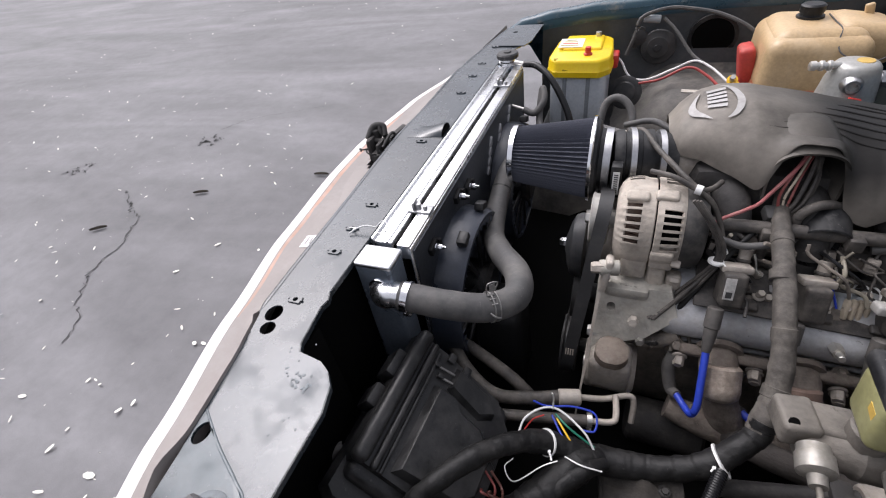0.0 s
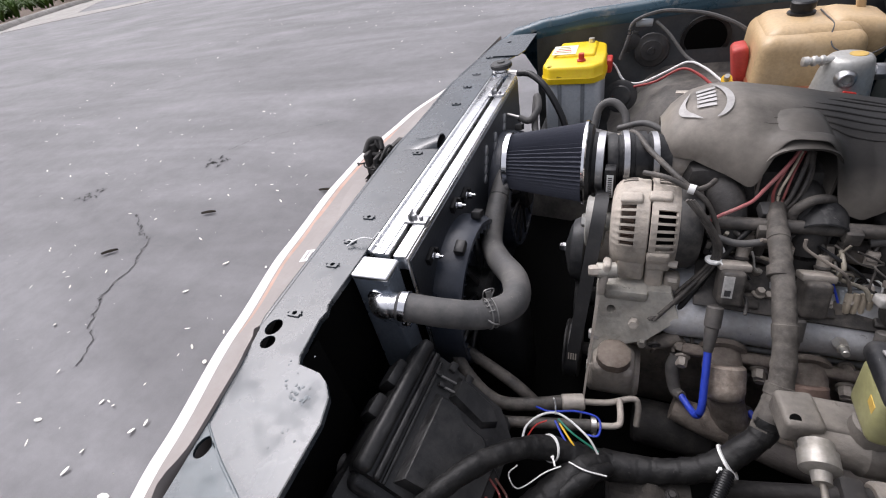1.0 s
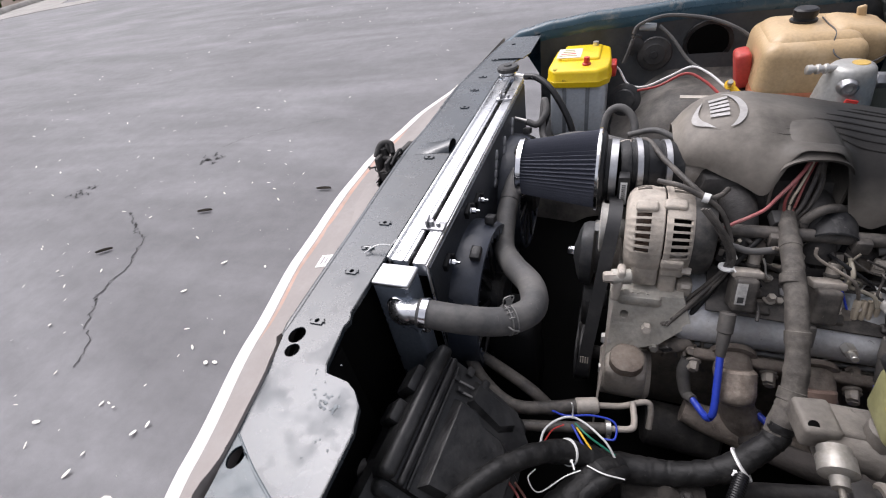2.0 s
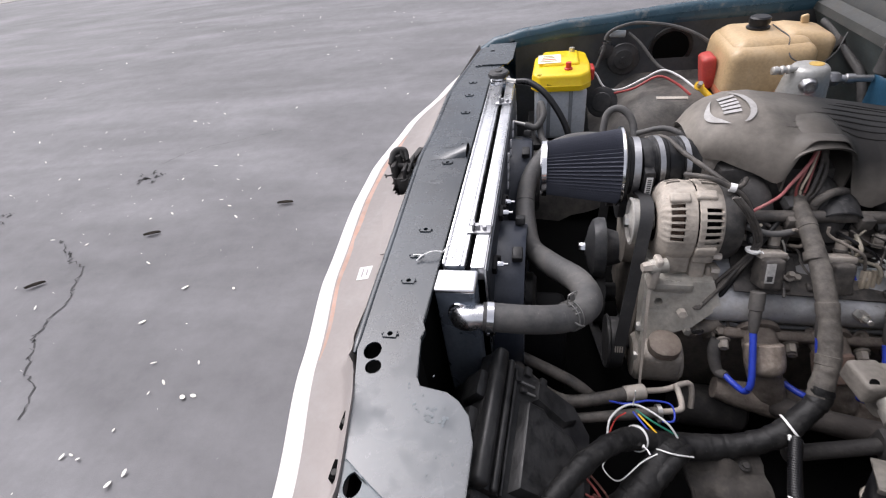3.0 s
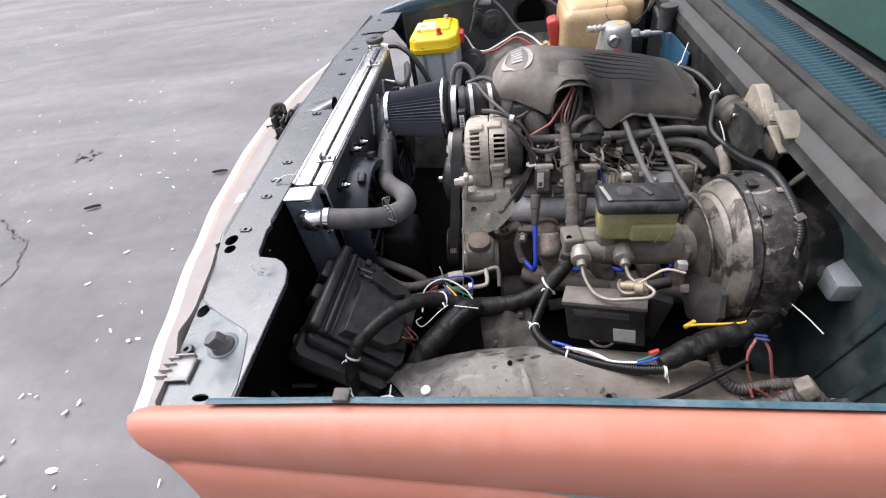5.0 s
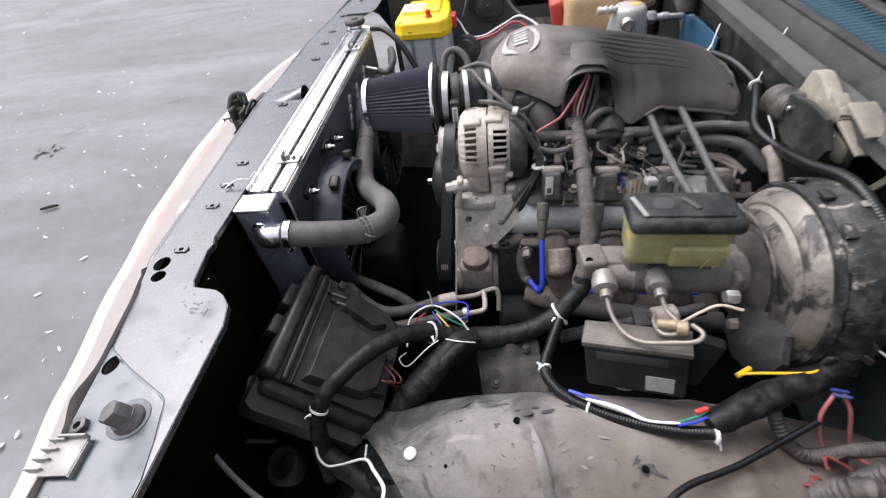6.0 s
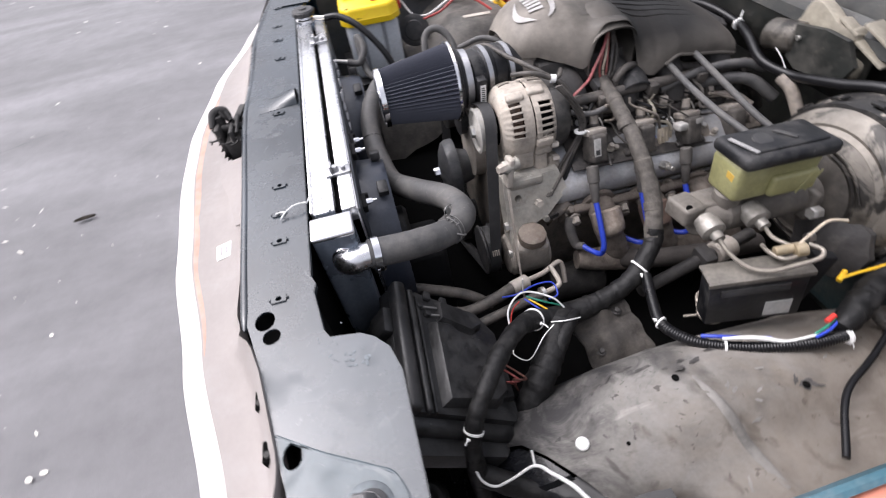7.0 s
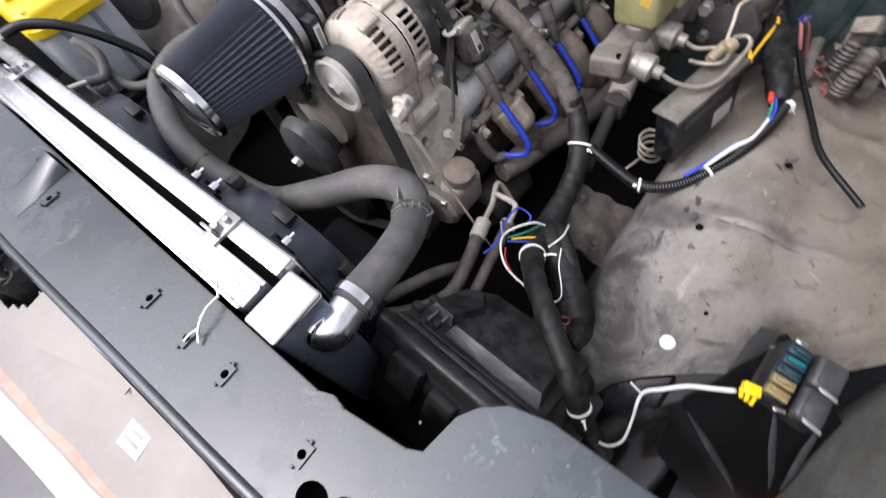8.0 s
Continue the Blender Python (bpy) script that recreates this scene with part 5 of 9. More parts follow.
bm = lathe(F0, F1, [(0.152, 0.0795), (0.153, 0.0825), (0.158, 0.083), (0.160, 0.0805), (0.160, 0.06)], 64)
part("rear_rim", bm, CHROME, filt, "chrome rear ring")
bm = lathe(F0, F1, [(0.158, 0.078), (0.166, 0.074), (0.170, 0.060), (0.190, 0.057)], 48)
part("rubber_base", bm, BLACK, filt)
clamp((0.397, 0.877, 0.836), (0.5, 0.877, 0.836), 0.060, ALUD, filt, 0.014)
duct = thing("intake_duct", (0.44, 0.885, 0.78), "black intake coupler with airflow sensor and clamps", "intake duct")
bm = lathe((0.405, 0.880, 0.836), (0.52, 0.895, 0.834), [(0, 0.052), (0.012, 0.056), (0.018, 0.056), (0.020, 0.052), (0.036, 0.052), (0.040, 0.056), (0.060, 0.054), (0.075, 0.050), (0.11, 0.050)], 48)
part("coupler", bm, BLACK, duct)
bm = box((0.408, 0.806, 0.795), (0.428, 0.830, 0.862), 0.003)
sens = part("airflow_sensor", bm, BLACK, duct)
part("sensor_label", rbox((0.012, 0.0012, 0.048), pose(0.418, 0.8045, 0.828), 0), WHITEP, sens, "white label with print bars")
bm = bmesh.new()
for k in range(9):
    rbox((0.007, 0.0008, 0.002), pose(0.418, 0.8037, 0.810 + 0.0045 * k), 0, bm=bm)
part("print_bar", bm, BLACK, sens)
part("sensor_ring", lathe((0.452, 0.885, 0.836), (0.55, 0.897, 0.834), [(0, 0.050), (0.001, 0.0560), (0.022, 0.0560), (0.023, 0.049)], 48), BLACK, duct, "plain metal ring of the airflow sensor")
clamp((0.438, 0.883, 0.836), (0.55, 0.897, 0.834), 0.0585, ALUD, duct, 0.011)
clamp((0.488, 0.889, 0.835), (0.55, 0.897, 0.834), 0.0545, ALUD, duct, 0.011)
bm = lathe((0.495, 0.892, 0.835), (0.57, 0.90, 0.832), [(0, 0.046), (0.04, 0.047), (0.07, 0.040)], 36)
box((0.51, 0.94, 0.79), (0.56, 0.985, 0.86), 0.008, bm=bm)
part("throttle_body", bm, GRIMECAST, duct, "cast aluminium throttle body")

# ---- battery ----
bat = thing("battery", (0.27, 1.58, 0.58), "car battery with yellow lid and grey case", "battery")
BX0, BX1, BY0, BY1, BZ = 0.172, 0.352, 1.462, 1.705, 0.826
case = box((BX0 + 0.006, BY0 + 0.006, 0.60), (BX1 - 0.006, BY1 - 0.006, BZ - 0.045), 0.022, 4)
part("case", case, mat("pale_grey_case", (0.58, 0.62, 0.66), 0.4, var=0.1, bump=0.05, dust=0.15), bat, "grey plastic case")
# darker grey strips paint groove shade onto the case
for x in (0.225, 0.295):
    part("case_groove", box((x - 0.006, BY0 + 0.003, 0.61), (x + 0.006, BY0 + 0.010, BZ - 0.05), 0.002), mat("groove_shade_grey", (0.25, 0.27, 0.29), 0.5), bat)
LX0, LX1 = BX0 - 0.006, BX1 + 0.004
lid_line = [(LX0, BY0 + 0.03), (LX0 + 0.025, BY0), (LX1 - 0.030, BY0 - 0.006), (LX1, BY0 + 0.028), (LX1 + 0.004, BY0 + 0.10), (LX1 - 0.006, BY1 - 0.02), (LX1 - 0.03, BY1), (LX0 + 0.045, BY1), (LX0 + 0.006, BY1 - 0.045)]
bm = bmesh.new()
mx, my = 0.262, 1.583
rings = []
for z, k in ((BZ - 0.050, 1.0), (BZ - 0.034, 1.0), (BZ - 0.030, 0.975), (BZ - 0.010, 0.965), (BZ - 0.003, 0.94), (BZ, 0.90)):
    rings.append([bm.verts.new((mx + (x - mx) * k, my + (y - my) * k, z)) for x, y in lid_line])
for a, b in zip(rings, rings[1:]):
    for k in range(len(lid_line)):
        bm.faces.new((a[k], a[(k + 1) % len(lid_line)], b[(k + 1) % len(lid_line)], b[k]))
bm.faces.new(rings[-1])
bm.faces.new(rings[0][::-1])
bmesh.ops.bevel(bm, geom=[e for e in bm.edges if abs(e.verts[0].co.z - e.verts[1].co.z) > 0.001], offset=0.008, segments=2, affect="EDGES", profile=0.5)
lid = part("lid", bm, YELLOW, bat, "bright yellow moulded lid")
bm = box((BX0 + 0.03, BY0 + 0.09, BZ - 0.012), (BX1 - 0.03, BY1 - 0.02, BZ + 0.008), 0.012, 4)
part("raised_panel", bm, YELLOW, lid)
part("sticker", rbox((0.075, 0.085, 0.001), pose(0.225, 1.60, BZ + 0.0088), 0), mat("white_print", (0.80, 0.77, 0.66), 0.4, bump=0), lid, "pale sticker with print bars")
for j in range(4):
    part("print_bar", rbox((0.055 - 0.008 * j, 0.007, 0.0008), pose(0.222, 1.575 + 0.017 * j, BZ + 0.0096), 0), mat("print_red" if j == 1 else "print_grey", (0.6, 0.05, 0.03) if j == 1 else (0.35, 0.3, 0.1), 0.5, bump=0), lid)
bm = lathe((0.285, 1.515, BZ - 0.004), (0.285, 1.515, 1), [(0, 0.013), (0.008, 0.013), (0.010, 0.009), (0.026, 0.0085)], 18)
part("terminal", bm, REDP, bat, "red positive terminal cap")
bm = lathe((0.300, 1.668, BZ), (0.300, 1.668, 1), [(0, 0.010), (0.020, 0.009)], 18)
part("terminal", bm, STEEL, bat, "bare lead post")
bm = box((BX1 - 0.004, 1.56, BZ - 0.06), (BX1 + 0.02, 1.62, BZ - 0.02), 0.006)
part("cable_lug", bm, REDP, bat)
# deeper yellow pieces stand in for shade in lid grooves and slot
for k in range(3):
    part("lid_groove", rbox((0.030, 0.004, 0.0012), pose(0.215 + 0.045 * k, 1.700, BZ - 0.012, 90, 0, 0), 0), mat("lid_shadow_yellow", (0.50, 0.34, 0.01), 0.4), lid)
part("carry_slot", rbox((0.090, 0.010, 0.004), pose(0.262, 1.4655, BZ - 0.028, 78, 0, 0), 0.002), mat("slot_shade_yellow", (0.42, 0.29, 0.01), 0.5), lid)
bm = lathe((0.195, 1.482, BZ - 0.004), (0.195, 1.482, 1), [(0, 0.008), (0.005, 0.0075)], 16)
part("vent_plug", bm, mat("dark_yellow", (0.45, 0.35, 0.02), 0.5), bat)
solo("battery_tray", box((0.15, 1.44, 0.575), (0.37, 1.73, 0.60), 0.006), BLACK, "black metal tray under the battery", "tray")

bm = lathe((0.405, 1.565, 0.690), (0.392, 1.500, 0.708), [(0, 0.044), (0.003, 0.050), (0.010, 0.051), (0.013, 0.047), (0.014, 0.034), (0.018, 0.030), (0.020, 0.010)], 36)
solo("low_tone_horn", bm, DUSTY, "second round black horn behind the battery", "horn")

# ---- coolant bottle and dryer on the far side ----
bot = thing("coolant_bottle", (0.85, 1.56, 0.70), "yellowed translucent plastic coolant bottle", "bottle")
bm = rbox((0.236, 0.27, 0.148), pose(0.848, 1.575, 0.795), 0.034, 5, taper=0.95)
rbox((0.226, 0.245, 0.100), pose(0.850, 1.580, 0.832, 0, 1, 0), 0.036, 5, bm, taper=0.90)
rbox((0.150, 0.175, 0.092), pose(0.950, 1.580, 0.838, 0, 9, 0), 0.030, 4, bm, taper=0.9)
rbox((0.020, 0.014, 0.040), pose(0.968, 1.620, 0.885, 0, -14, 0), 0.005, 3, bm)
body = part("bottle_body", bm, AMBER, bot)
bm = lathe((0.838, 1.60, 0.874), (0.838, 1.60, 1), [(0, 0.032), (0.014, 0.032), (0.016, 0.026), (0.022, 0.025), (0.023, 0.029), (0.038, 0.029), (0.042, 0.024)], 28, wave=lambda i: 1 if i % 2 else 0.965)
part("bottle_cap", bm, BLACK, bot, "black screw cap")
bm = rbox((0.236, 0.2715, 0.030), pose(0.848, 1.575, 0.734), 0.008)
part("stained_base", bm, mat("rust_stained_plastic", (0.48, 0.17, 0.09), 0.45, var=0.3, scale=5, dust=0.4, dustc=(0.55, 0.36, 0.2)), bot)
bm = tube([(0.885, 1.62, 0.883), (0.884, 1.56, 0.884), (0.888, 1.50, 0.880), (0.880, 1.466, 0.862), (0.885, 1.440, 0.842), (0.92, 1.432, 0.826), (0.965, 1.45, 0.818), (1.02, 1.50, 0.83), (1.05, 1.54, 0.87)], 0.0017, 6)
part("wire", bm, RUBBER, bot)
bm = rbox((0.040, 0.075, 0.100), pose(0.716, 1.570, 0.775, 0, -12, 0), 0.012, 3)
solo("red_bracket", bm, mat("worn_red_plastic", (0.44, 0.050, 0.040), 0.5, var=0.3, dust=0.25, dustc=(0.35, 0.12, 0.09)), "worn red plastic flap beside the bottle", "flap")
dry = thing("air_conditioning_dryer", (0.895, 1.355, 0.68), "silver aluminium refrigerant dryer canister", "canister")
bm = lathe((0.897, 1.355, 0.70), (0.897, 1.355, 1), [(0, 0.062), (0.060, 0.060), (0.110, 0.053), (0.132, 0.048), (0.143, 0.045), (0.150, 0.039), (0.1525, 0.030), (0.153, 0.008)], 40)
part("canister", bm, mat("dull_aluminium", (0.46, 0.46, 0.44), 0.42, metal=0.6, var=0.25, dust=0.4, dustc=(0.30, 0.29, 0.26)), dry)
part("canister_label", lathe((0.910, 1.355, 0.852), (0.910, 1.355, 1), [(0, 0.018), (0.002, 0.017)], 20), mat("ochre_label", (0.55, 0.36, 0.08), 0.5), dry)
bm = lathe((0.862, 1.345, 0.846), (0.790, 1.335, 0.848), [(0, 0.008), (0.016, 0.008), (0.018, 0.0115), (0.024, 0.0115), (0.026, 0.008), (0.032, 0.008), (0.034, 0.0115), (0.040, 0.0115), (0.042, 0.008), (0.048, 0.0085), (0.050, 0.011), (0.060, 0.0105), (0.062, 0.006)], 20)
part("fitting", bm, STEEL, dry, "ribbed steel fitting")
bm = lathe((0.888, 1.322, 0.812), (0.884, 1.282, 0.815), [(0, 0.024), (0.010, 0.023), (0.018, 0.019), (0.024, 0.0175), (0.027, 0.014), (0.027, 0.009), (0.014, 0.008), (0.014, 0.0)], 24)
part("fitting", bm, ALUD, dry, "open round port")
part("red_tag", rbox((0.026, 0.006, 0.030), pose(0.893, 1.288, 0.778, 8, 12, 0), 0.002), REDP, dry)
bm = lathe((0.935, 1.352, 0.812), (1.045, 1.345, 0.810), [(0, 0.014), (0.022, 0.014), (0.024, 0.010), (0.050, 0.010), (0.052, 0.013), (0.070, 0.0125), (0.072, 0.009), (0.11, 0.009)], 20)
hexagon((0.948, 1.351, 0.812), (0.972, 1.350, 0.811), 0.0185, bm)
part("fitting", bm, ALUD, dry)

# ---- engine ----
VALVE = mat("grey_painted_cover", (0.414, 0.4202, 0.4328), 0.38, metal=0.2, var=0.4, scale=9, bump=0.2, dust=0.42, dustc=(0.3136, 0.2885, 0.2572), flecks=(0.1254, 0.1129, 0.1004))
eng = thing("engine", (0.75, 0.90, 0.30), "grimy aluminium V8 engine with coils and exhaust manifold", "engine")
bm = box((0.44, 0.68, 0.34), (1.02, 1.12, 0.66), 0.03)
part("engine_block", bm, ENGDUST, eng)
for s, n in ((-1, "near"), (1, "far")):
    m = pose(0.76, 0.90 + s * 0.205, 0.640, s * -38, 0, 0)
    head = part("cylinder_head", rbox((0.50, 0.13, 0.09), m @ pose(0, 0, -0.07), 0.01), GRIMECAST, eng)
    vc = part("valve_cover", rbox((0.492, 0.128, 0.076), m @ pose(0, -s * 0.016, 0.002), 0.034, 6), VALVE, eng, "smooth grey valve cover with a rolled rim")
    part("rim", rbox((0.512, 0.144, 0.012), m @ pose(0, -s * 0.016, -0.03), 0.005, 3), GRIMECAST, vc)
    loop = [m @ Vector((0.252 * c, -s * 0.016 + 0.069 * d, -0.020)) for c, d in ((-0.9, -1), (0, -1), (0.9, -1), (1, -0.8), (1, 0.8), (0.9, 1), (0, 1), (-0.9, 1), (-1, 0.8), (-1, -0.8), (-0.9, -1))]
    part("rolled_bead", tube(loop, 0.0048, 10, 8), VALVE, vc)
    for k in range(5):
        p = m @ Vector((-0.21 + 0.105 * k, -s * 0.016 - 0.060 * s * -1, -0.012))
        part("cover_bolt", hexagon(p, p + m.to_3x3() @ Vector((0, 0, 0.016)), 0.0065), STEEL, vc)
# intake manifold under the cover, with runners and fuel rail
bm = box((0.54, 0.82, 0.66), (1.00, 1.02, 0.86), 0.03)
man = part("intake_manifold", bm, DARK, eng)
for i in range(4):
    x = 0.60 + 0.112 * i
    bm = tube([(x, 0.86, 0.82), (x + 0.01, 0.80, 0.805), (x + 0.015, 0.765, 0.755), (x + 0.015, 0.755, 0.70)], 0.028, 16)
    part("runner", bm, DARK, man)
    bm = tube([(x + 0.06, 0.755, 0.775), (x + 0.06, 0.752, 0.725)], 0.010, 12)
    rbox((0.022, 0.02, 0.022), pose(x + 0.06, 0.745, 0.79), 0.003, bm=bm)
    part("injector", bm, ENGBLACK, man)
bm = tube([(0.53, 0.757, 0.795), (0.66, 0.757, 0.795), (0.80, 0.757, 0.793), (1.0, 0.757, 0.79)], 0.011, 14)
part("fuel_rail", bm, ENGBLACK, man)
bm = tube([(0.62, 0.775, 0.742), (0.8, 0.775, 0.742), (0.99, 0.775, 0.74)], 0.016, 14)
part("fuel_rail", bm, ENGBLACK, man)
# front accessory bracket, pulleys and belt
bm = plate([(0.412, 0.70), (0.535, 0.70), (0.552, 0.655), (0.505, 0.612), (0.448, 0.590), (0.425, 0.50), (0.411, 0.50)], [ring_of(0.44, 0.66, 0.008, 12)], -0.705, -0.655)
bmesh.ops.transform(bm, matrix=Matrix(((1, 0, 0, 0), (0, 0, -1, 0), (0, 1, 0, 0), (0, 0, 0, 1))), verts=bm.verts)
for v in bm.verts:
    v.co.y += 0.42 * (v.co.z - 0.66)
rbox((0.06, 0.05, 0.07), pose(0.470, 0.71, 0.640), 0.010, bm=bm)
rbox((0.075, 0.11, 0.025), pose(0.462, 0.715, 0.690), 0.008, bm=bm)
rod((0.411, 0.666, 0.742), (0.445, 0.672, 0.742), 0.014, bm=bm)
bracket = part("accessory_bracket", bm, BRACKETC, eng, "oily grey cast bracket below the alternator")
part("bracket_ear", rbox((0.014, 0.030, 0.066), pose(0.424, 0.668, 0.728, -10, 8, 0), 0.005, 3), CAST, bracket)
for k in range(4):
    part("cast_mark", rbox((0.005, 0.004, 0.0025), pose(0.452 + 0.008 * k, 0.672, 0.7025), 0.001, 1), BRACKETC, bracket)
part("bracket_flange", sheet([[(0.414 - 0.012 * u + dx * (1 - 0.5 * u), 0.655 - 0.135 * u - 0.015 * u * u, 0.700 - 0.215 * u) for dx in (0.0, 0.003, 0.006)] for u in [k / 12 for k in range(13)]], 0.003), GRIMECAST, bracket)
part("flange_bolt", hexagon((0.480, 0.640, 0.650), (0.479, 0.626, 0.656), 0.009), CAST, bracket)
for p in ((0.408, 0.640, 0.600), (0.408, 0.612, 0.54)):
    bm = hexagon((p[0] + 0.015, p[1], p[2]), (p[0] - 0.004, p[1], p[2]), 0.011)
    part("bolt", bm, STEEL, eng)
bm = box((0.425, 0.74, 0.34), (0.45, 1.08, 0.70), 0.02)
part("front_cover", bm, ENGDUST, eng)
# exhaust manifold with four ports
PX = [0.592, 0.712, 0.832, 0.952]
IRON = mat("baked_brown_iron", (0.1207, 0.0989, 0.0828), 0.75, var=0.5, scale=20, bump=0.8, dust=0.45, dustc=(0.23, 0.2012, 0.1702), flecks=(0.3105, 0.2587, 0.207))
mani = part("exhaust_manifold", tube([(0.560, 0.585, 0.490), (0.64, 0.572, 0.478), (0.74, 0.570, 0.462), (0.86, 0.575, 0.446), (0.98, 0.590, 0.43)], [0.022, 0.030, 0.034, 0.036, 0.036], 20, rough=0.12), IRON, eng, "dusty brown cast iron exhaust manifold")
part("port_rail", rbox((0.455, 0.020, 0.034), pose(0.790, 0.640, 0.590, 32, 1.5, 0), 0.007, 3), IRON, mani)
for i, x in enumerate(PX):
    dz = -0.010 * i
    bm = tube([(x + 0.034, 0.650, 0.598 + dz), (x + 0.034, 0.618, 0.592 + dz), (x + 0.040, 0.594, 0.560 + dz), (x + 0.055, 0.578, 0.515 + dz), (x + 0.075, 0.570, 0.480 + dz)], [0.029, 0.030, 0.030, 0.028, 0.026], 20, rough=0.10)
    part("port", bm, IRON, mani)
    part("flange", lathe((x + 0.034, 0.650, 0.600 + dz), (x + 0.034, 0.630, 0.596 + dz), [(0, 0.037), (0.010, 0.038), (0.012, 0.034)], 20), IRON, mani)
    for sx in (-0.026, 0.090):
        bm = hexagon((x + sx, 0.628, 0.585 + dz), (x + sx - 0.002, 0.612, 0.581 + dz), 0.0095)
        rod((x + sx, 0.632, 0.586 + dz), (x + sx, 0.627, 0.585 + dz), 0.013, 14, bm)
        part("bolt", bm, GRIMECAST, mani)
bm = lathe((0.626, 0.612, 0.606), (0.630, 0.566, 0.556), [(0, 0.028), (0.004, 0.0325), (0.040, 0.0325), (0.052, 0.030), (0.060, 0.022), (0.063, 0.010)], 26, wave=lambda i: 1.0 - 0.05 * math.sin(i * 1.7) ** 2)
part("heat_cap", bm, mat("pale_baked_metal", (0.33, 0.28, 0.235), 0.55, metal=0.3, var=0.6, scale=26, bump=0.5, dust=0.45, dustc=(0.15, 0.105, 0.08)), mani, "baked pale heat shield sleeve")
bm = lathe((0.742, 0.612, 0.590), (0.746, 0.570, 0.545), [(0, 0.028), (0.004, 0.032), (0.040, 0.032), (0.052, 0.029), (0.060, 0.010)], 26, wave=lambda i: 1.0 - 0.05 * math.sin(i * 2.3) ** 2)
part("heat_cap", bm, mat("red_brown_scale", (0.13, 0.088, 0.07), 0.8, var=0.5, scale=20, dust=0.4, dustc=(0.12, 0.095, 0.08)), mani)
part("starter_motor", rod((0.50, 0.60, 0.40), (0.64, 0.60, 0.39), 0.045, 24), DARK, eng)
# coil packs on their rail
rail = part("coil_bracket", rbox((0.44, 0.088, 0.006), pose(0.790, 0.706, 0.690, 24, 3.5, 0), 0.0025), GRIMEBLACK, eng, "grimy black coil mounting plate")
for k, (u, v, sx, sy) in enumerate(((-0.135, 0.012, 0.050, 0.040), (-0.155, -0.030, 0.06, 0.016), (-0.06, -0.026, 0.075, 0.018), (0.06, -0.030, 0.07, 0.016), (0.150, 0.01, 0.06, 0.045), (-0.02, 0.022, 0.04, 0.03))):
    part("raised_pad", rbox((sx, sy, 0.010), pose(0.790, 0.706, 0.690, 24, 3.5, 0) @ pose(u, v, 0.005), 0.004, 3), GRIMEBLACK, rail)
for u, v in ((-0.160, 0.020), (-0.130, 0.026), (-0.125, -0.008), (-0.035, -0.012), (0.02, 0.02), (0.085, 0.015), (0.12, -0.02), (0.19, 0.02)):
    m = pose(0.790, 0.706, 0.690, 24, 3.5, 0)
    bm = hexagon(m @ Vector((u, v, 0.006)), m @ Vector((u, v, 0.020)), 0.0065)
    rod(m @ Vector((u, v, 0.005)), m @ Vector((u, v, 0.009)), 0.0105, 14, bm)
    part("bolt", bm, CAST, rail)
BOOT = mat("dusty_grey_boot", (0.085, 0.080, 0.076), 0.6, var=0.3, dust=0.45, dustc=(0.17, 0.155, 0.138))
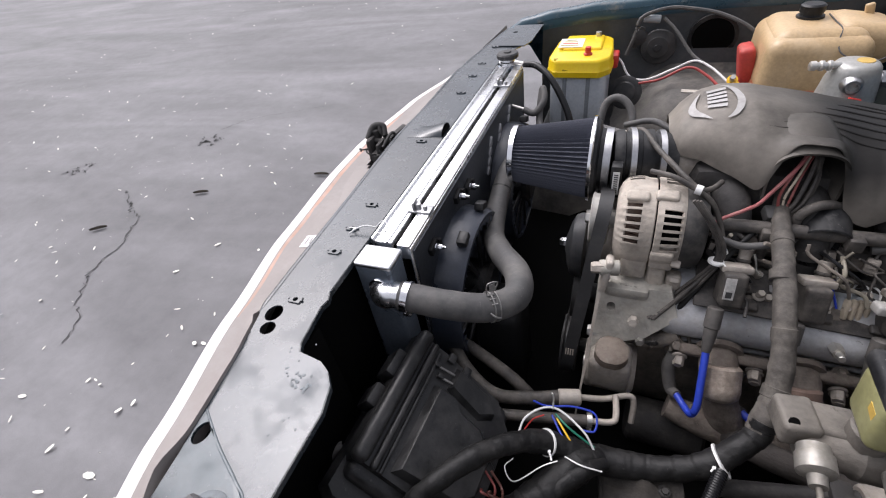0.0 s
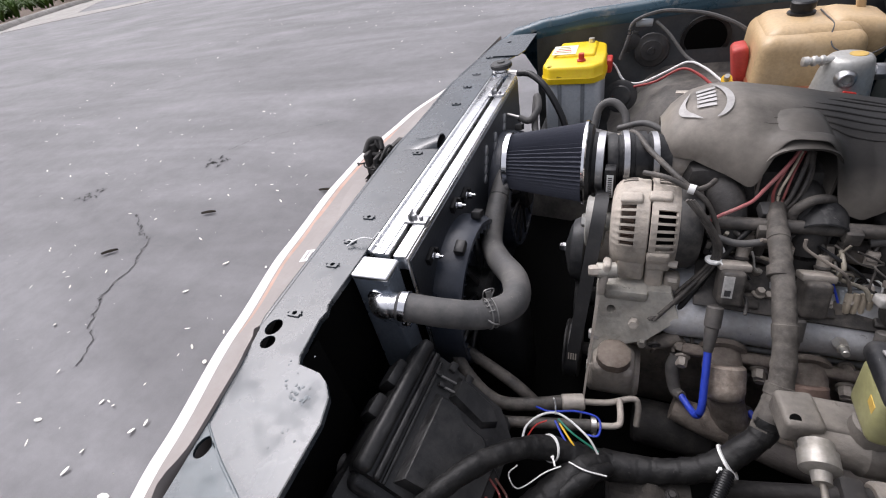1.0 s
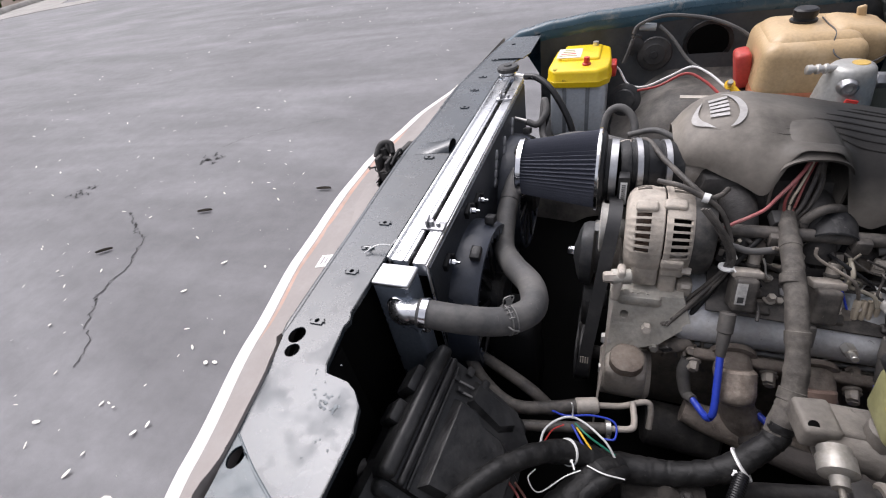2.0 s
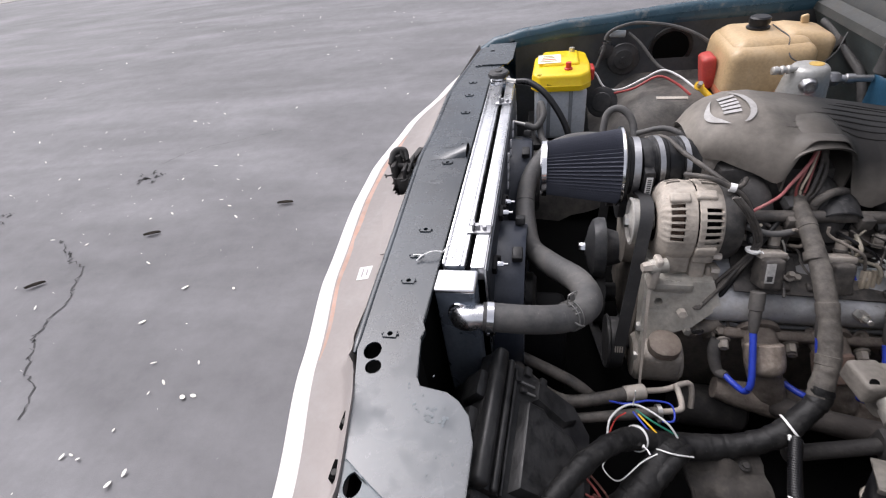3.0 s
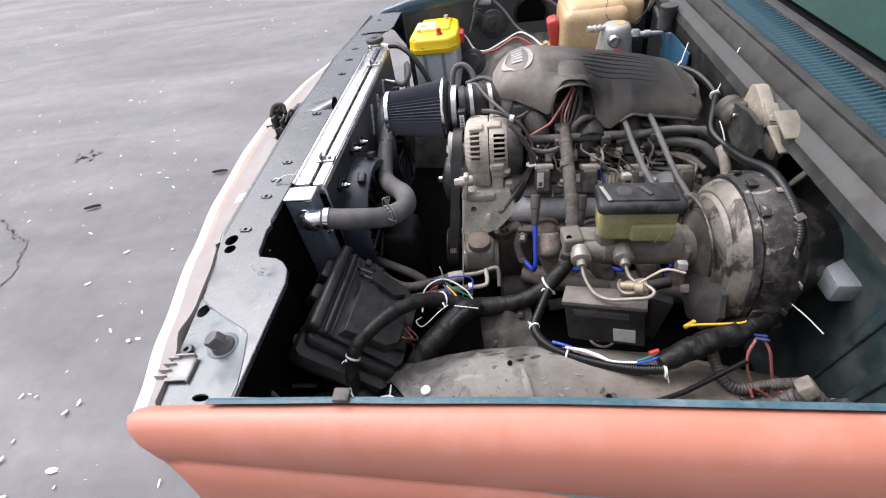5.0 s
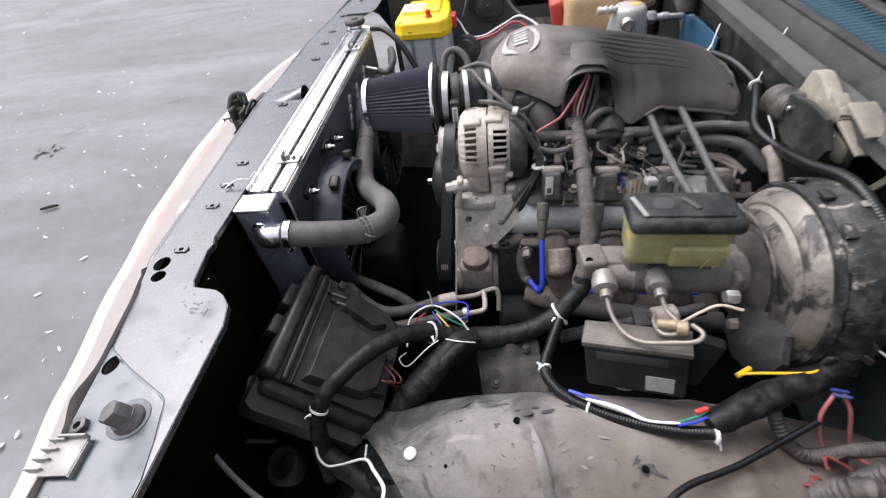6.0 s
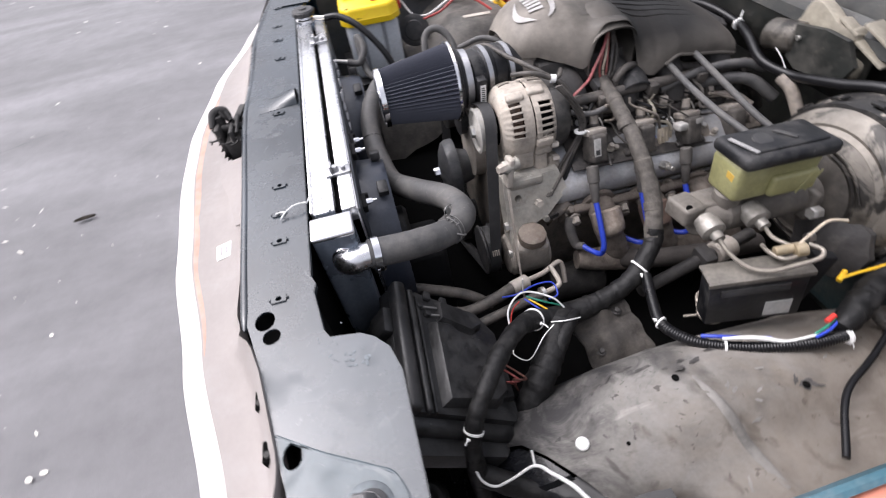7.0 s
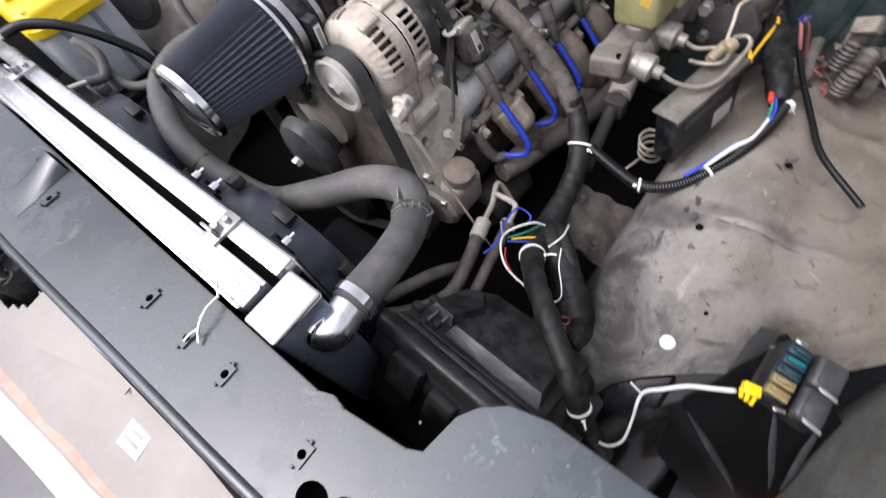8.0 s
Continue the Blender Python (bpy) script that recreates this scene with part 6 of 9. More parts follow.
for i in range(4):
    o = Vector((0.1125 * i, 0.004 * i, -0.011 * i))
    m = Matrix.Translation(o) @ pose(0.616, 0.676, 0.729, -24, 3, 4)
    coil = part("coil_pack", rbox((0.034, 0.046, 0.058), m, 0.006, 3), ENGBLACK, eng, "dusty black ignition coil")
    part("coil_cap", rbox((0.046, 0.030, 0.012), m @ pose(0.004, 0.010, 0.031), 0.003, 2), GRIMECAST, coil)
    part("coil_ear", rbox((0.050, 0.012, 0.010), m @ pose(0.012, 0.026, -0.006), 0.003, 2), ENGBLACK, coil)
    if i == 0:
        part("coil_label", rbox((0.015, 0.0012, 0.036), m @ pose(-0.008, -0.0236, 0.004), 0), mat("dirty_white_label", (0.46, 0.45, 0.43), 0.6, var=0.35, scale=60, dust=0.35, dustc=(0.22, 0.2, 0.175)), coil)
        part("label_bar", rbox((0.009, 0.0008, 0.010), m @ pose(-0.008, -0.0244, -0.006), 0), DUSTY, coil)
    plug = part("coil_plug", rod(m @ Vector((0.018, 0.030, 0.022)), m @ Vector((0.020, 0.032, 0.060)), 0.0095, 16), GRIMECAST, coil, "dusty grey wiring plug")
    part("plug_collar", rod(m @ Vector((0.0185, 0.0305, 0.036)), m @ Vector((0.019, 0.031, 0.042)), 0.0115, 16), ENGBLACK, plug)
    part("lock_tab", tube([m @ Vector((0.032, 0.030, 0.052)), m @ Vector((0.036, 0.027, 0.040)), m @ Vector((0.038, 0.024, 0.026)), m @ Vector((0.042, 0.020, 0.022))], 0.0018, 6, 4), STEEL, plug)
    part("plug_lead", tube([m @ Vector((0.020, 0.032, 0.056)), m @ Vector((0.014, 0.040, 0.074)), m @ Vector((-0.004, 0.052, 0.080)), m @ Vector((-0.030, 0.066, 0.068))], 0.0036, 8, 6), ENGBLACK, plug)
    top, low = Vector((0.598, 0.640, 0.697)) + o, Vector((0.595, 0.603, 0.642)) + o + Vector((0, 0.002 * i, -0.006 * i))
    mid = top.lerp(low, 0.42)
    d = (low - top).normalized()
    wire = thing("spark_plug_wire", tuple(low + Vector((0, 0, -0.10))), "bright blue spark plug wire with a grey boot", "wire", group="spark plug wires")
    part("boot", lathe(top - d * 0.012, low, [(0, 0.010), (0.002, 0.0125), (0.034, 0.0125), (0.036, 0.0105), (0.050, 0.0100), (0.076, 0.0075), (0.078, 0.006)], 16), BOOT, wire)
    bend = Vector((0.594, 0.538, 0.556)) + o + Vector((0, 0.004 * i, -0.002 * i))
    tip = Vector((0.569, 0.584, 0.535)) + o + Vector((-0.008 * i, -0.004 * i, 0))
    part("cable", tube([low - d * 0.004, low.lerp(bend, 0.45) + Vector((0, -0.004, 0.002)), low.lerp(bend, 0.85) + Vector((0, -0.004, 0)), bend + Vector((-0.004, 0.004, -0.010)), bend.lerp(tip, 0.45) + Vector((0, 0, -0.010)), tip], 0.0060, 12), BLUEP, wire)
    e = (tip - bend).normalized()
    part("plug_boot", tube([tip - e * 0.004, tip + e * 0.018, tip + Vector((-0.016, 0.036, 0.026)), tip + Vector((-0.010, 0.050, 0.048))], [0.0085, 0.0105, 0.012, 0.0125], 14), BOOT, wire)
bm = lathe((0.665, 0.735, 0.705), (0.665, 0.72, 0.73), [(0, 0.008), (0.010, 0.008), (0.012, 0.005), (0.02, 0.005)], 12)
part("stud", bm, STEEL, eng)
# multi-pin connectors on the rail
conn = thing("wiring_connector", (0.790, 0.70, 0.66), "pale grey multi-pin wiring connector", "connector")
m = pose(0.790, 0.712, 0.690, -25, 10, 15)
part("shell", rbox((0.046, 0.030, 0.040), m, 0.004), GREY, conn)
for k in range(4):
    part("pin_block", rbox((0.008, 0.034, 0.034), m @ pose(-0.015 + 0.0105 * k, -0.006, 0), 0.003), CREAM, conn)
for k, (c, dx) in enumerate(((WHITEP, 0.012), (BLUEP, -0.02), (WHITEP, 0.02), (mat("pale_blue_wire", (0.25, 0.4, 0.55), 0.4), -0.03))):
    part("wire", tube([m @ Vector((-0.01 + 0.008 * k, 0.01, 0.018)), m @ Vector((dx, 0.012, 0.036)), m @ Vector((dx * 1.8, -0.008, 0.030)), m @ Vector((dx * 1.5, -0.02, 0.0))], 0.0017, 6), c, conn)
bm = hexagon((0.775, 0.650, 0.655), (0.772, 0.628, 0.665), 0.010)
rod((0.772, 0.628, 0.665), (0.770, 0.612, 0.672), 0.005, bm=bm)
part("bolt", bm, STEEL, eng)

# ---- power steering pump ----
ps = thing("power_steering_pump", (0.45, 0.62, 0.50), "grimy power steering pump with a brown cap", "pump")
part("pump_body", rod((0.405, 0.636, 0.510), (0.50, 0.636, 0.510), 0.05, 28), GRIMECAST, ps)
part("reservoir", rbox((0.075, 0.07, 0.08), pose(0.452, 0.610, 0.545), 0.015, 3), GRIMECAST, ps)
bm = lathe((0.452, 0.602, 0.575), (0.452, 0.597, 0.62), [(0, 0.026), (0.010, 0.026), (0.012, 0.031), (0.030, 0.030), (0.034, 0.024)], 20, wave=lambda i: 1 if i % 5 else 0.95)
part("cap", bm, mat("brown_cap", (0.16, 0.125, 0.10), 0.7, var=0.3, dust=0.4), ps, "round brown filler cap")
part("shaft", rod((0.36, 0.672, 0.510), (0.42, 0.672, 0.510), 0.014, 16), DARK, ps)
bm = lathe((0.354, 0.672, 0.510), (0.392, 0.672, 0.510), [(0, 0.030), (0.002, 0.057), (0.006, 0.060), (0.010, 0.054), (0.028, 0.054), (0.031, 0.060), (0.034, 0.057), (0.036, 0.02)], 44)
part("pulley", bm, DUSTY, ps, "dull dark steel pulley")
# other pulleys and the belt
PUL = [(0.763, 0.778, 0.046, "pulley"), (0.672, 0.510, 0.055, ""), (0.905, 0.43, 0.085, "crank_pulley"), (1.06, 0.66, 0.045, "idler_pulley"), (0.93, 0.715, 0.042, "idler_pulley")]
for y, z, r, n in PUL[2:]:
    d = 0.113 * (0.80 - z) - 0.016
    bm = lathe((0.374 - d, y, z), (0.404 - d, y, z), [(0, r * 0.4), (0.002, r * 0.85), (0.004, r), (0.026, r), (0.028, r * 0.85), (0.030, r * 0.3), (0.060, r * 0.3)], 36)
    part(n, bm, DUSTY, eng)
bm = lathe((0.322, 0.923, 0.572), (0.40, 0.923, 0.572), [(0, 0.018), (0.004, 0.030), (0.010, 0.055), (0.018, 0.072), (0.030, 0.078), (0.045, 0.078), (0.05, 0.05), (0.085, 0.04)], 40)
wp = part("water_pump_pulley", bm, mat("dusty_pressed_steel", (0.065, 0.067, 0.072), 0.4, var=0.35, scale=10, dust=0.45, dustc=(0.17, 0.168, 0.165)), eng, "smooth dusty black pressed steel pulley")
part("bolt", hexagon((0.330, 0.923, 0.572), (0.306, 0.923, 0.572), 0.012), CHROME, wp)
bm = lathe((0.40, 0.90, 0.64), (0.52, 0.90, 0.64), [(0, 0.07), (0.05, 0.075), (0.12, 0.06)], 28)
part("water_pump", bm, GRIMECAST, eng)
bm = tube([(0.43, 0.86, 0.72), (0.42, 0.93, 0.77), (0.42, 1.03, 0.805)], 0.024, 18)
part("water_neck", bm, GRIMECAST, eng)


def hull(circles, n=48):
    pts = sorted((y + r * math.cos(2 * math.pi * i / n), z + r * math.sin(2 * math.pi * i / n)) for y, z, r in circles for i in range(n))
    def half(seq):
        out = []
        for p in seq:
            while len(out) > 1 and (out[-1][0] - out[-2][0]) * (p[1] - out[-2][1]) - (out[-1][1] - out[-2][1]) * (p[0] - out[-2][0]) <= 0:
                out.pop()
            out.append(p)
        return out[:-1]
    return half(pts) + half(pts[::-1])


outer = hull([(y, z, r + 0.005) for y, z, r, _ in PUL[:4]])
bm = bmesh.new()
cy, cz = sum(p[0] for p in outer) / len(outer), sum(p[1] for p in outer) / len(outer)
loops = []
for x, k in ((0.377, 0.004), (0.377, 0.0), (0.401, 0.0), (0.401, 0.004)):
    loops.append([bm.verts.new((x + 0.016 - 0.113 * (0.80 - z), y - (y - cy) * k / max(0.05, math.hypot(y - cy, z - cz)), z - (z - cz) * k / max(0.05, math.hypot(y - cy, z - cz)))) for y, z in outer])
for a, b in zip(loops, loops[1:] + loops[:1]):
    for i in range(len(a)):
        bm.faces.new((a[i], a[(i + 1) % len(a)], b[(i + 1) % len(a)], b[i]))
belt = thing("drive_belt", (0.389, 0.80, 0.42), "black ribbed serpentine drive belt", "belt")
part("belt_band", bm, BELT, belt)
bm = bmesh.new()
for k in range(4):
    rbox((0.0025, 0.0012, 0.014), pose(0.369 + 0.0045 * k, 0.6245, 0.545, -19, 0, 0) @ pose(0, -0.0055, 0), 0, bm=bm)
part("print_bar", bm, CAST, belt)

# ---- alternator ----
AX, AY, AZ = 0.424, 0.763, 0.778
alt = thing("alternator", (0.49, AY, 0.69), "dusty cast aluminium alternator with slotted housings", "alternator")
A0, A1 = (AX, AY, AZ), (0.56, AY, AZ)
ALT = mat("dusty_alternator_casting", (0.3933, 0.354, 0.3055), 0.62, metal=0.15, var=0.4, scale=22, bump=0.7, dust=0.5, dustc=(0.4992, 0.4341, 0.3631), flecks=(0.2269, 0.1921, 0.1588))


def slotted(profile, d0, d1, groups, raised, shift=0):
    """A turned housing with cooling slots cut through it; groups: first steps of the slot rows, six slots each."""
    n = 120
    t = bmesh.new()
    in_row = {}
    for g in groups:
        for k in range(18):
            in_row[(g + k) % n] = k % 3
    rings = []
    for d, r in profile:
        ring = []
        for i in range(n):
            near = in_row.get(i), in_row.get((i - 1) % n)
            k = raised if d0 - 0.012 < d < d1 + 0.004 and (near[0] == 2 or near[1] == 2) else 0.0
            a = 2 * math.pi * (i + shift) / n
            ring.append(t.verts.new((AX + d, AY + (r + k) * math.cos(a), AZ + (r + k) * math.sin(a))))
        rings.append(ring)
    for (a, b), ((p, _), (q, _)) in zip(zip(rings, rings[1:]), zip(profile, profile[1:])):
        for i in range(n):
            if p >= d0 - 1e-6 and q <= d1 + 1e-6 and in_row.get(i) in (0, 1):
                continue
            t.faces.new((a[i], a[(i + 1) % n], b[(i + 1) % n], b[i]))
    bmesh.ops.recalc_face_normals(t, faces=t.faces)
    bmesh.ops.solidify(t, geom=t.faces[:], thickness=0.004)
    return t


front_shell = [(0.002, 0.040), (0.003, 0.056), (0.007, 0.066), (0.013, 0.073), (0.018, 0.0765), (0.024, 0.0785), (0.032, 0.080), (0.042, 0.0802), (0.052, 0.0802), (0.062, 0.080), (0.0635, 0.078)]
rear_shell = [(0.0655, 0.078), (0.067, 0.0805), (0.076, 0.0805), (0.086, 0.080), (0.098, 0.0785), (0.105, 0.076), (0.109, 0.073)]
body = part("front_housing", slotted(front_shell, 0.018, 0.042, (40, 70, 100, 10), 0.0022), ALT, alt, sharp=45)
part("rear_housing", slotted(rear_shell, 0.076, 0.105, (42, 72, 102, 12), 0.0016), ALT, alt, sharp=45)
# black drum puts painted shade behind the cooling slots
part("winding_drum", rod((AX + 0.004, AY, AZ), (AX + 0.107, AY, AZ), 0.0685, 40), HOLE_SHADE, alt)
for i in range(40, 59):
    a = 2 * math.pi * (i + 0.5) / 120
    p = Vector((AX + 0.030, AY + 0.0715 * math.cos(a), AZ + 0.0715 * math.sin(a)))
    part("winding", tube([p + Vector((-0.012, 0, 0)), p + Vector((0, 0.0015 * (i % 3), 0.0015)), p + Vector((0.011, 0, 0))], 0.0024, 6, 3), mat("dusty_copper", (0.10, 0.060, 0.040), 0.5, metal=0.3, var=0.4, dust=0.4), alt)
part("rear_cap", lathe(A0, A1, [(0.104, 0.060), (0.108, 0.072), (0.116, 0.0735), (0.134, 0.0725), (0.143, 0.066), (0.147, 0.050), (0.148, 0.02)], 44), mat("dusty_black_cap", (0.030, 0.029, 0.028), 0.5, var=0.4, scale=14, dust=0.42, dustc=(0.13, 0.118, 0.105)), alt, "dusty black end cap")
for a, d in ((18, 0.078), (96, 0.082), (22, 0.034)):
    m = Matrix.Translation((AX, AY, AZ)) @ pose(0, 0, 0, a, 0, 0)
    part("ear", rbox((0.036, 0.020, 0.012), m @ pose(d, 0, 0.080), 0.005, 3), ALT, alt)
# feet below the housings
part("mounting_foot", rbox((0.044, 0.040, 0.074), pose(0.4655, 0.709, 0.744, -10, 0, 0), 0.006, 3), ALT, alt)
part("mounting_foot", rbox((0.038, 0.036, 0.052), pose(0.5085, 0.708, 0.757, -10, 0, 0), 0.006, 3), ALT, alt)
part("mounting_lug", rbox((0.030, 0.034, 0.056), pose(0.505, 0.708, 0.716, -14, 0, 0), 0.006, 3), ALT, alt)
part("mounting_lug", rbox((0.026, 0.030, 0.030), pose(0.535, 0.705, 0.700, -14, 0, 0), 0.006, 3), ALT, alt)
for x, y, z in ((0.528, 0.690, 0.752), (0.532, 0.688, 0.718)):
    part("bolt", hexagon((x - 0.004, y, z), (x + 0.010, y - 0.002, z), 0.007), CAST, alt)
bm = lathe((0.382, AY, AZ), (0.434, AY, AZ), [(0, 0.016), (0.003, 0.020), (0.006, 0.036), (0.001, 0.043), (0.003, 0.048), (0.008, 0.045), (0.028, 0.045), (0.031, 0.049), (0.034, 0.045), (0.036, 0.018), (0.054, 0.016)], 40)
pul = part("pulley", bm, mat("worn_pulley_steel", (0.56, 0.54, 0.50), 0.42, metal=0.35, var=0.25, dust=0.3, dustc=(0.36, 0.33, 0.29)), alt, "worn bright steel pulley")
part("nut", hexagon((0.386, AY, AZ), (0.374, AY, AZ), 0.013), STEEL, pul)
part("bolt", hexagon((0.418, 0.664, 0.745), (0.398, 0.660, 0.745), 0.0105), GRIMECAST, alt)

# ---- engine cover ----
cov = thing("engine_cover", (0.75, 0.94, 0.80), "dusty grey plastic engine cover with a pale badge", "engine cover")
TOPZ = [(0.498, 0.885), (0.515, 0.912), (0.545, 0.938), (0.575, 0.949), (0.62, 0.950), (0.72, 0.931), (0.81, 0.910), (0.90, 0.888), (0.965, 0.866), (1.02, 0.825)]
NY = [(0.498, 0.918), (0.506, 0.876), (0.516, 0.858), (0.55, 0.842), (0.60, 0.816), (0.642, 0.790), (0.66, 0.788), (0.735, 0.786), (0.775, 0.770), (0.80, 0.766), (0.83, 0.764), (0.89, 0.764), (0.945, 0.768), (0.985, 0.780), (1.008, 0.82), (1.025, 0.90)]
NZ = [(0.498, 0.885), (0.508, 0.862), (0.55, 0.865), (0.60, 0.852), (0.642, 0.836), (0.70, 0.825), (0.755, 0.812), (0.785, 0.805), (0.805, 0.824), (0.828, 0.843), (0.885, 0.832), (0.94, 0.822), (0.985, 0.806), (1.025, 0.808)]
FY = [(0.500, 1.02), (0.53, 1.05), (0.58, 1.06), (0.9, 1.06), (0.98, 1.04), (1.02, 0.98)]


def cover_point(x, s):
    """A place on the cover: s from -1 (near edge) over 0 (crown) to 1 (far edge)."""
    zt, crown = lin(x, TOPZ), 0.935
    a = abs(s) * math.pi / 2
    ye, ze = (lin(x, NY), lin(x, NZ)) if s < 0 else (lin(x, FY), 0.845)
    y = crown + (ye - crown) * math.sin(a) ** 0.92
    z = ze + (zt - ze) * math.cos(a) ** 0.75
    if s < 0:
        lift = math.exp(-abs((x - 0.696) / 0.046) ** 5) * min(1.0, max(0.0, -s - 0.16) / 0.45)
        z += (0.928 - 0.06 * (x - 0.66) - z) * lift ** 0.8 * 0.98
        y += 0.012 * lift
    return Vector((x, y, z + 0.0015 * noise.noise(Vector((x, y, 0)) * 18)))


xs = [0.498 + 0.527 * (i / 130) for i in range(131)]
rows = [[cover_point(x, -1 + 2 * j / 48) for j in range(49)] for x in xs]
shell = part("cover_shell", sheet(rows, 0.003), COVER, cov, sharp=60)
# raised hood over the opening where the wires come out
rows = []
for i in range(11):
    u = i / 10
    row = []
    for j in range(29):
        a = math.pi * (1.10 - 1.20 * j / 28)
        c, sn = math.cos(a), math.sin(a)
        wide, top, foot = 0.0515 - 0.006 * u, 0.914 + 0.023 * math.sin(u * math.pi / 2), 0.858 + 0.03 * u
        z = foot + (top - foot) * max(0.0, sn) ** 0.62
        if sn < 0.05:
            z = foot - (0.05 - sn) * (0.10 if c < 0 else 0.16)
        row.append((0.6955 - 0.006 * u + wide * math.copysign(abs(c) ** 0.8, c), 0.797 + 0.085 * u - 0.006 * (1 - u) * max(0.0, sn), z))
    rows.append(row)
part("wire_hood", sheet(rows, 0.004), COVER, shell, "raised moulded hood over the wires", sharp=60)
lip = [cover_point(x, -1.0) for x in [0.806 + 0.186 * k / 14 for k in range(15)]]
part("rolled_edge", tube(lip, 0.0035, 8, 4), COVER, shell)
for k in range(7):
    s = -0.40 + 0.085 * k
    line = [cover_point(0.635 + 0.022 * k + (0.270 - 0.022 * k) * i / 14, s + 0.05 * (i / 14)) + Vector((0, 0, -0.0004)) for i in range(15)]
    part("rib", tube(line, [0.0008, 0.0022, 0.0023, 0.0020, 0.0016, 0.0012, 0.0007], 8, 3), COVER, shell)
# badge: two crescents and plain blocks


def crescent(cx, s0, r, a0, a1, w):
    t = bmesh.new()
    last = None
    for i in range(17):
        f = i / 16
        a = radians(a0 + (a1 - a0) * f)
        th = w * math.sin(math.pi * f) ** 0.8 + 0.0006
        pair = []
        for rr in (r - th, r):
            x, s = cx + rr * math.cos(a), s0 + rr * 7.5 * math.sin(a)
            pair.append(t.verts.new(cover_point(x, s) + Vector((-0.001, -0.0008, 0.0032))))
        if last:
            t.faces.new((*last, pair[1], pair[0]))
        last = pair
    return t


BADGE = mat("pale_grey_print", (0.36, 0.35, 0.34), 0.5, var=0.2, dust=0.35, dustc=(0.25, 0.235, 0.215))
badge = part("badge", crescent(0.564, -0.16, 0.040, 125, 262, 0.010), BADGE, cov, "pale crescent badge")
part("badge", crescent(0.564, -0.16, 0.040, -68, 80, 0.011), BADGE, cov)
for k in range(5):
    t = bmesh.new()
    s = 0.05 - 0.075 * k
    q = [cover_point(0.564 + dx, s + ds) + Vector((-0.001, -0.0008, 0.0030)) for dx, ds in ((-0.014, -0.024), (0.014, -0.024), (0.014, 0.024), (-0.014, 0.024))]
    t.faces.new([t.verts.new(p) for p in q])
    part("badge_block", t, BADGE, cov)

# ---- brakes ----
mc = thing("brake_master_cylinder", (0.78, 0.42, 0.70), "brake master cylinder with yellow-green reservoir and black lid", "brake cylinder")
bm = lathe((0.665, 0.425, 0.728), (0.93, 0.425, 0.722), [(0, 0.020), (0.004, 0.026), (0.05, 0.027), (0.055, 0.031), (0.20, 0.031), (0.205, 0.036), (0.24, 0.036), (0.265, 0.03)], 28)
for x in (0.725, 0.825):
    rod((x, 0.43, 0.745), (x, 0.43, 0.775), 0.022, bm=bm)
CYL = mat("stained_cast_cylinder", (0.13, 0.118, 0.103), 0.55, metal=0.25, var=0.45, scale=18, bump=0.5, dust=0.5, dustc=(0.18, 0.162, 0.140), flecks=(0.06, 0.053, 0.045))
part("cylinder", bm, CYL, mc)
part("flat_casting", rbox((0.235, 0.046, 0.026), pose(0.775, 0.444, 0.742, -4, 1, 0), 0.006, 3), CYL, mc)
part("front_lug", rbox((0.040, 0.052, 0.034), pose(0.660, 0.440, 0.745, -4, 0, 6), 0.006, 3), CYL, mc)
part("lug_hole", rod((0.652, 0.424, 0.7625), (0.652, 0.423, 0.764), 0.006, 14), HOLE_SHADE, mc)
part("rear_flange", rbox((0.014, 0.088, 0.060), pose(0.872, 0.430, 0.722), 0.010, 3), CYL, mc)
for y in (0.372, 0.492):
    part("flange_nut", hexagon((0.866, y, 0.728), (0.848, y, 0.730), 0.011), STEEL, mc)
bm = rbox((0.134, 0.068, 0.068), pose(0.772, 0.432, 0.806, -6, 0, -3), 0.010, 3, taper=1.05)
res = part("reservoir", bm, OLIVE, mc, "yellow-green translucent reservoir")
bm = rbox((0.078, 0.016, 0.038), pose(0.796, 0.393, 0.800, -6, 0, -3), 0.007, 3)
part("reservoir_bulge", bm, OLIVE, res)
for x in (0.735, 0.752):
    part("moulded_line", rbox((0.002, 0.002, 0.04), pose(x + 0.075, 0.3842, 0.80, -6, 25, -3), 0.0008), OLIVE, res)
part("caution_sticker", rbox((0.016, 0.0012, 0.024), pose(0.7030, 0.421, 0.812, -6, 0, 87), 0.0003, 1), mat("gold_sticker", (0.55, 0.36, 0.07), 0.4, var=0.2), res, "small gold sticker")
bm = rbox((0.154, 0.088, 0.024), pose(0.773, 0.430, 0.852, -6, 0, -3), 0.012, 4)
lidb = part("lid", bm, BLACK, mc, "dusty black rubbery lid")
part("lid_panel", rbox((0.122, 0.058, 0.006), pose(0.773, 0.431, 0.8645, -6, 0, -3), 0.003, 3), BLACK, lidb)
part("lid_disc", lathe((0.745, 0.432, 0.8665), (0.745, 0.427, 0.92), [(0, 0.015), (0.003, 0.014)], 22), DUSTY, lidb)
part("lid_bar", rbox((0.008, 0.034, 0.003), pose(0.783, 0.432, 0.8685, -6, 0, 25), 0.001), DUSTY, lidb)
part("lid_bar", rbox((0.007, 0.052, 0.003), pose(0.712, 0.430, 0.8670, -6, 0, 10), 0.001), mat("lid_print", (0.24, 0.235, 0.23), 0.6), lidb)
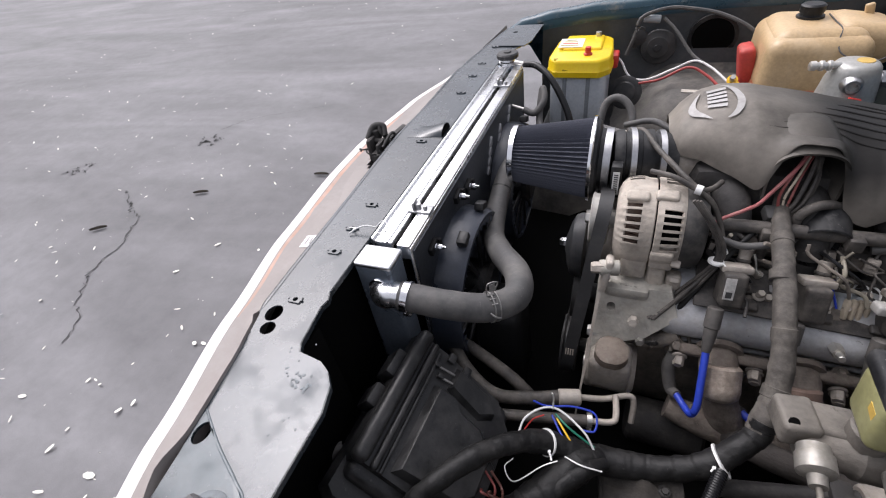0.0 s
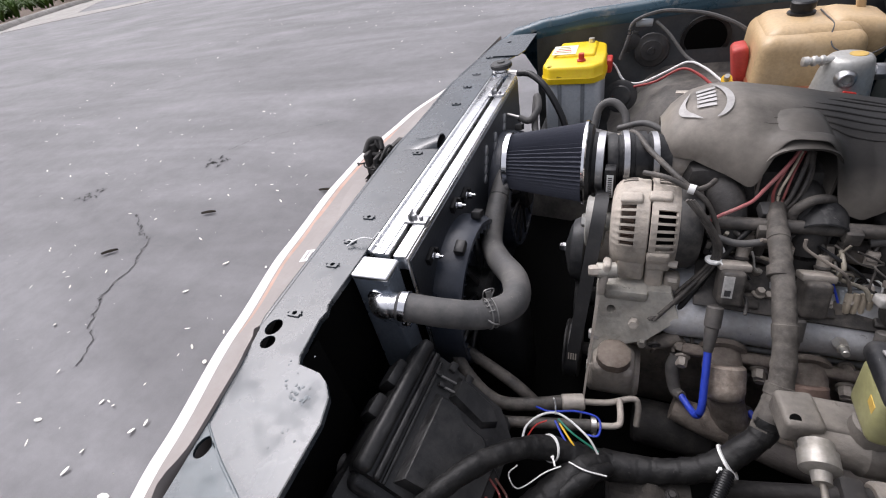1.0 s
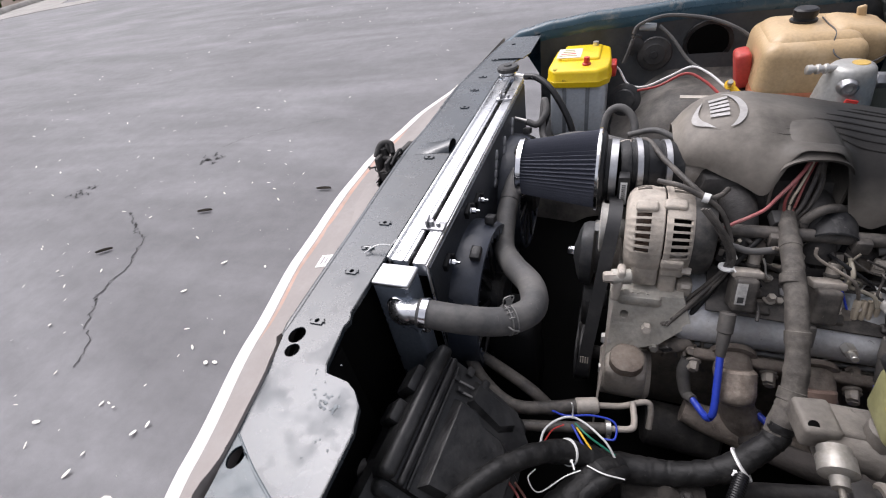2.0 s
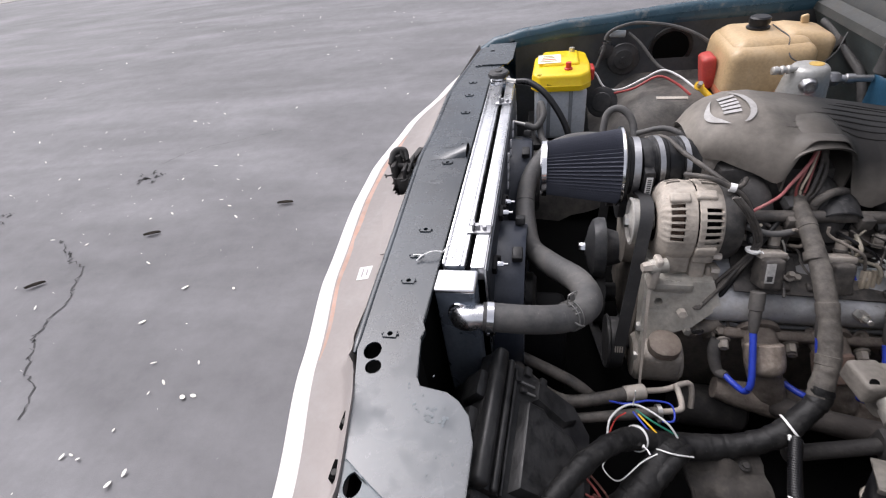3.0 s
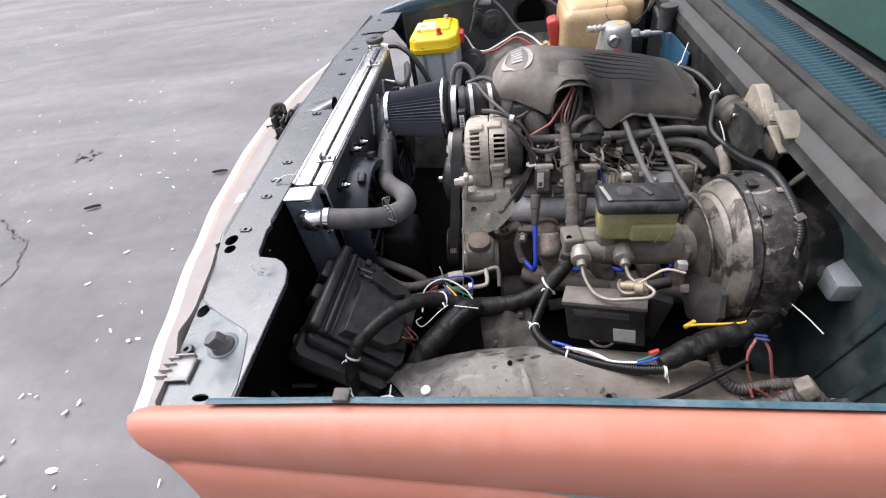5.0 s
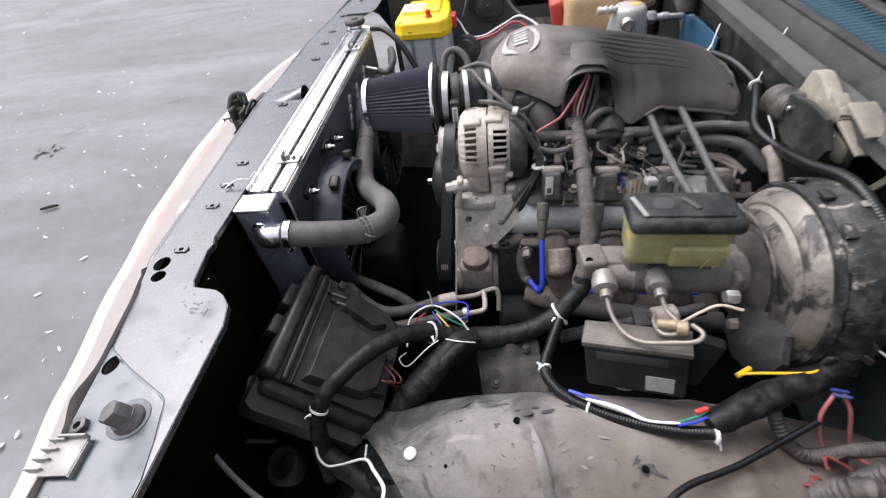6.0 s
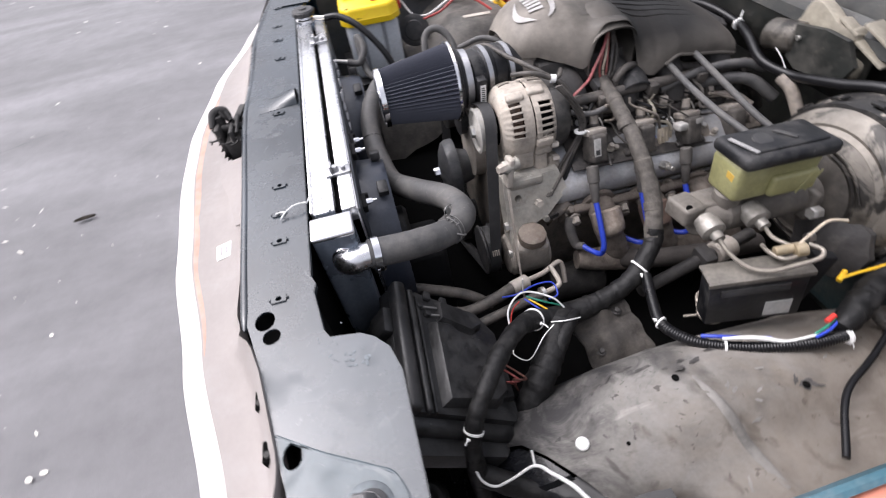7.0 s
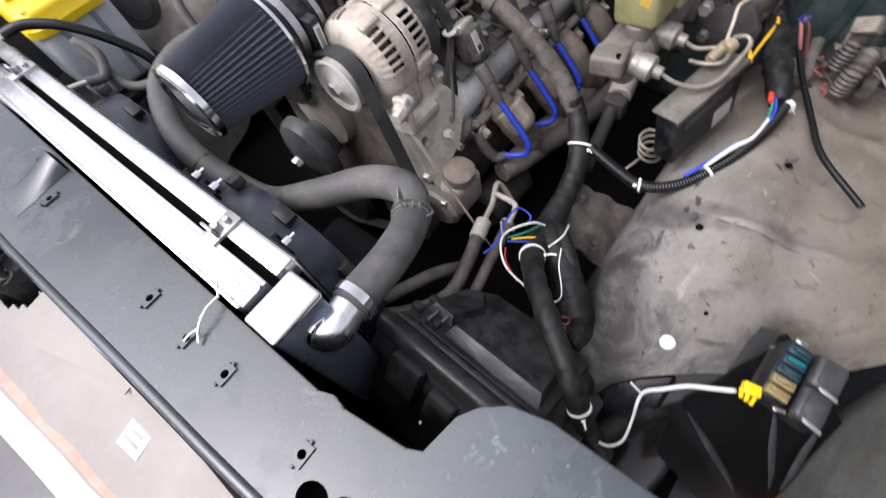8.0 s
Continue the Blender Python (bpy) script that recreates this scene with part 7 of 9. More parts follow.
for x in (0.673, 0.754):
    bm = lathe((x, 0.408, 0.745), (x - 0.002, 0.366, 0.742), [(0, 0.017), (0.010, 0.017), (0.011, 0.0195), (0.030, 0.0195), (0.032, 0.016), (0.034, 0.010), (0.046, 0.009)], 26)
    part("line_fitting", bm, mat("dull_fitting_steel", (0.28, 0.265, 0.24), 0.42, metal=0.5, var=0.4, scale=24, dust=0.42, dustc=(0.18, 0.16, 0.13)), mc, "bright steel line fitting")
lines = thing("brake_lines", (0.74, 0.32, 0.70), "bent bare steel brake lines", "brake line")
bm = tube([(0.671, 0.366, 0.742), (0.676, 0.340, 0.730), (0.690, 0.310, 0.723), (0.712, 0.292, 0.727), (0.745, 0.284, 0.737), (0.775, 0.280, 0.746), (0.786, 0.290, 0.750), (0.776, 0.306, 0.750)], 0.0035, 10)
part("brake_pipe", bm, PIPE, lines)
bm = tube([(0.752, 0.366, 0.742), (0.757, 0.345, 0.732), (0.768, 0.315, 0.735), (0.762, 0.300, 0.737), (0.740, 0.302, 0.733), (0.735, 0.325, 0.727), (0.742, 0.345, 0.72)], 0.0035, 10)
part("brake_pipe", bm, PIPE, lines)
bm = rod((0.735, 0.318, 0.735), (0.770, 0.310, 0.742), 0.008, 14)
rod((0.757, 0.306, 0.742), (0.772, 0.302, 0.745), 0.011, 12, bm)
part("pipe_union", bm, mat("brass", (0.36, 0.29, 0.18), 0.45, metal=0.5, var=0.3, dust=0.5), lines)
bm = tube([(0.76, 0.31, 0.745), (0.785, 0.315, 0.765), (0.81, 0.32, 0.775), (0.84, 0.315, 0.770)], 0.0022, 8)
part("stray_wire", bm, CREAM, lines)

boost = thing("brake_booster", (1.00, 0.432, 0.57), "large dusty round brake booster on the firewall", "brake booster")
B0, B1 = (0.889, 0.432, 0.714), (1.13, 0.432, 0.714)
BOOST = flaked(mat("dusty_zinc", (0.11, 0.0997, 0.086), 0.34, metal=0.4, var=0.8, scale=7, bump=0.3, dust=0.42, dustc=(0.18, 0.16, 0.134), flecks=(0.03, 0.0266, 0.023)), (0.018, 0.0165, 0.015), 14.0, 0.54, 0.60)
BAND = flaked(mat("worn_zinc_band", (0.20, 0.183, 0.158), 0.40, metal=0.35, var=0.7, scale=7, bump=0.25, dust=0.42, dustc=(0.20, 0.178, 0.15), flecks=(0.06, 0.052, 0.043)), (0.016, 0.015, 0.014), 11.0, 0.52, 0.58)
CHIPPED = flaked(mat("chipped_black_paint", (0.016, 0.0155, 0.015), 0.38, var=0.5, scale=12, bump=0.3, dust=0.36, dustc=(0.16, 0.145, 0.125), flecks=(0.24, 0.215, 0.18)), (0.26, 0.235, 0.20), 26.0, 0.60, 0.64)
part("front_shell", lathe(B0, B1, [(0.013, 0.080), (0.016, 0.082), (0.014, 0.088), (0.018, 0.094), (0.028, 0.106)], 56), BOOST, boost)
part("outer_shell", lathe(B0, B1, [(0.027, 0.1055), (0.030, 0.109), (0.034, 0.112), (0.033, 0.117), (0.044, 0.133), (0.056, 0.139)], 56), BAND, boost, "worn pale zinc shell band")
part("hub_face", lathe(B0, B1, [(0, 0.045), (0.004, 0.060), (0.012, 0.074), (0.0155, 0.0815)], 56), mat("grimy_black_hub", (0.07, 0.063, 0.055), 0.55, metal=0.2, var=0.5, scale=12, bump=0.3, dust=0.4, dustc=(0.15, 0.132, 0.11)), boost)
part("crimped_rim", lathe(B0, B1, [(0.054, 0.136), (0.056, 0.145), (0.066, 0.147), (0.070, 0.144), (0.071, 0.136)], 56, wave=lambda i: 1.0 if i % 4 else 0.985), CHIPPED, boost)
part("rear_shell", lathe(B0, B1, [(0.070, 0.142), (0.10, 0.152), (0.125, 0.150), (0.14, 0.138), (0.16, 0.11), (0.241, 0.07)], 56), CHIPPED, boost, "chipped black rear shell")
for k in range(14):
    a = radians(8 + 360 * k / 14)
    part("crimp_tab", rbox((0.016, 0.022, 0.005), Matrix.Translation((0.966, 0.432 + 0.150 * math.cos(a), 0.714 + 0.150 * math.sin(a))) @ pose(0, 0, 0, math.degrees(a) - 90, 0, 0), 0.0015), CHIPPED, boost)
bm = lathe((0.909, 0.51, 0.774), (0.879, 0.515, 0.784), [(0, 0.016), (0.012, 0.016), (0.014, 0.010), (0.04, 0.009)], 16)
part("check_valve", bm, ENGBLACK, boost)
part("pressed_bead", tube([(0.899, 0.525, 0.779), (0.894, 0.48, 0.805), (0.894, 0.432, 0.812), (0.896, 0.38, 0.794), (0.900, 0.345, 0.754)], [0.001, 0.003, 0.003, 0.003, 0.001], 8), BOOST, boost)
bm = lathe((0.910, 0.350, 0.662), (0.872, 0.345, 0.668), [(0, 0.064), (0.010, 0.062), (0.016, 0.050), (0.020, 0.044), (0.026, 0.030), (0.030, 0.018)], 28, wave=lambda i: 1.0 + 0.05 * math.sin(i * 1.9))
part("rubber_boot", bm, DARK, boost, "grimy black rubber boot on the shell")
for k in range(9):
    a = radians(95 + 22 * k)
    part("shell_scar", rbox((0.014 + 0.006 * (k % 3), 0.012, 0.003), Matrix.Translation((1.002 + 0.012 * (k % 2), 0.432 + 0.1525 * math.cos(a), 0.714 + 0.1525 * math.sin(a))) @ pose(0, 0, 0, math.degrees(a) - 90, 0, 30 * k), 0.001, 1), BAND, boost)
part("stud", hexagon((0.894, 0.365, 0.669), (0.869, 0.365, 0.669), 0.010), STEEL, boost)

# ---- black control module with a sticker ----
mod = thing("control_module", (0.715, 0.32, 0.61), "black plastic control module with a pale square sticker", "control module")
MM = pose(0.714, 0.304, 0.664, -6, -9, -15)
part("module_case", rbox((0.146, 0.040, 0.104), MM @ pose(0, 0, -0.006), 0.006), BLACK, mod)
bm = rbox((0.152, 0.044, 0.005), MM @ pose(0, 0.002, 0.048), 0.002)
rbox((0.152, 0.005, 0.010), MM @ pose(0, -0.021, 0.045), 0.002, bm=bm)
part("metal_tray", bm, mat("stained_steel", (0.12, 0.11, 0.095), 0.6, metal=0.3, var=0.45, scale=18, dust=0.35, dustc=(0.20, 0.18, 0.155)), mod)
part("raised_strip", rbox((0.100, 0.004, 0.016), MM @ pose(-0.005, -0.0205, 0.022), 0.001), DUSTY, mod)
part("sticker", rbox((0.040, 0.0012, 0.034), MM @ pose(0.036, -0.0206, -0.030), 0.0003, 1), mat("grey_sticker", (0.42, 0.42, 0.40), 0.6, var=0.1), mod)
part("mounting_arm", rbox((0.036, 0.02, 0.10), MM @ pose(0.086, 0.01, 0.002, 0, 18, 0), 0.004), MATTBLACK, mod)
coil = [(0.701 + 0.022 * math.cos(a) + 0.0016 * a, 0.352 + 0.020 * math.sin(a), 0.585 - 0.0042 * a) for a in [k * math.pi / 4 for k in range(25)]]
bm = tube([(0.735, 0.335, 0.66), (0.738, 0.345, 0.62)] + coil + [(0.70, 0.38, 0.48)], 0.0030, 8, 4)
solo("coiled_pipe", bm, PIPE, "small coiled steel pipe beside the module", "pipe")

# ---- black air box, tilted ----
BOXBLACK = mat("scuffed_black_plastic", (0.01144, 0.0117, 0.01232), 0.36, var=0.5, scale=11, bump=0.3, dust=0.5, dustc=(0.0528, 0.05192, 0.05192), spec=0.5, flecks=(0.088, 0.08624, 0.08448))
CLIPGREY = mat("dusty_clip_steel", (0.20, 0.195, 0.19), 0.45, metal=0.3, var=0.3, dust=0.3, dustc=(0.20, 0.19, 0.175))
fb = thing("air_box", (0.21, 0.34, 0.42), "dusty black plastic air box with a ridged lid", "air box")
FM = Matrix.Translation((0.212, 0.345, 0.622)) @ pose(0, 0, 0, 0, 40, -4)
part("box_body", rbox((0.215, 0.240, 0.14), FM @ pose(0, 0, -0.075), 0.014, 3), BOXBLACK, fb)


def tilted(bm):
    bm.transform(FM)
    return bm


def pressing(outline, w0, w1, inset):
    """A raised pressing: an outline at w0 drawn in by inset at w1."""
    c = sum((Vector((*p, 0)) for p in outline), Vector()) / len(outline)
    t = bmesh.new()
    rings = []
    for w, d in ((w0, 0.0), (w1 - 0.003, inset * 0.7), (w1, inset)):
        rings.append([t.verts.new((p[0] - d * (1 if p[0] > c.x else -1), p[1] - d * (1 if p[1] > c.y else -1), w)) for p in outline])
    for a, b in zip(rings, rings[1:]):
        for k in range(len(outline)):
            t.faces.new((a[k], a[(k + 1) % len(outline)], b[(k + 1) % len(outline)], b[k]))
    t.faces.new(rings[-1])
    t.faces.new(rings[0][::-1])
    bmesh.ops.recalc_face_normals(t, faces=t.faces)
    return tilted(t)


lid2 = part("box_lid", pressing([(-0.118, -0.088), (-0.110, -0.100), (0.098, -0.100), (0.108, -0.085), (0.108, 0.078), (0.070, 0.116), (-0.060, 0.130), (-0.118, 0.130)], -0.030, 0.008, 0.003), BOXBLACK, fb)
part("lid_shelf", pressing([(-0.118, -0.142), (-0.105, -0.150), (0.090, -0.146), (0.100, -0.135), (0.100, -0.070), (-0.118, -0.070)], -0.060, -0.024, 0.004), BOXBLACK, fb)
part("lid_ridge", rbox((0.026, 0.236, 0.030), FM @ pose(-0.104, 0.018, 0.008, 0, 0, 0.6), 0.010, 4), BOXBLACK, lid2)
part("lid_ridge", rbox((0.012, 0.226, 0.018), FM @ pose(-0.079, 0.014, 0.008, 0, 0, 1.0), 0.005, 3), BOXBLACK, lid2)
part("lid_ridge", rbox((0.006, 0.216, 0.013), FM @ pose(-0.066, 0.010, 0.007, 0, 0, 1.0), 0.0025, 2), BOXBLACK, lid2)
part("raised_panel", pressing([(-0.052, -0.088), (0.060, -0.080), (0.086, -0.060), (0.088, 0.020), (0.055, 0.048), (-0.004, 0.052), (-0.022, 0.068), (-0.052, 0.066)], 0.006, 0.026, 0.009), BOXBLACK, lid2)
part("corner_step", pressing([(-0.030, 0.070), (0.045, 0.058), (0.070, 0.075), (0.050, 0.108), (-0.030, 0.116)], 0.006, 0.020, 0.007), BOXBLACK, lid2)
part("side_step", pressing([(0.062, -0.070), (0.104, -0.062), (0.104, 0.010), (0.062, 0.030)], 0.006, 0.018, 0.006), BOXBLACK, lid2)
for u, v in ((-0.045, 0.122), (-0.010, 0.118)):
    part("latch_tab", rbox((0.014, 0.018, 0.010), FM @ pose(u, v, 0.012), 0.003), BOXBLACK, lid2)
for u, v, w, a in ((-0.044, 0.096, 0.014, 8), (-0.030, 0.082, 0.014, 8), (-0.030, -0.083, -0.020, 2), (-0.030, -0.105, -0.021, 2)):
    part("spring_clip", rbox((0.032, 0.004, 0.004), FM @ pose(u, v, w, 0, 0, a), 0.0012), CLIPGREY, lid2, "pale wire spring clip")
    part("clip_loop", rbox((0.012, 0.009, 0.010), FM @ pose(u - 0.020, v, w - 0.002, 0, 0, a), 0.002), BOXBLACK, lid2)
part("side_bracket", rbox((0.02, 0.05, 0.05), FM @ pose(-0.125, 0.06, -0.02), 0.006), BOXBLACK, fb)
part("side_bracket", rbox((0.02, 0.04, 0.05), FM @ pose(-0.125, 0.0, -0.03), 0.006), BOXBLACK, fb)
part("box_leg", box((0.15, 0.25, 0.30), (0.26, 0.43, 0.50), 0.01), HOLE_SHADE, fb)

# tapered black washer tank beyond the air box
bm = rbox((0.12, 0.13, 0.26), pose(0.215, 0.69, 0.46), 0.02, 3, taper=0.9)
solo("black_duct", bm, MATTBLACK, "matt black plastic duct below the radiator hose", "duct")

# ---- power steering hoses ----
psl = thing("steering_hoses", (0.36, 0.49, 0.53), "dusty rubber power steering hoses with steel ends", "hose")
part("hose_body", tube([(0.10, 0.62, 0.62), (0.145, 0.565, 0.585), (0.20, 0.515, 0.56), (0.26, 0.485, 0.552), (0.33, 0.495, 0.555), (0.375, 0.508, 0.558)], 0.0125, 14, rough=0.05), ENGBLACK, psl)
part("hose_body", tube([(0.12, 0.60, 0.56), (0.20, 0.57, 0.55), (0.28, 0.535, 0.54), (0.33, 0.52, 0.50)], 0.012, 14), ENGBLACK, psl)
part("hose_body", tube([(0.24, 0.445, 0.545), (0.30, 0.455, 0.548), (0.37, 0.468, 0.55), (0.43, 0.48, 0.55)], 0.010, 14), ENGBLACK, psl)
part("crimp", rod((0.372, 0.507, 0.558), (0.41, 0.518, 0.556), 0.0145, 16), CAST, psl)
part("steel_pipe", tube([(0.41, 0.518, 0.556), (0.45, 0.528, 0.553), (0.490, 0.546, 0.552), (0.500, 0.540, 0.540), (0.500, 0.52, 0.51)], 0.0055, 10), GRIMECAST, psl)
part("steel_pipe", tube([(0.43, 0.48, 0.55), (0.465, 0.488, 0.55), (0.472, 0.50, 0.553), (0.468, 0.535, 0.56)], 0.0055, 10), GRIMECAST, psl)
clamp((0.43, 0.482, 0.55), (0.47, 0.488, 0.55), 0.0115, STEEL, psl, 0.009)

# ---- wiring harness ----
har = thing("wiring_harness", (0.45, 0.40, 0.45), "thick black taped wiring harness across the bay", "wiring harness")
TAPEDUST = mat("dusty_cloth_tape", (0.0682, 0.0616, 0.055), 0.65, var=0.35, scale=22, bump=0.9, fine=70, dust=0.5, dustc=(0.176, 0.1595, 0.1397), spec=0.3)
part("taped_loom", tube([(0.690, 0.86, 0.845), (0.678, 0.800, 0.815), (0.674, 0.72, 0.795), (0.676, 0.63, 0.755), (0.678, 0.545, 0.685), (0.660, 0.487, 0.627)], [0.010, 0.012, 0.0145, 0.015, 0.016, 0.0175], 18, 26, rough=0.08, wrap=0.09), TAPEDUST, har, "dust-covered upper run of the harness")
part("taped_loom", tube([(0.664, 0.497, 0.640), (0.656, 0.48, 0.620), (0.600, 0.440, 0.580), (0.53, 0.425, 0.555), (0.46, 0.418, 0.550), (0.41, 0.410, 0.560)], [0.0165, 0.0180, 0.0185, 0.0195, 0.023, 0.026], 18, 26, rough=0.12, wrap=0.09), TAPE, har)
for p, q, r in (((0.6745, 0.735, 0.798), (0.674, 0.72, 0.795), 0.0145), ((0.672, 0.675, 0.778), (0.671, 0.655, 0.768), 0.0150), ((0.678, 0.60, 0.733), (0.679, 0.58, 0.714), 0.0155), ((0.676, 0.535, 0.675), (0.672, 0.52, 0.66), 0.0165)):
    part("tape_band", lathe(p, q, [(0, r), (0.0008, r + 0.0014), (0.016, r + 0.0012), (0.017, r)], 18), TAPEDUST, har)
part("taped_loom", tube([(0.42, 0.405, 0.57), (0.375, 0.395, 0.605), (0.33, 0.365, 0.640), (0.285, 0.320, 0.662), (0.245, 0.272, 0.665), (0.215, 0.235, 0.650), (0.202, 0.212, 0.615), (0.200, 0.190, 0.56), (0.205, 0.170, 0.50)], [0.022, 0.019, 0.0165, 0.016, 0.015, 0.014, 0.013, 0.016, 0.018], 18, 22, rough=0.12, wrap=0.08), TAPE, har)
part("taped_loom", tube([(0.450, 0.412, 0.560), (0.425, 0.390, 0.575), (0.395, 0.352, 0.578), (0.362, 0.315, 0.566), (0.330, 0.283, 0.545), (0.300, 0.255, 0.50), (0.28, 0.24, 0.44)], [0.022, 0.025, 0.026, 0.026, 0.025, 0.024, 0.022], 18, 22, rough=0.16, wrap=0.08), TAPE, har)
part("taped_loom", tube([(0.46, 0.40, 0.575), (0.43, 0.372, 0.592), (0.40, 0.340, 0.588), (0.375, 0.312, 0.57)], [0.010, 0.013, 0.013, 0.010], 14, 18, rough=0.14, wrap=0.08), TAPE, har)
part("taped_loom", tube([(0.205, 0.185, 0.55), (0.25, 0.16, 0.54), (0.30, 0.135, 0.53), (0.34, 0.11, 0.50)], 0.018, 14, rough=0.15), TAPE, har)


def ziptie(p, q, r, tail=None, material=WHITEP):
    d = (Vector(q) - Vector(p)).normalized()
    a = Vector(p)
    t = lathe(a - d * 0.002, a + d * 0.002, [(0, r), (0.0004, r + 0.0012), (0.0036, r + 0.0012), (0.004, r)], 20)
    m = axis_matrix(p, q)
    h = m @ Vector((0, -r - 0.001, 0))
    if tail:
        e = Vector(p) + (Vector(tail) - Vector(p)).normalized() * (r + 0.001)
        rbox((0.005, 0.005, 0.005), Matrix.Translation(e), 0.001, bm=t)
        tube([e, e.lerp(Vector(tail), 0.5) + Vector((0, 0, 0.003)), tail], 0.0014, 6, 6, t, flat=0.6)
    return part("zip_tie", t, material, har, "white nylon zip tie")


ziptie((0.208, 0.223, 0.636), (0.218, 0.238, 0.654), 0.0145, (0.190, 0.205, 0.640))
ziptie((0.372, 0.394, 0.607), (0.34, 0.372, 0.632), 0.020, (0.385, 0.360, 0.625))
ziptie((0.618, 0.446, 0.592), (0.60, 0.44, 0.58), 0.0235, (0.600, 0.418, 0.606))
# loose coloured wires in the middle of the harness
K = Vector((0.372, 0.428, 0.600))
loops = ((WHITEP, [(-0.045, -0.055, -0.01), (-0.04, -0.01, 0.018), (0.0, 0.02, 0.02), (0.05, 0.0, 0.008), (0.075, -0.02, -0.02)], 0.0032),
         (BLUEP, [(-0.035, 0.035, 0.0), (-0.01, 0.025, 0.012), (0.03, 0.035, 0.012), (0.065, 0.035, 0.005), (0.068, 0.012, -0.005), (0.05, 0.01, -0.01)], 0.003),
         (BLUEP, [(0.0, 0.012, 0.010), (0.02, -0.015, 0.005), (0.045, -0.04, -0.008)], 0.003),
         (GREENP, [(0.005, 0.015, 0.012), (0.03, -0.002, 0.008), (0.07, -0.012, -0.012)], 0.003),
         (WIREY, [(0.008, 0.010, 0.008), (0.03, -0.015, 0.004), (0.055, -0.04, -0.010)], 0.003),
         (REDP, [(-0.045, -0.035, -0.005), (-0.03, -0.005, 0.008), (-0.012, 0.008, 0.012)], 0.0022),
         (WHITEP, [(0.0, 0.02, 0.016), (0.0, 0.022, 0.045), (-0.002, 0.02, 0.062)], 0.0022),
         (WHITEP, [(-0.048, -0.062, -0.02), (-0.055, -0.085, -0.005), (-0.035, -0.105, 0.004), (0.0, -0.080, 0.022), (0.022, -0.070, 0.034)], 0.0017),
         (WHITEP, [(0.03, -0.045, 0.0), (0.055, -0.055, 0.008), (0.085, -0.05, -0.004)], 0.0022))
for c, pts, r in loops:
    part("loose_wire", tube([K + Vector(p) for p in pts], r * 0.58, 8), c, har)
for c, off in ((DULLRED, 0.0), (mat("brown_wire", (0.12, 0.05, 0.04), 0.5), 0.012)):
    part("loose_wire", tube([(0.285 + off, 0.335, 0.585), (0.305 + off, 0.320, 0.570), (0.31 + off, 0.300, 0.585), (0.295 + off, 0.295, 0.600), (0.29 + off, 0.31, 0.57), (0.31, 0.315 - off, 0.54)], 0.002, 6), c, har)

cond = thing("corrugated_conduit", (0.70, 0.23, 0.60), "shiny black corrugated wire conduit with white ties", "conduit")
har_keep = har
part("conduit_tube", tube([(0.615, 0.425, 0.598), (0.592, 0.365, 0.600), (0.579, 0.320, 0.604), (0.594, 0.280, 0.610), (0.629, 0.249, 0.617), (0.690, 0.218, 0.630), (0.755, 0.200, 0.640), (0.805, 0.196, 0.646)], 0.0098, 16, 10, rib=0.0008, pitch=0.0042), CONDUIT, cond)
har = cond
ziptie((0.579, 0.320, 0.604), (0.585, 0.30, 0.607), 0.0105, (0.566, 0.327, 0.612))
ziptie((0.640, 0.243, 0.620), (0.66, 0.233, 0.624), 0.0115, (0.632, 0.235, 0.598))
ziptie((0.800, 0.196, 0.646), (0.82, 0.197, 0.647), 0.013, (0.806, 0.178, 0.632))
part("loose_wire", tube([(0.612, 0.268, 0.626), (0.632, 0.256, 0.633), (0.660, 0.244, 0.634), (0.70, 0.226, 0.640)], 0.0032, 8), BLUEP, cond)
part("loose_wire", tube([(0.635, 0.250, 0.634), (0.665, 0.236, 0.644), (0.690, 0.226, 0.643), (0.715, 0.212, 0.646), (0.76, 0.206, 0.652)], [0.0022, 0.0034, 0.0040, 0.0022, 0.0022], 8), WHITEP, cond)
part("loose_wire", tube([(0.755, 0.208, 0.653), (0.775, 0.212, 0.660), (0.79, 0.218, 0.666)], 0.0022, 8), GREENP, cond)
part("loose_wire", tube([(0.752, 0.203, 0.653), (0.775, 0.206, 0.658), (0.795, 0.214, 0.662)], 0.0022, 8), BLUEP, cond)
part("wire_cap", rod((0.776, 0.217, 0.664), (0.793, 0.222, 0.667), 0.0042, 12), REDP, cond, "red wire cap")
har = har_keep
rl = thing("rear_harness", (0.95, 0.30, 0.60), "black taped harness running up to the firewall", "wiring harness")
part("taped_loom", tube([(0.795, 0.205, 0.652), (0.84, 0.225, 0.660), (0.90, 0.252, 0.662), (0.95, 0.270, 0.664), (0.99, 0.288, 0.676), (1.005, 0.300, 0.70)], [0.015, 0.021, 0.0215, 0.020, 0.020, 0.016], 20, 22, rough=0.2, wrap=0.08), TAPE, rl)
part("conduit_tube", tube([(0.997, 0.294, 0.685), (1.0, 0.303, 0.720), (1.0, 0.316, 0.790), (1.015, 0.355, 0.836), (1.007, 0.455, 0.868), (1.0, 0.545, 0.842), (1.002, 0.60, 0.824), (1.008, 0.653, 0.808), (0.998, 0.72, 0.812), (1.025, 0.80, 0.825), (1.050, 0.870, 0.825), (1.035, 0.96, 0.835), (0.99, 1.02, 0.84)], 0.0092, 14, 10, rib=0.0005, pitch=0.005), CONDUIT, rl)
har = rl
ziptie((1.010, 0.653, 0.803), (1.0, 0.70, 0.81), 0.011, (1.0, 0.70, 0.845))
ziptie((1.046, 0.860, 0.825), (1.05, 0.88, 0.825), 0.011, (1.088, 0.90, 0.922))
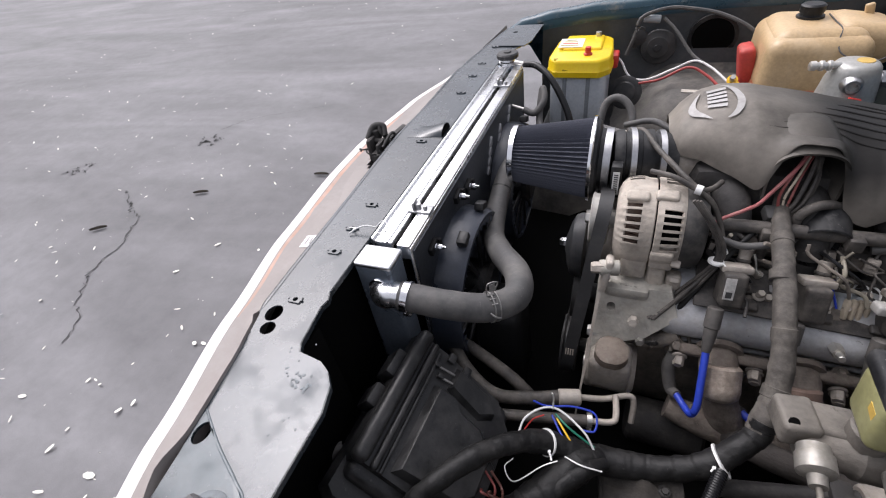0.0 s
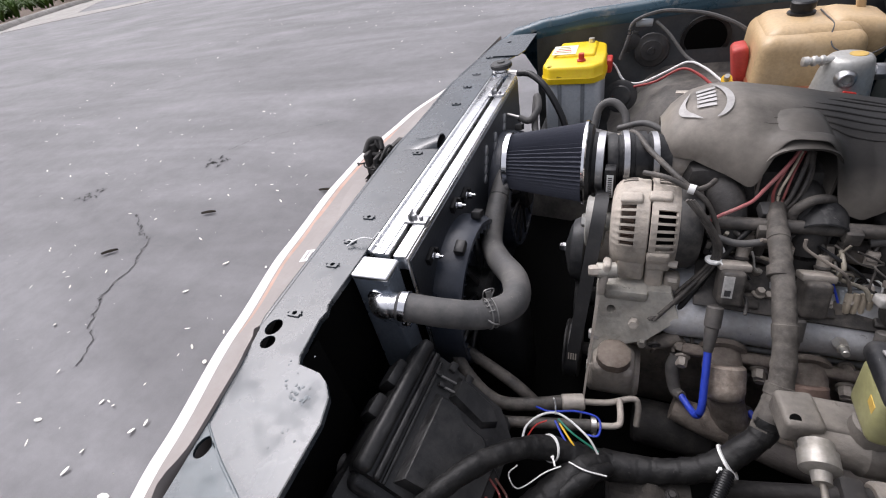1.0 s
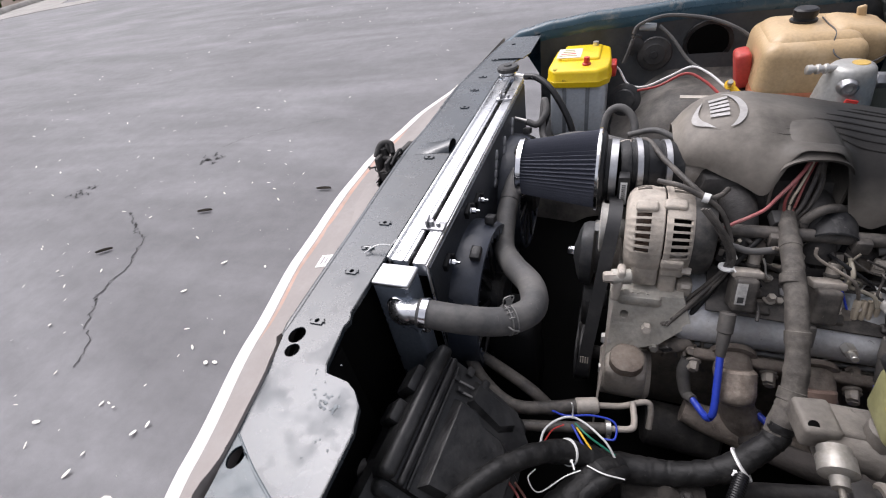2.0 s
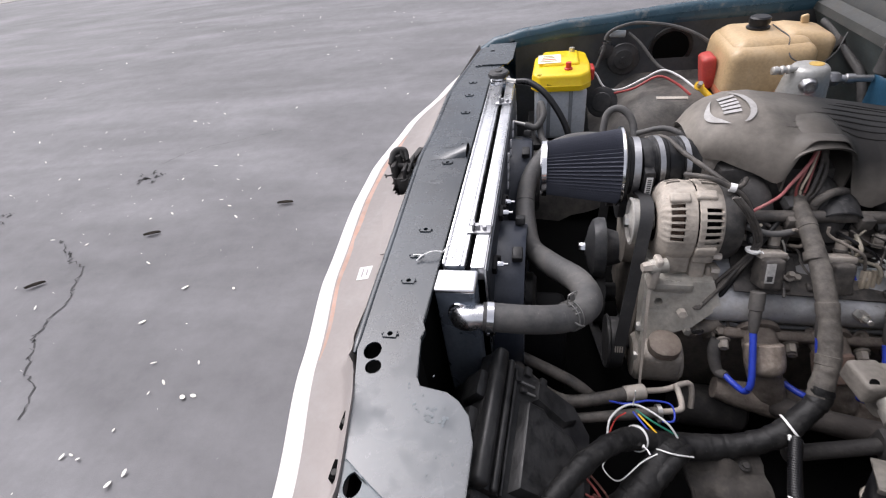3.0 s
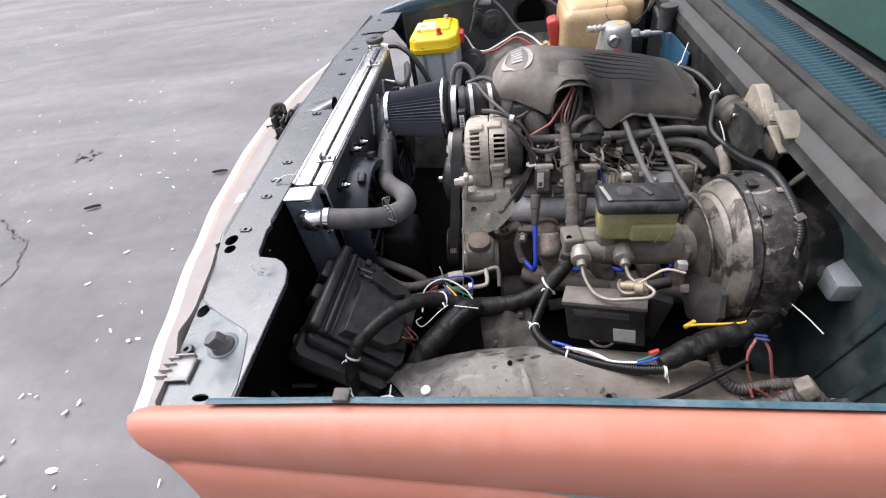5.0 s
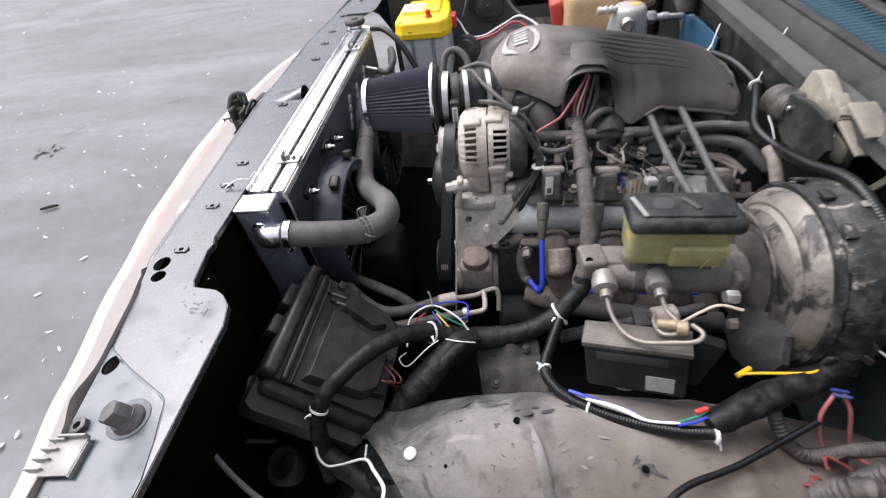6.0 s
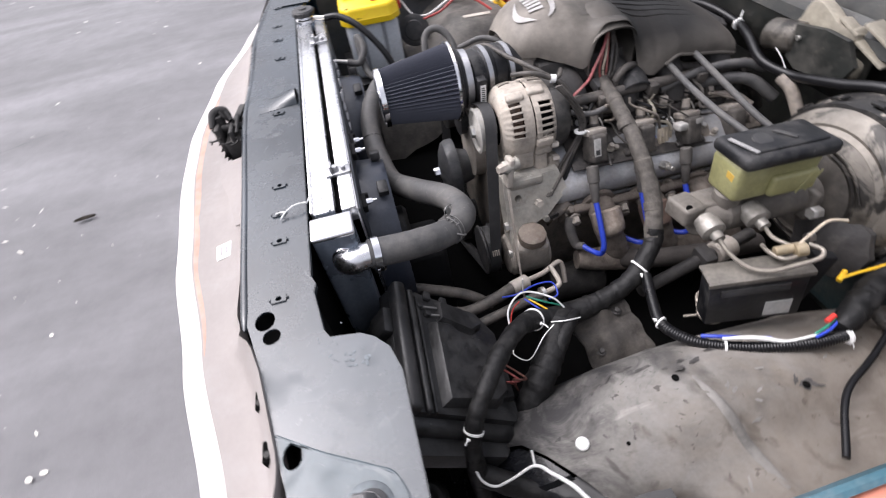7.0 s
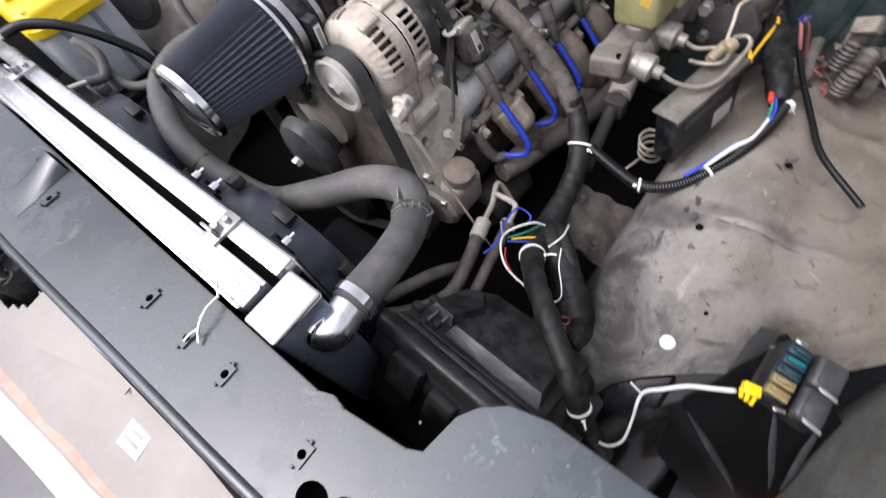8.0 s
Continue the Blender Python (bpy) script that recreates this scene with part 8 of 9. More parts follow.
ziptie((1.0, 0.304, 0.726), (1.0, 0.310, 0.76), 0.012, (1.05, 0.235, 0.70))
ziptie((1.00, 1.01, 0.84), (0.99, 1.02, 0.84), 0.011, (1.02, 1.04, 0.89))
part("yellow_wire", tube([(0.852, 0.277, 0.665), (0.875, 0.275, 0.672), (0.90, 0.273, 0.676), (0.935, 0.270, 0.682), (0.955, 0.275, 0.682)], 0.0023, 8), WIREY, rl)
part("yellow_terminal", rod((0.851, 0.275, 0.664), (0.872, 0.286, 0.668), 0.0042, 10), WIREY, rl)
for c, pts in ((REDP, [(0.957, 0.240, 0.682), (0.945, 0.225, 0.655), (0.948, 0.212, 0.625), (0.958, 0.203, 0.600)]), (REDP, [(0.966, 0.238, 0.682), (0.978, 0.225, 0.66), (0.988, 0.214, 0.625), (0.995, 0.207, 0.600)])):
    part("red_wire", tube(pts, 0.0026, 8), mat("faded_pink_wire", (0.40, 0.12, 0.12), 0.5, var=0.25, dust=0.3), rl)
for k in (0, 1):
    part("blue_splice", rod((0.953, 0.245 - 0.008 * k, 0.683), (0.972, 0.240 - 0.008 * k, 0.684), 0.0028, 10), mat("dull_blue_crimp", (0.018, 0.036, 0.17), 0.45, var=0.2, dust=0.2), rl)
part("ribbed_tube", tube([(0.895, 0.252, 0.640), (0.905, 0.215, 0.612), (0.925, 0.190, 0.600), (0.962, 0.190, 0.600), (1.0, 0.197, 0.600), (1.04, 0.20, 0.60)], 0.0105, 14, 10, rib=0.0012, pitch=0.0055), ENGBLACK, rl)
bm = tube([(0.665, 0.050, 0.640), (0.730, 0.118, 0.640), (0.80, 0.150, 0.632), (0.83, 0.163, 0.630), (0.892, 0.194, 0.632), (0.954, 0.224, 0.640)], 0.0048, 10)
solo("hood_release_cable", bm, CONDUIT, "thin black cable lying across the inner fender", "cable")

# relay block and white wire on the inner fender
rb = thing("relay_block", (0.385, 0.06, 0.62), "small dusty fuse block with tan and teal fuses", "relay block")
RM = pose(0.378, 0.056, 0.644, 8, -4, -3)
part("block", rbox((0.078, 0.029, 0.024), RM, 0.003), BLACK, rb)
TANF = mat("tan_fuse", (0.24, 0.185, 0.085), 0.5, var=0.5, scale=40, dust=0.4, dustc=(0.16, 0.135, 0.09))
TEALF = mat("teal_fuse", (0.010, 0.040, 0.052), 0.4, var=0.6, scale=40, dust=0.4, dustc=(0.06, 0.066, 0.068))
for k in range(5):
    u, c = -0.029 + 0.0142 * k, TANF if k < 2 else TEALF
    fuse = part("fuse", rbox((0.0115, 0.025, 0.010), RM @ pose(u, 0.0, 0.0135, 0, 4 * (k % 3) - 4, 3 * (k % 2)), 0.0015), c, rb)
    part("fuse_top", rbox((0.0045, 0.018, 0.005), RM @ pose(u, 0.001 * (k % 2), 0.0205, 0, 4 * (k % 3) - 4, 6 * (k % 2) - 3), 0.001, 1), c if k != 3 else mat("bright_teal_fuse", (0.01, 0.14, 0.18), 0.4, var=0.3, dust=0.2), fuse)
plug = part("yellow_plug", rbox((0.014, 0.020, 0.011), RM @ pose(-0.040, 0.020, 0.006, 0, 0, 12), 0.002), YELLOW, rb, "bright yellow plug")
for k in range(3):
    part("plug_pin", rbox((0.013, 0.0042, 0.005), RM @ pose(-0.050, 0.013 + 0.007 * k, 0.006, 0, 8 * k - 8, 10 * k), 0.001, 1), YELLOW, plug)
GREYR = mat("smoky_grey_plastic", (0.055, 0.057, 0.061), 0.32, var=0.4, scale=20, bump=0.1, dust=0.35, dustc=(0.12, 0.121, 0.124))
relay = part("relay_base", rbox((0.086, 0.034, 0.024), RM @ pose(0.000, -0.035, -0.002, 3, 0, 2), 0.003), BLACK, rb)
for u in (-0.021, 0.021):
    cell = part("relay", rbox((0.040, 0.032, 0.016), RM @ pose(u, -0.035, 0.014, 3, 0, 2), 0.006, 3), GREYR, rb, "smoky grey plastic relay")
    part("relay_top", rbox((0.026, 0.020, 0.004), RM @ pose(u - 0.002, -0.034, 0.0225, 3, 0, 2), 0.003, 2), GREYR, cell)
    part("blade", rbox((0.005, 0.022, 0.003), RM @ pose(u - 0.021, -0.040, 0.0215, 3, 8, -6), 0.001, 1), mat("dull_blade", (0.42, 0.42, 0.41), 0.4, metal=0.4, var=0.3), rb)
part("blade", rbox((0.005, 0.014, 0.003), RM @ pose(-0.043, -0.012, 0.010, 0, 10, 20), 0.001, 1), STEEL, rb)
part("blade", rbox((0.006, 0.012, 0.004), RM @ pose(0.040, 0.004, 0.016, 0, 10, 0), 0.001, 1), STEEL, rb)
part("mounting_bracket", rbox((0.07, 0.050, 0.03), RM @ pose(0.004, -0.016, -0.026), 0.003), DARK, rb)
part("white_wire", tube([(0.206, 0.214, 0.630), (0.197, 0.202, 0.606), (0.196, 0.194, 0.590), (0.201, 0.172, 0.5755), (0.219, 0.159, 0.570), (0.246, 0.161, 0.574), (0.284, 0.167, 0.582), (0.304, 0.148, 0.588), (0.324, 0.125, 0.593), (0.331, 0.104, 0.610), (0.335, 0.086, 0.632)], [0.0020] * 6 + [0.0024, 0.003, 0.003, 0.003, 0.003], 8), WHITEP, rb, "white insulated wire")
part("wire_tail", tube([(0.284, 0.167, 0.582), (0.285, 0.176, 0.587), (0.286, 0.186, 0.593)], 0.0018, 6), WHITEP, rb)
bm = tube([(0.500, -0.030, 0.70), (0.53, -0.010, 0.735), (0.565, 0.010, 0.752), (0.61, 0.018, 0.76), (0.66, 0.010, 0.75), (0.72, -0.02, 0.72)], 0.0042, 10)
tube([(0.61, 0.018, 0.762), (0.64, 0.03, 0.768), (0.665, 0.020, 0.762)], 0.003, 8, bm=bm)
solo("copper_wire", bm, mat("faded_orange_cable", (0.36, 0.19, 0.12), 0.5, var=0.25, dust=0.3), "orange-brown cable along the inner fender wall", "cable")

# ---- lower clutter beside the air box ----
bm = tube([(0.004, 0.195, 0.628), (0.012, 0.178, 0.622), (0.045, 0.153, 0.618), (0.089, 0.124, 0.616), (0.132, 0.100, 0.612), (0.18, 0.08, 0.60)], 0.0042, 10)
solo("washer_hose", bm, mat("pale_rubber", (0.20, 0.20, 0.205), 0.5, var=0.3, dust=0.3), "pale rubber hose behind the support", "hose")
dp = thing("drain_pipe", (0.03, 0.25, 0.58), "stub of grey rubber pipe with a thicker end", "pipe")
part("pipe_body", tube([(0.010, 0.190, 0.585), (0.020, 0.215, 0.598), (0.031, 0.257, 0.604), (0.040, 0.275, 0.606)], 0.0085, 14), RUBBER, dp)
part("pipe_end", tube([(0.036, 0.268, 0.606), (0.048, 0.283, 0.608), (0.056, 0.289, 0.606)], 0.0120, 14), RUBBER, dp)
bm = rod((-0.011, 0.199, 0.55), (0.105, 0.205, 0.55), 0.0045, 10)
solo("black_rod", bm, DUSTY, "thin dark metal rod", "rod")
bm = lathe((0.112, 0.190, 0.470), (0.106, 0.180, 0.505), [(0, 0.034), (0.030, 0.034), (0.034, 0.031), (0.034, 0.024), (0.004, 0.022), (0.004, 0.0)], 28)
solo("round_pipe_end", bm, mat("sooty_pipe", (0.026, 0.025, 0.025), 0.6, var=0.4, dust=0.3, dustc=(0.05, 0.048, 0.046)), "open end of a dark round pipe", "pipe")
bm = rbox((0.005, 0.040, 0.003), pose(0.039, 0.131, 0.600, 0, 10, -18), 0.001)
solo("paper_strip", bm, mat("pink_white_strip", (0.34, 0.27, 0.27), 0.7, var=0.2), "small pale pinkish strip of tape", "tape")
rows = []
for i in range(15):
    u = i / 14
    rows.append([])
    for j in range(13):
        v = j / 12
        x, y = 0.472 + 0.120 * u - 0.02 * v, 0.312 + 0.120 * v
        z = 0.490 + 0.050 * math.sin(v * 1.5) + 0.025 * u * (1 - v) + 0.020 * noise.noise(Vector((x * 24, y * 30, 2))) + 0.010 * abs(noise.noise(Vector((x * 50, y * 46, 7))))
        rows[-1].append(Vector((x, y, z)))
hs = thing("heat_shield", (0.53, 0.37, 0.49), "crumpled dusty brown heat shield beside the inner fender", "heat shield")
SHIELD = mat("dusty_brown_metal", (0.034, 0.030, 0.026), 0.8, var=0.6, scale=16, bump=0.7, dust=0.4, dustc=(0.090, 0.079, 0.068))
part("shield_plate", sheet(rows, 0.002), SHIELD, hs)
part("rolled_edge", tube([r[0] + Vector((0, 0, 0.001)) for r in rows[::2]], 0.004, 8, 4), SHIELD, hs)
part("rolled_edge", tube([p + Vector((0, 0, 0.001)) for p in rows[0][::2]], 0.0035, 8, 4), SHIELD, hs)
for u, v in ((3, 3), (11, 9)):
    p = rows[u][v]
    bm = hexagon(p - Vector((0, 0, 0.001)), p + Vector((0, -0.002, 0.008)), 0.006)
    rod(p - Vector((0, 0, 0.002)), p + Vector((0, 0, 0.003)), 0.010, 14, bm)
    part("shield_bolt", bm, DARK, hs)
sh = thing("steering_shaft", (0.80, 0.45, 0.50), "dark steering shaft with a worn joint", "steering shaft")
part("shaft", rod((0.62, 0.432, 0.535), (0.90, 0.480, 0.56), 0.013, 16), DARK, sh)
part("joint", rod((0.80, 0.460, 0.552), (0.845, 0.468, 0.555), 0.024, 14), GRIMECAST, sh)
part("joint_yoke", rbox((0.03, 0.045, 0.04), pose(0.775, 0.456, 0.55), 0.006), DARK, sh)
bm = tube([(0.64, 0.585, 0.47), (0.70, 0.53, 0.50), (0.82, 0.50, 0.505), (0.95, 0.49, 0.50)], 0.022, 16)
solo("exhaust_pipe", bm, mat("dark_brown_steel", (0.034, 0.029, 0.026), 0.8, var=0.45, scale=18, bump=0.5, dust=0.3, dustc=(0.06, 0.053, 0.047)), "brown steel pipe below the manifold", "pipe")

# ---- hoses and lines round the cover ----
for a in ([(0.795, 0.82, 0.845), (0.813, 0.783, 0.828), (0.822, 0.70, 0.806), (0.830, 0.62, 0.793), (0.840, 0.55, 0.785), (0.852, 0.50, 0.775)], [(0.848, 0.82, 0.852), (0.868, 0.775, 0.838), (0.882, 0.69, 0.812), (0.893, 0.60, 0.787), (0.905, 0.55, 0.772), (0.915, 0.51, 0.760)]):
    solo("vacuum_hose", tube(a, 0.0064, 14), RUBBER, "dusty grey rubber vacuum hose to the brake booster", "hose", group="vacuum hoses")
for k, (a, r, c) in enumerate((([(0.72, 0.80, 0.80), (0.75, 0.775, 0.79), (0.745, 0.76, 0.75), (0.74, 0.75, 0.71)], 0.008, RUBBER),
                ([(0.80, 0.755, 0.775), (0.88, 0.75, 0.80), (0.96, 0.74, 0.805), (1.02, 0.72, 0.79)], 0.009, RUBBER),
                ([(0.82, 0.765, 0.74), (0.90, 0.75, 0.77), (0.98, 0.72, 0.775), (1.03, 0.68, 0.74)], 0.012, RUBBER),
                ([(0.78, 0.77, 0.725), (0.86, 0.76, 0.735), (0.96, 0.73, 0.74), (1.0, 0.70, 0.72)], 0.007, GRIMECAST),
                ([(0.545, 0.752, 0.862), (0.570, 0.745, 0.842), (0.590, 0.735, 0.802), (0.600, 0.715, 0.762), (0.585, 0.70, 0.735), (0.545, 0.67, 0.69), (0.520, 0.655, 0.660)], 0.0040, ENGBLACK),
                ([(0.474, 0.790, 0.868), (0.506, 0.760, 0.878), (0.545, 0.752, 0.862), (0.568, 0.770, 0.855), (0.585, 0.80, 0.850)], 0.0045, ENGBLACK),
                ([(0.665, 0.78, 0.80), (0.63, 0.74, 0.78), (0.605, 0.715, 0.755), (0.57, 0.685, 0.70), (0.53, 0.655, 0.63)], 0.005, TAPE),
                ([(0.43, 0.955, 0.86), (0.455, 0.90, 0.888), (0.480, 0.84, 0.885), (0.520, 0.775, 0.875), (0.545, 0.752, 0.862)], 0.0048, ENGBLACK),
                ([(0.42, 1.0, 0.85), (0.47, 0.98, 0.87), (0.51, 0.95, 0.865)], 0.006, RUBBER),
                ([(0.58, 0.73, 0.79), (0.62, 0.72, 0.782), (0.66, 0.725, 0.785)], 0.006, RUBBER))):
    solo("wire_loom", tube(a, r, 10, rough=0.08), c, "thin dusty wire loom over the engine", "wire loom", group="wire looms")
bm = lathe((0.541, 0.752, 0.863), (0.548, 0.750, 0.862), [(0, 0.008), (0.01, 0.008)], 12)
solo("wire_clip", bm, WHITEP, "small white plastic wire clip", "clip")
solo("wire_clip", lathe((0.597, 0.722, 0.762), (0.605, 0.726, 0.764), [(0, 0.009), (0.008, 0.009)], 12), WHITEP, "small white plastic wire clip", "clip")
mw = thing("main_wires", (0.64, 0.80, 0.80), "red and pale wires coming from under the cover", "wires")
for c, pts, r in ((mat("dusty_pink_wire", (0.36, 0.11, 0.11), 0.5, var=0.3, dust=0.35), [(0.572, 0.742, 0.800), (0.592, 0.748, 0.814), (0.618, 0.762, 0.821), (0.640, 0.776, 0.828), (0.655, 0.788, 0.844), (0.669, 0.796, 0.864), (0.683, 0.808, 0.882), (0.698, 0.83, 0.897)], 0.0030),
                  (DULLRED, [(0.672, 0.785, 0.812), (0.668, 0.79, 0.838), (0.676, 0.80, 0.866), (0.695, 0.83, 0.892)], 0.0024),
                  (CREAM, [(0.677, 0.785, 0.812), (0.676, 0.79, 0.838), (0.684, 0.80, 0.862), (0.700, 0.83, 0.888)], 0.0020),
                  (DULLRED, [(0.681, 0.785, 0.812), (0.684, 0.79, 0.836), (0.690, 0.805, 0.862), (0.705, 0.835, 0.886)], 0.0020),
                  (ENGBLACK, [(0.685, 0.785, 0.810), (0.693, 0.79, 0.832), (0.703, 0.81, 0.866), (0.713, 0.84, 0.890)], 0.0034),
                  (ENGBLACK, [(0.688, 0.785, 0.806), (0.702, 0.79, 0.826), (0.713, 0.81, 0.858), (0.720, 0.84, 0.882)], 0.0028),
                  (TAPEDUST, [(0.690, 0.785, 0.800), (0.708, 0.80, 0.830), (0.716, 0.82, 0.862), (0.712, 0.85, 0.895)], 0.0050)):
    part("wire", tube(pts, r, 8), c, mw)
bm = rbox((0.030, 0.026, 0.020), pose(0.668, 0.782, 0.806, 20, 0, 10), 0.003)
part("plug", bm, DUSTY, mw)
# bright tie and terminal near the accessory bracket
part("bolt", hexagon((0.498, 0.640, 0.602), (0.497, 0.625, 0.606), 0.008), STEEL, eng)
part("terminal_ring", tube([(0.508, 0.635, 0.600), (0.520, 0.630, 0.612), (0.527, 0.636, 0.600), (0.516, 0.640, 0.590), (0.508, 0.635, 0.600)], 0.0025, 8), DARK, eng)

# ---- far side fittings ----
horn = thing("horn", (0.485, 1.74, 0.70), "round black disc horn on the inner fender", "horn")
part("horn_disc", lathe((0.485, 1.752, 0.770), (0.482, 1.70, 0.772), [(0, 0.050), (0.006, 0.055), (0.012, 0.052), (0.014, 0.036), (0.018, 0.032), (0.020, 0.012), (0.024, 0.010)], 32), DUSTY, horn)
part("horn_bracket", rbox((0.02, 0.01, 0.07), pose(0.42, 1.75, 0.80, 0, 20, 0), 0.003), DUSTY, horn)
part("small_disc", lathe((0.425, 1.752, 0.80), (0.425, 1.71, 0.80), [(0, 0.026), (0.008, 0.024), (0.012, 0.012)], 24), DUSTY, horn)
part("horn_plug", rod((0.43, 1.735, 0.862), (0.48, 1.735, 0.858), 0.012, 12), GREY, horn)
for c, pts, r, n in ((WHITEP, [(0.352, 1.60, 0.80), (0.38, 1.60, 0.775), (0.41, 1.58, 0.735), (0.46, 1.57, 0.728), (0.53, 1.58, 0.755), (0.585, 1.58, 0.78), (0.63, 1.55, 0.77), (0.675, 1.50, 0.745)], 0.0034, "white insulated wire across the inner fender"),
                  (mat("dull_red_wire", (0.36, 0.05, 0.045), 0.5), [(0.44, 1.555, 0.722), (0.50, 1.555, 0.735), (0.57, 1.56, 0.768), (0.62, 1.53, 0.755), (0.66, 1.49, 0.73)], 0.004, "red wire across the inner fender"),
                  (RUBBER, [(0.39, 1.70, 0.76), (0.41, 1.71, 0.82), (0.425, 1.72, 0.87), (0.50, 1.74, 0.888), (0.58, 1.74, 0.880), (0.65, 1.73, 0.865), (0.72, 1.71, 0.835), (0.78, 1.69, 0.79)], 0.006, "black wire loom above the horn"),
                  (RUBBER, [(0.49, 1.73, 0.862), (0.53, 1.70, 0.83), (0.58, 1.66, 0.775), (0.62, 1.62, 0.755)], 0.005, "dark red wire beside the horn")):
    solo("wire", tube(pts, r, 8), c, n, "wire")
lug = thing("ring_terminal", (0.69, 1.50, 0.70), "yellow crimped ring terminal on a stud", "terminal")
part("crimp", rod((0.690, 1.495, 0.745), (0.715, 1.47, 0.725), 0.009, 12), WIREY, lug)
part("ring", lathe((0.682, 1.50, 0.752), (0.680, 1.485, 0.765), [(0, 0.014), (0.004, 0.014)], 20), WIREY, lug)
part("hole_nut", hexagon((0.682, 1.50, 0.752), (0.679, 1.48, 0.770), 0.008), STEEL, lug)
bm = rbox((0.09, 0.02, 0.004), pose(0.60, 1.46, 0.735, 0, 0, -6), 0.001)
solo("flat_bracket", bm, CAST, "flat pale metal bracket on the inner fender", "bracket")

# wiper motor and washer parts on the firewall
wm = thing("wiper_motor", (1.09, 0.72, 0.78), "dusty wiper motor with a cream plastic cover", "wiper motor")
part("motor_can", rod((1.035, 0.680, 0.862), (1.035, 0.755, 0.846), 0.030, 28), BOOST, wm, "dull grey metal can")
bm = plate([(0.56, 0.830), (0.655, 0.818), (0.685, 0.832), (0.69, 0.891), (0.63, 0.902), (0.58, 0.900), (0.548, 0.866)], [], -1.024, -1.014)
bmesh.ops.transform(bm, matrix=Matrix(((0, 0, -1, 0), (1, 0, 0, 0), (0, 1, 0, 0), (0, 0, 0, 1))), verts=bm.verts)
gp = part("gear_plate", bm, WALLGREY, wm, "dark flat gear cover plate")
part("screw", rod((1.014, 0.672, 0.872), (1.009, 0.672, 0.872), 0.0045, 10), STEEL, gp)
bm = plate([(0.727, 0.863), (0.712, 0.890), (0.703, 0.924), (0.685, 0.929), (0.662, 0.921), (0.641, 0.910), (0.618, 0.905), (0.597, 0.909), (0.585, 0.895), (0.600, 0.880), (0.640, 0.860), (0.665, 0.850), (0.691, 0.849)], [], -1.066, -1.040)
bmesh.ops.transform(bm, matrix=Matrix(((0, 0, -1, 0), (1, 0, 0, 0), (0, 1, 0, 0), (0, 0, 0, 1))), verts=bm.verts)
bmesh.ops.bevel(bm, geom=bm.edges[:], offset=0.003, segments=2, affect="EDGES", profile=0.5)
part("plastic_cover", bm, CREAMD, wm, "torn aged cream plastic cover")
part("cover_base", rbox((0.030, 0.090, 0.040), pose(1.060, 0.605, 0.850, 10, 6, 8), 0.010, 3), CREAMD, wm)
part("cover_flap", rbox((0.026, 0.050, 0.006), pose(1.052, 0.612, 0.906, 18, 10, 0), 0.002), CREAMD, wm)
part("stay", rbox((0.008, 0.012, 0.130), pose(1.095, 0.520, 0.815, 24, 6, 0), 0.003), CREAMD, wm)
for z in (0.880, 0.910):
    part("cover_lug", rbox((0.044, 0.066, 0.007), pose(1.058, 0.556, z, 22, 5, 8), 0.003), CREAMD, wm)
part("cover_lug", rbox((0.010, 0.050, 0.030), pose(1.074, 0.556, 0.895, 22, 5, 8), 0.003), CREAMD, wm)
bm = rod((1.03, 1.285, 0.845), (1.03, 1.285, 0.905), 0.024, 20)
lathe((1.03, 1.285, 0.903), (1.03, 1.285, 1), [(0, 0.024), (0.004, 0.026), (0.010, 0.025), (0.012, 0.012)], 20, bm)
rbox((0.05, 0.02, 0.03), pose(1.052, 1.285, 0.85), 0.004, bm=bm)
solo("firewall_relay", bm, DUSTY, "dusty black cylindrical relay on the firewall", "relay")
bm = box((1.085, 0.30, 0.70), (1.13, 0.40, 0.745), 0.008)
solo("grey_connector_box", bm, GREY, "grey plastic connector box on the firewall", "connector")
cl = thing("rear_connectors", (0.98, 0.14, 0.56), "bundle of dusty connectors and ribbed hose", "connectors")
part("ribbed_hose", tube([(0.925, 0.135, 0.60), (0.935, 0.131, 0.638), (0.955, 0.127, 0.652), (0.972, 0.122, 0.628), (0.975, 0.12, 0.57)], 0.016, 16, 10, rib=0.003, pitch=0.007), ENGBLACK, cl)
part("ribbed_hose", tube([(0.985, 0.155, 0.60), (0.997, 0.15, 0.645), (1.018, 0.142, 0.650), (1.032, 0.135, 0.60)], 0.015, 16, 10, rib=0.003, pitch=0.007), ENGBLACK, cl)
for k in range(7):
    part("connector_shell", rbox((0.030 + 0.004 * (k % 3), 0.022, 0.026), pose(0.955 + 0.022 * k, 0.10 + 0.025 * (k % 3), 0.60 + 0.018 * ((k * 2) % 5), 20 * k, 15 * k, 35 * k), 0.004), (ENGBLACK, DUSTY, ENGDUST)[k % 3], cl)
rw = random.Random(5)
for k in range(12):
    a = Vector((rw.uniform(0.93, 1.04), rw.uniform(0.10, 0.18), rw.uniform(0.59, 0.64)))
    pts = [a]
    for q in range(3):
        pts.append(pts[-1] + Vector((rw.uniform(-0.02, 0.03), rw.uniform(-0.035, 0.015), rw.uniform(-0.03, 0.012))))
    part("wire", tube(pts, 0.0024, 6, 6), (ENGDUST, CREAMD, DULLRED, ENGBLACK, DULLRED, ENGDUST)[k % 6], cl)
# twisted tie wire on the radiator
bm = tube([(0.046, 0.560, 0.862), (0.030, 0.555, 0.866), (0.014, 0.549, 0.862), (0.004, 0.540, 0.857)], 0.0014, 8)
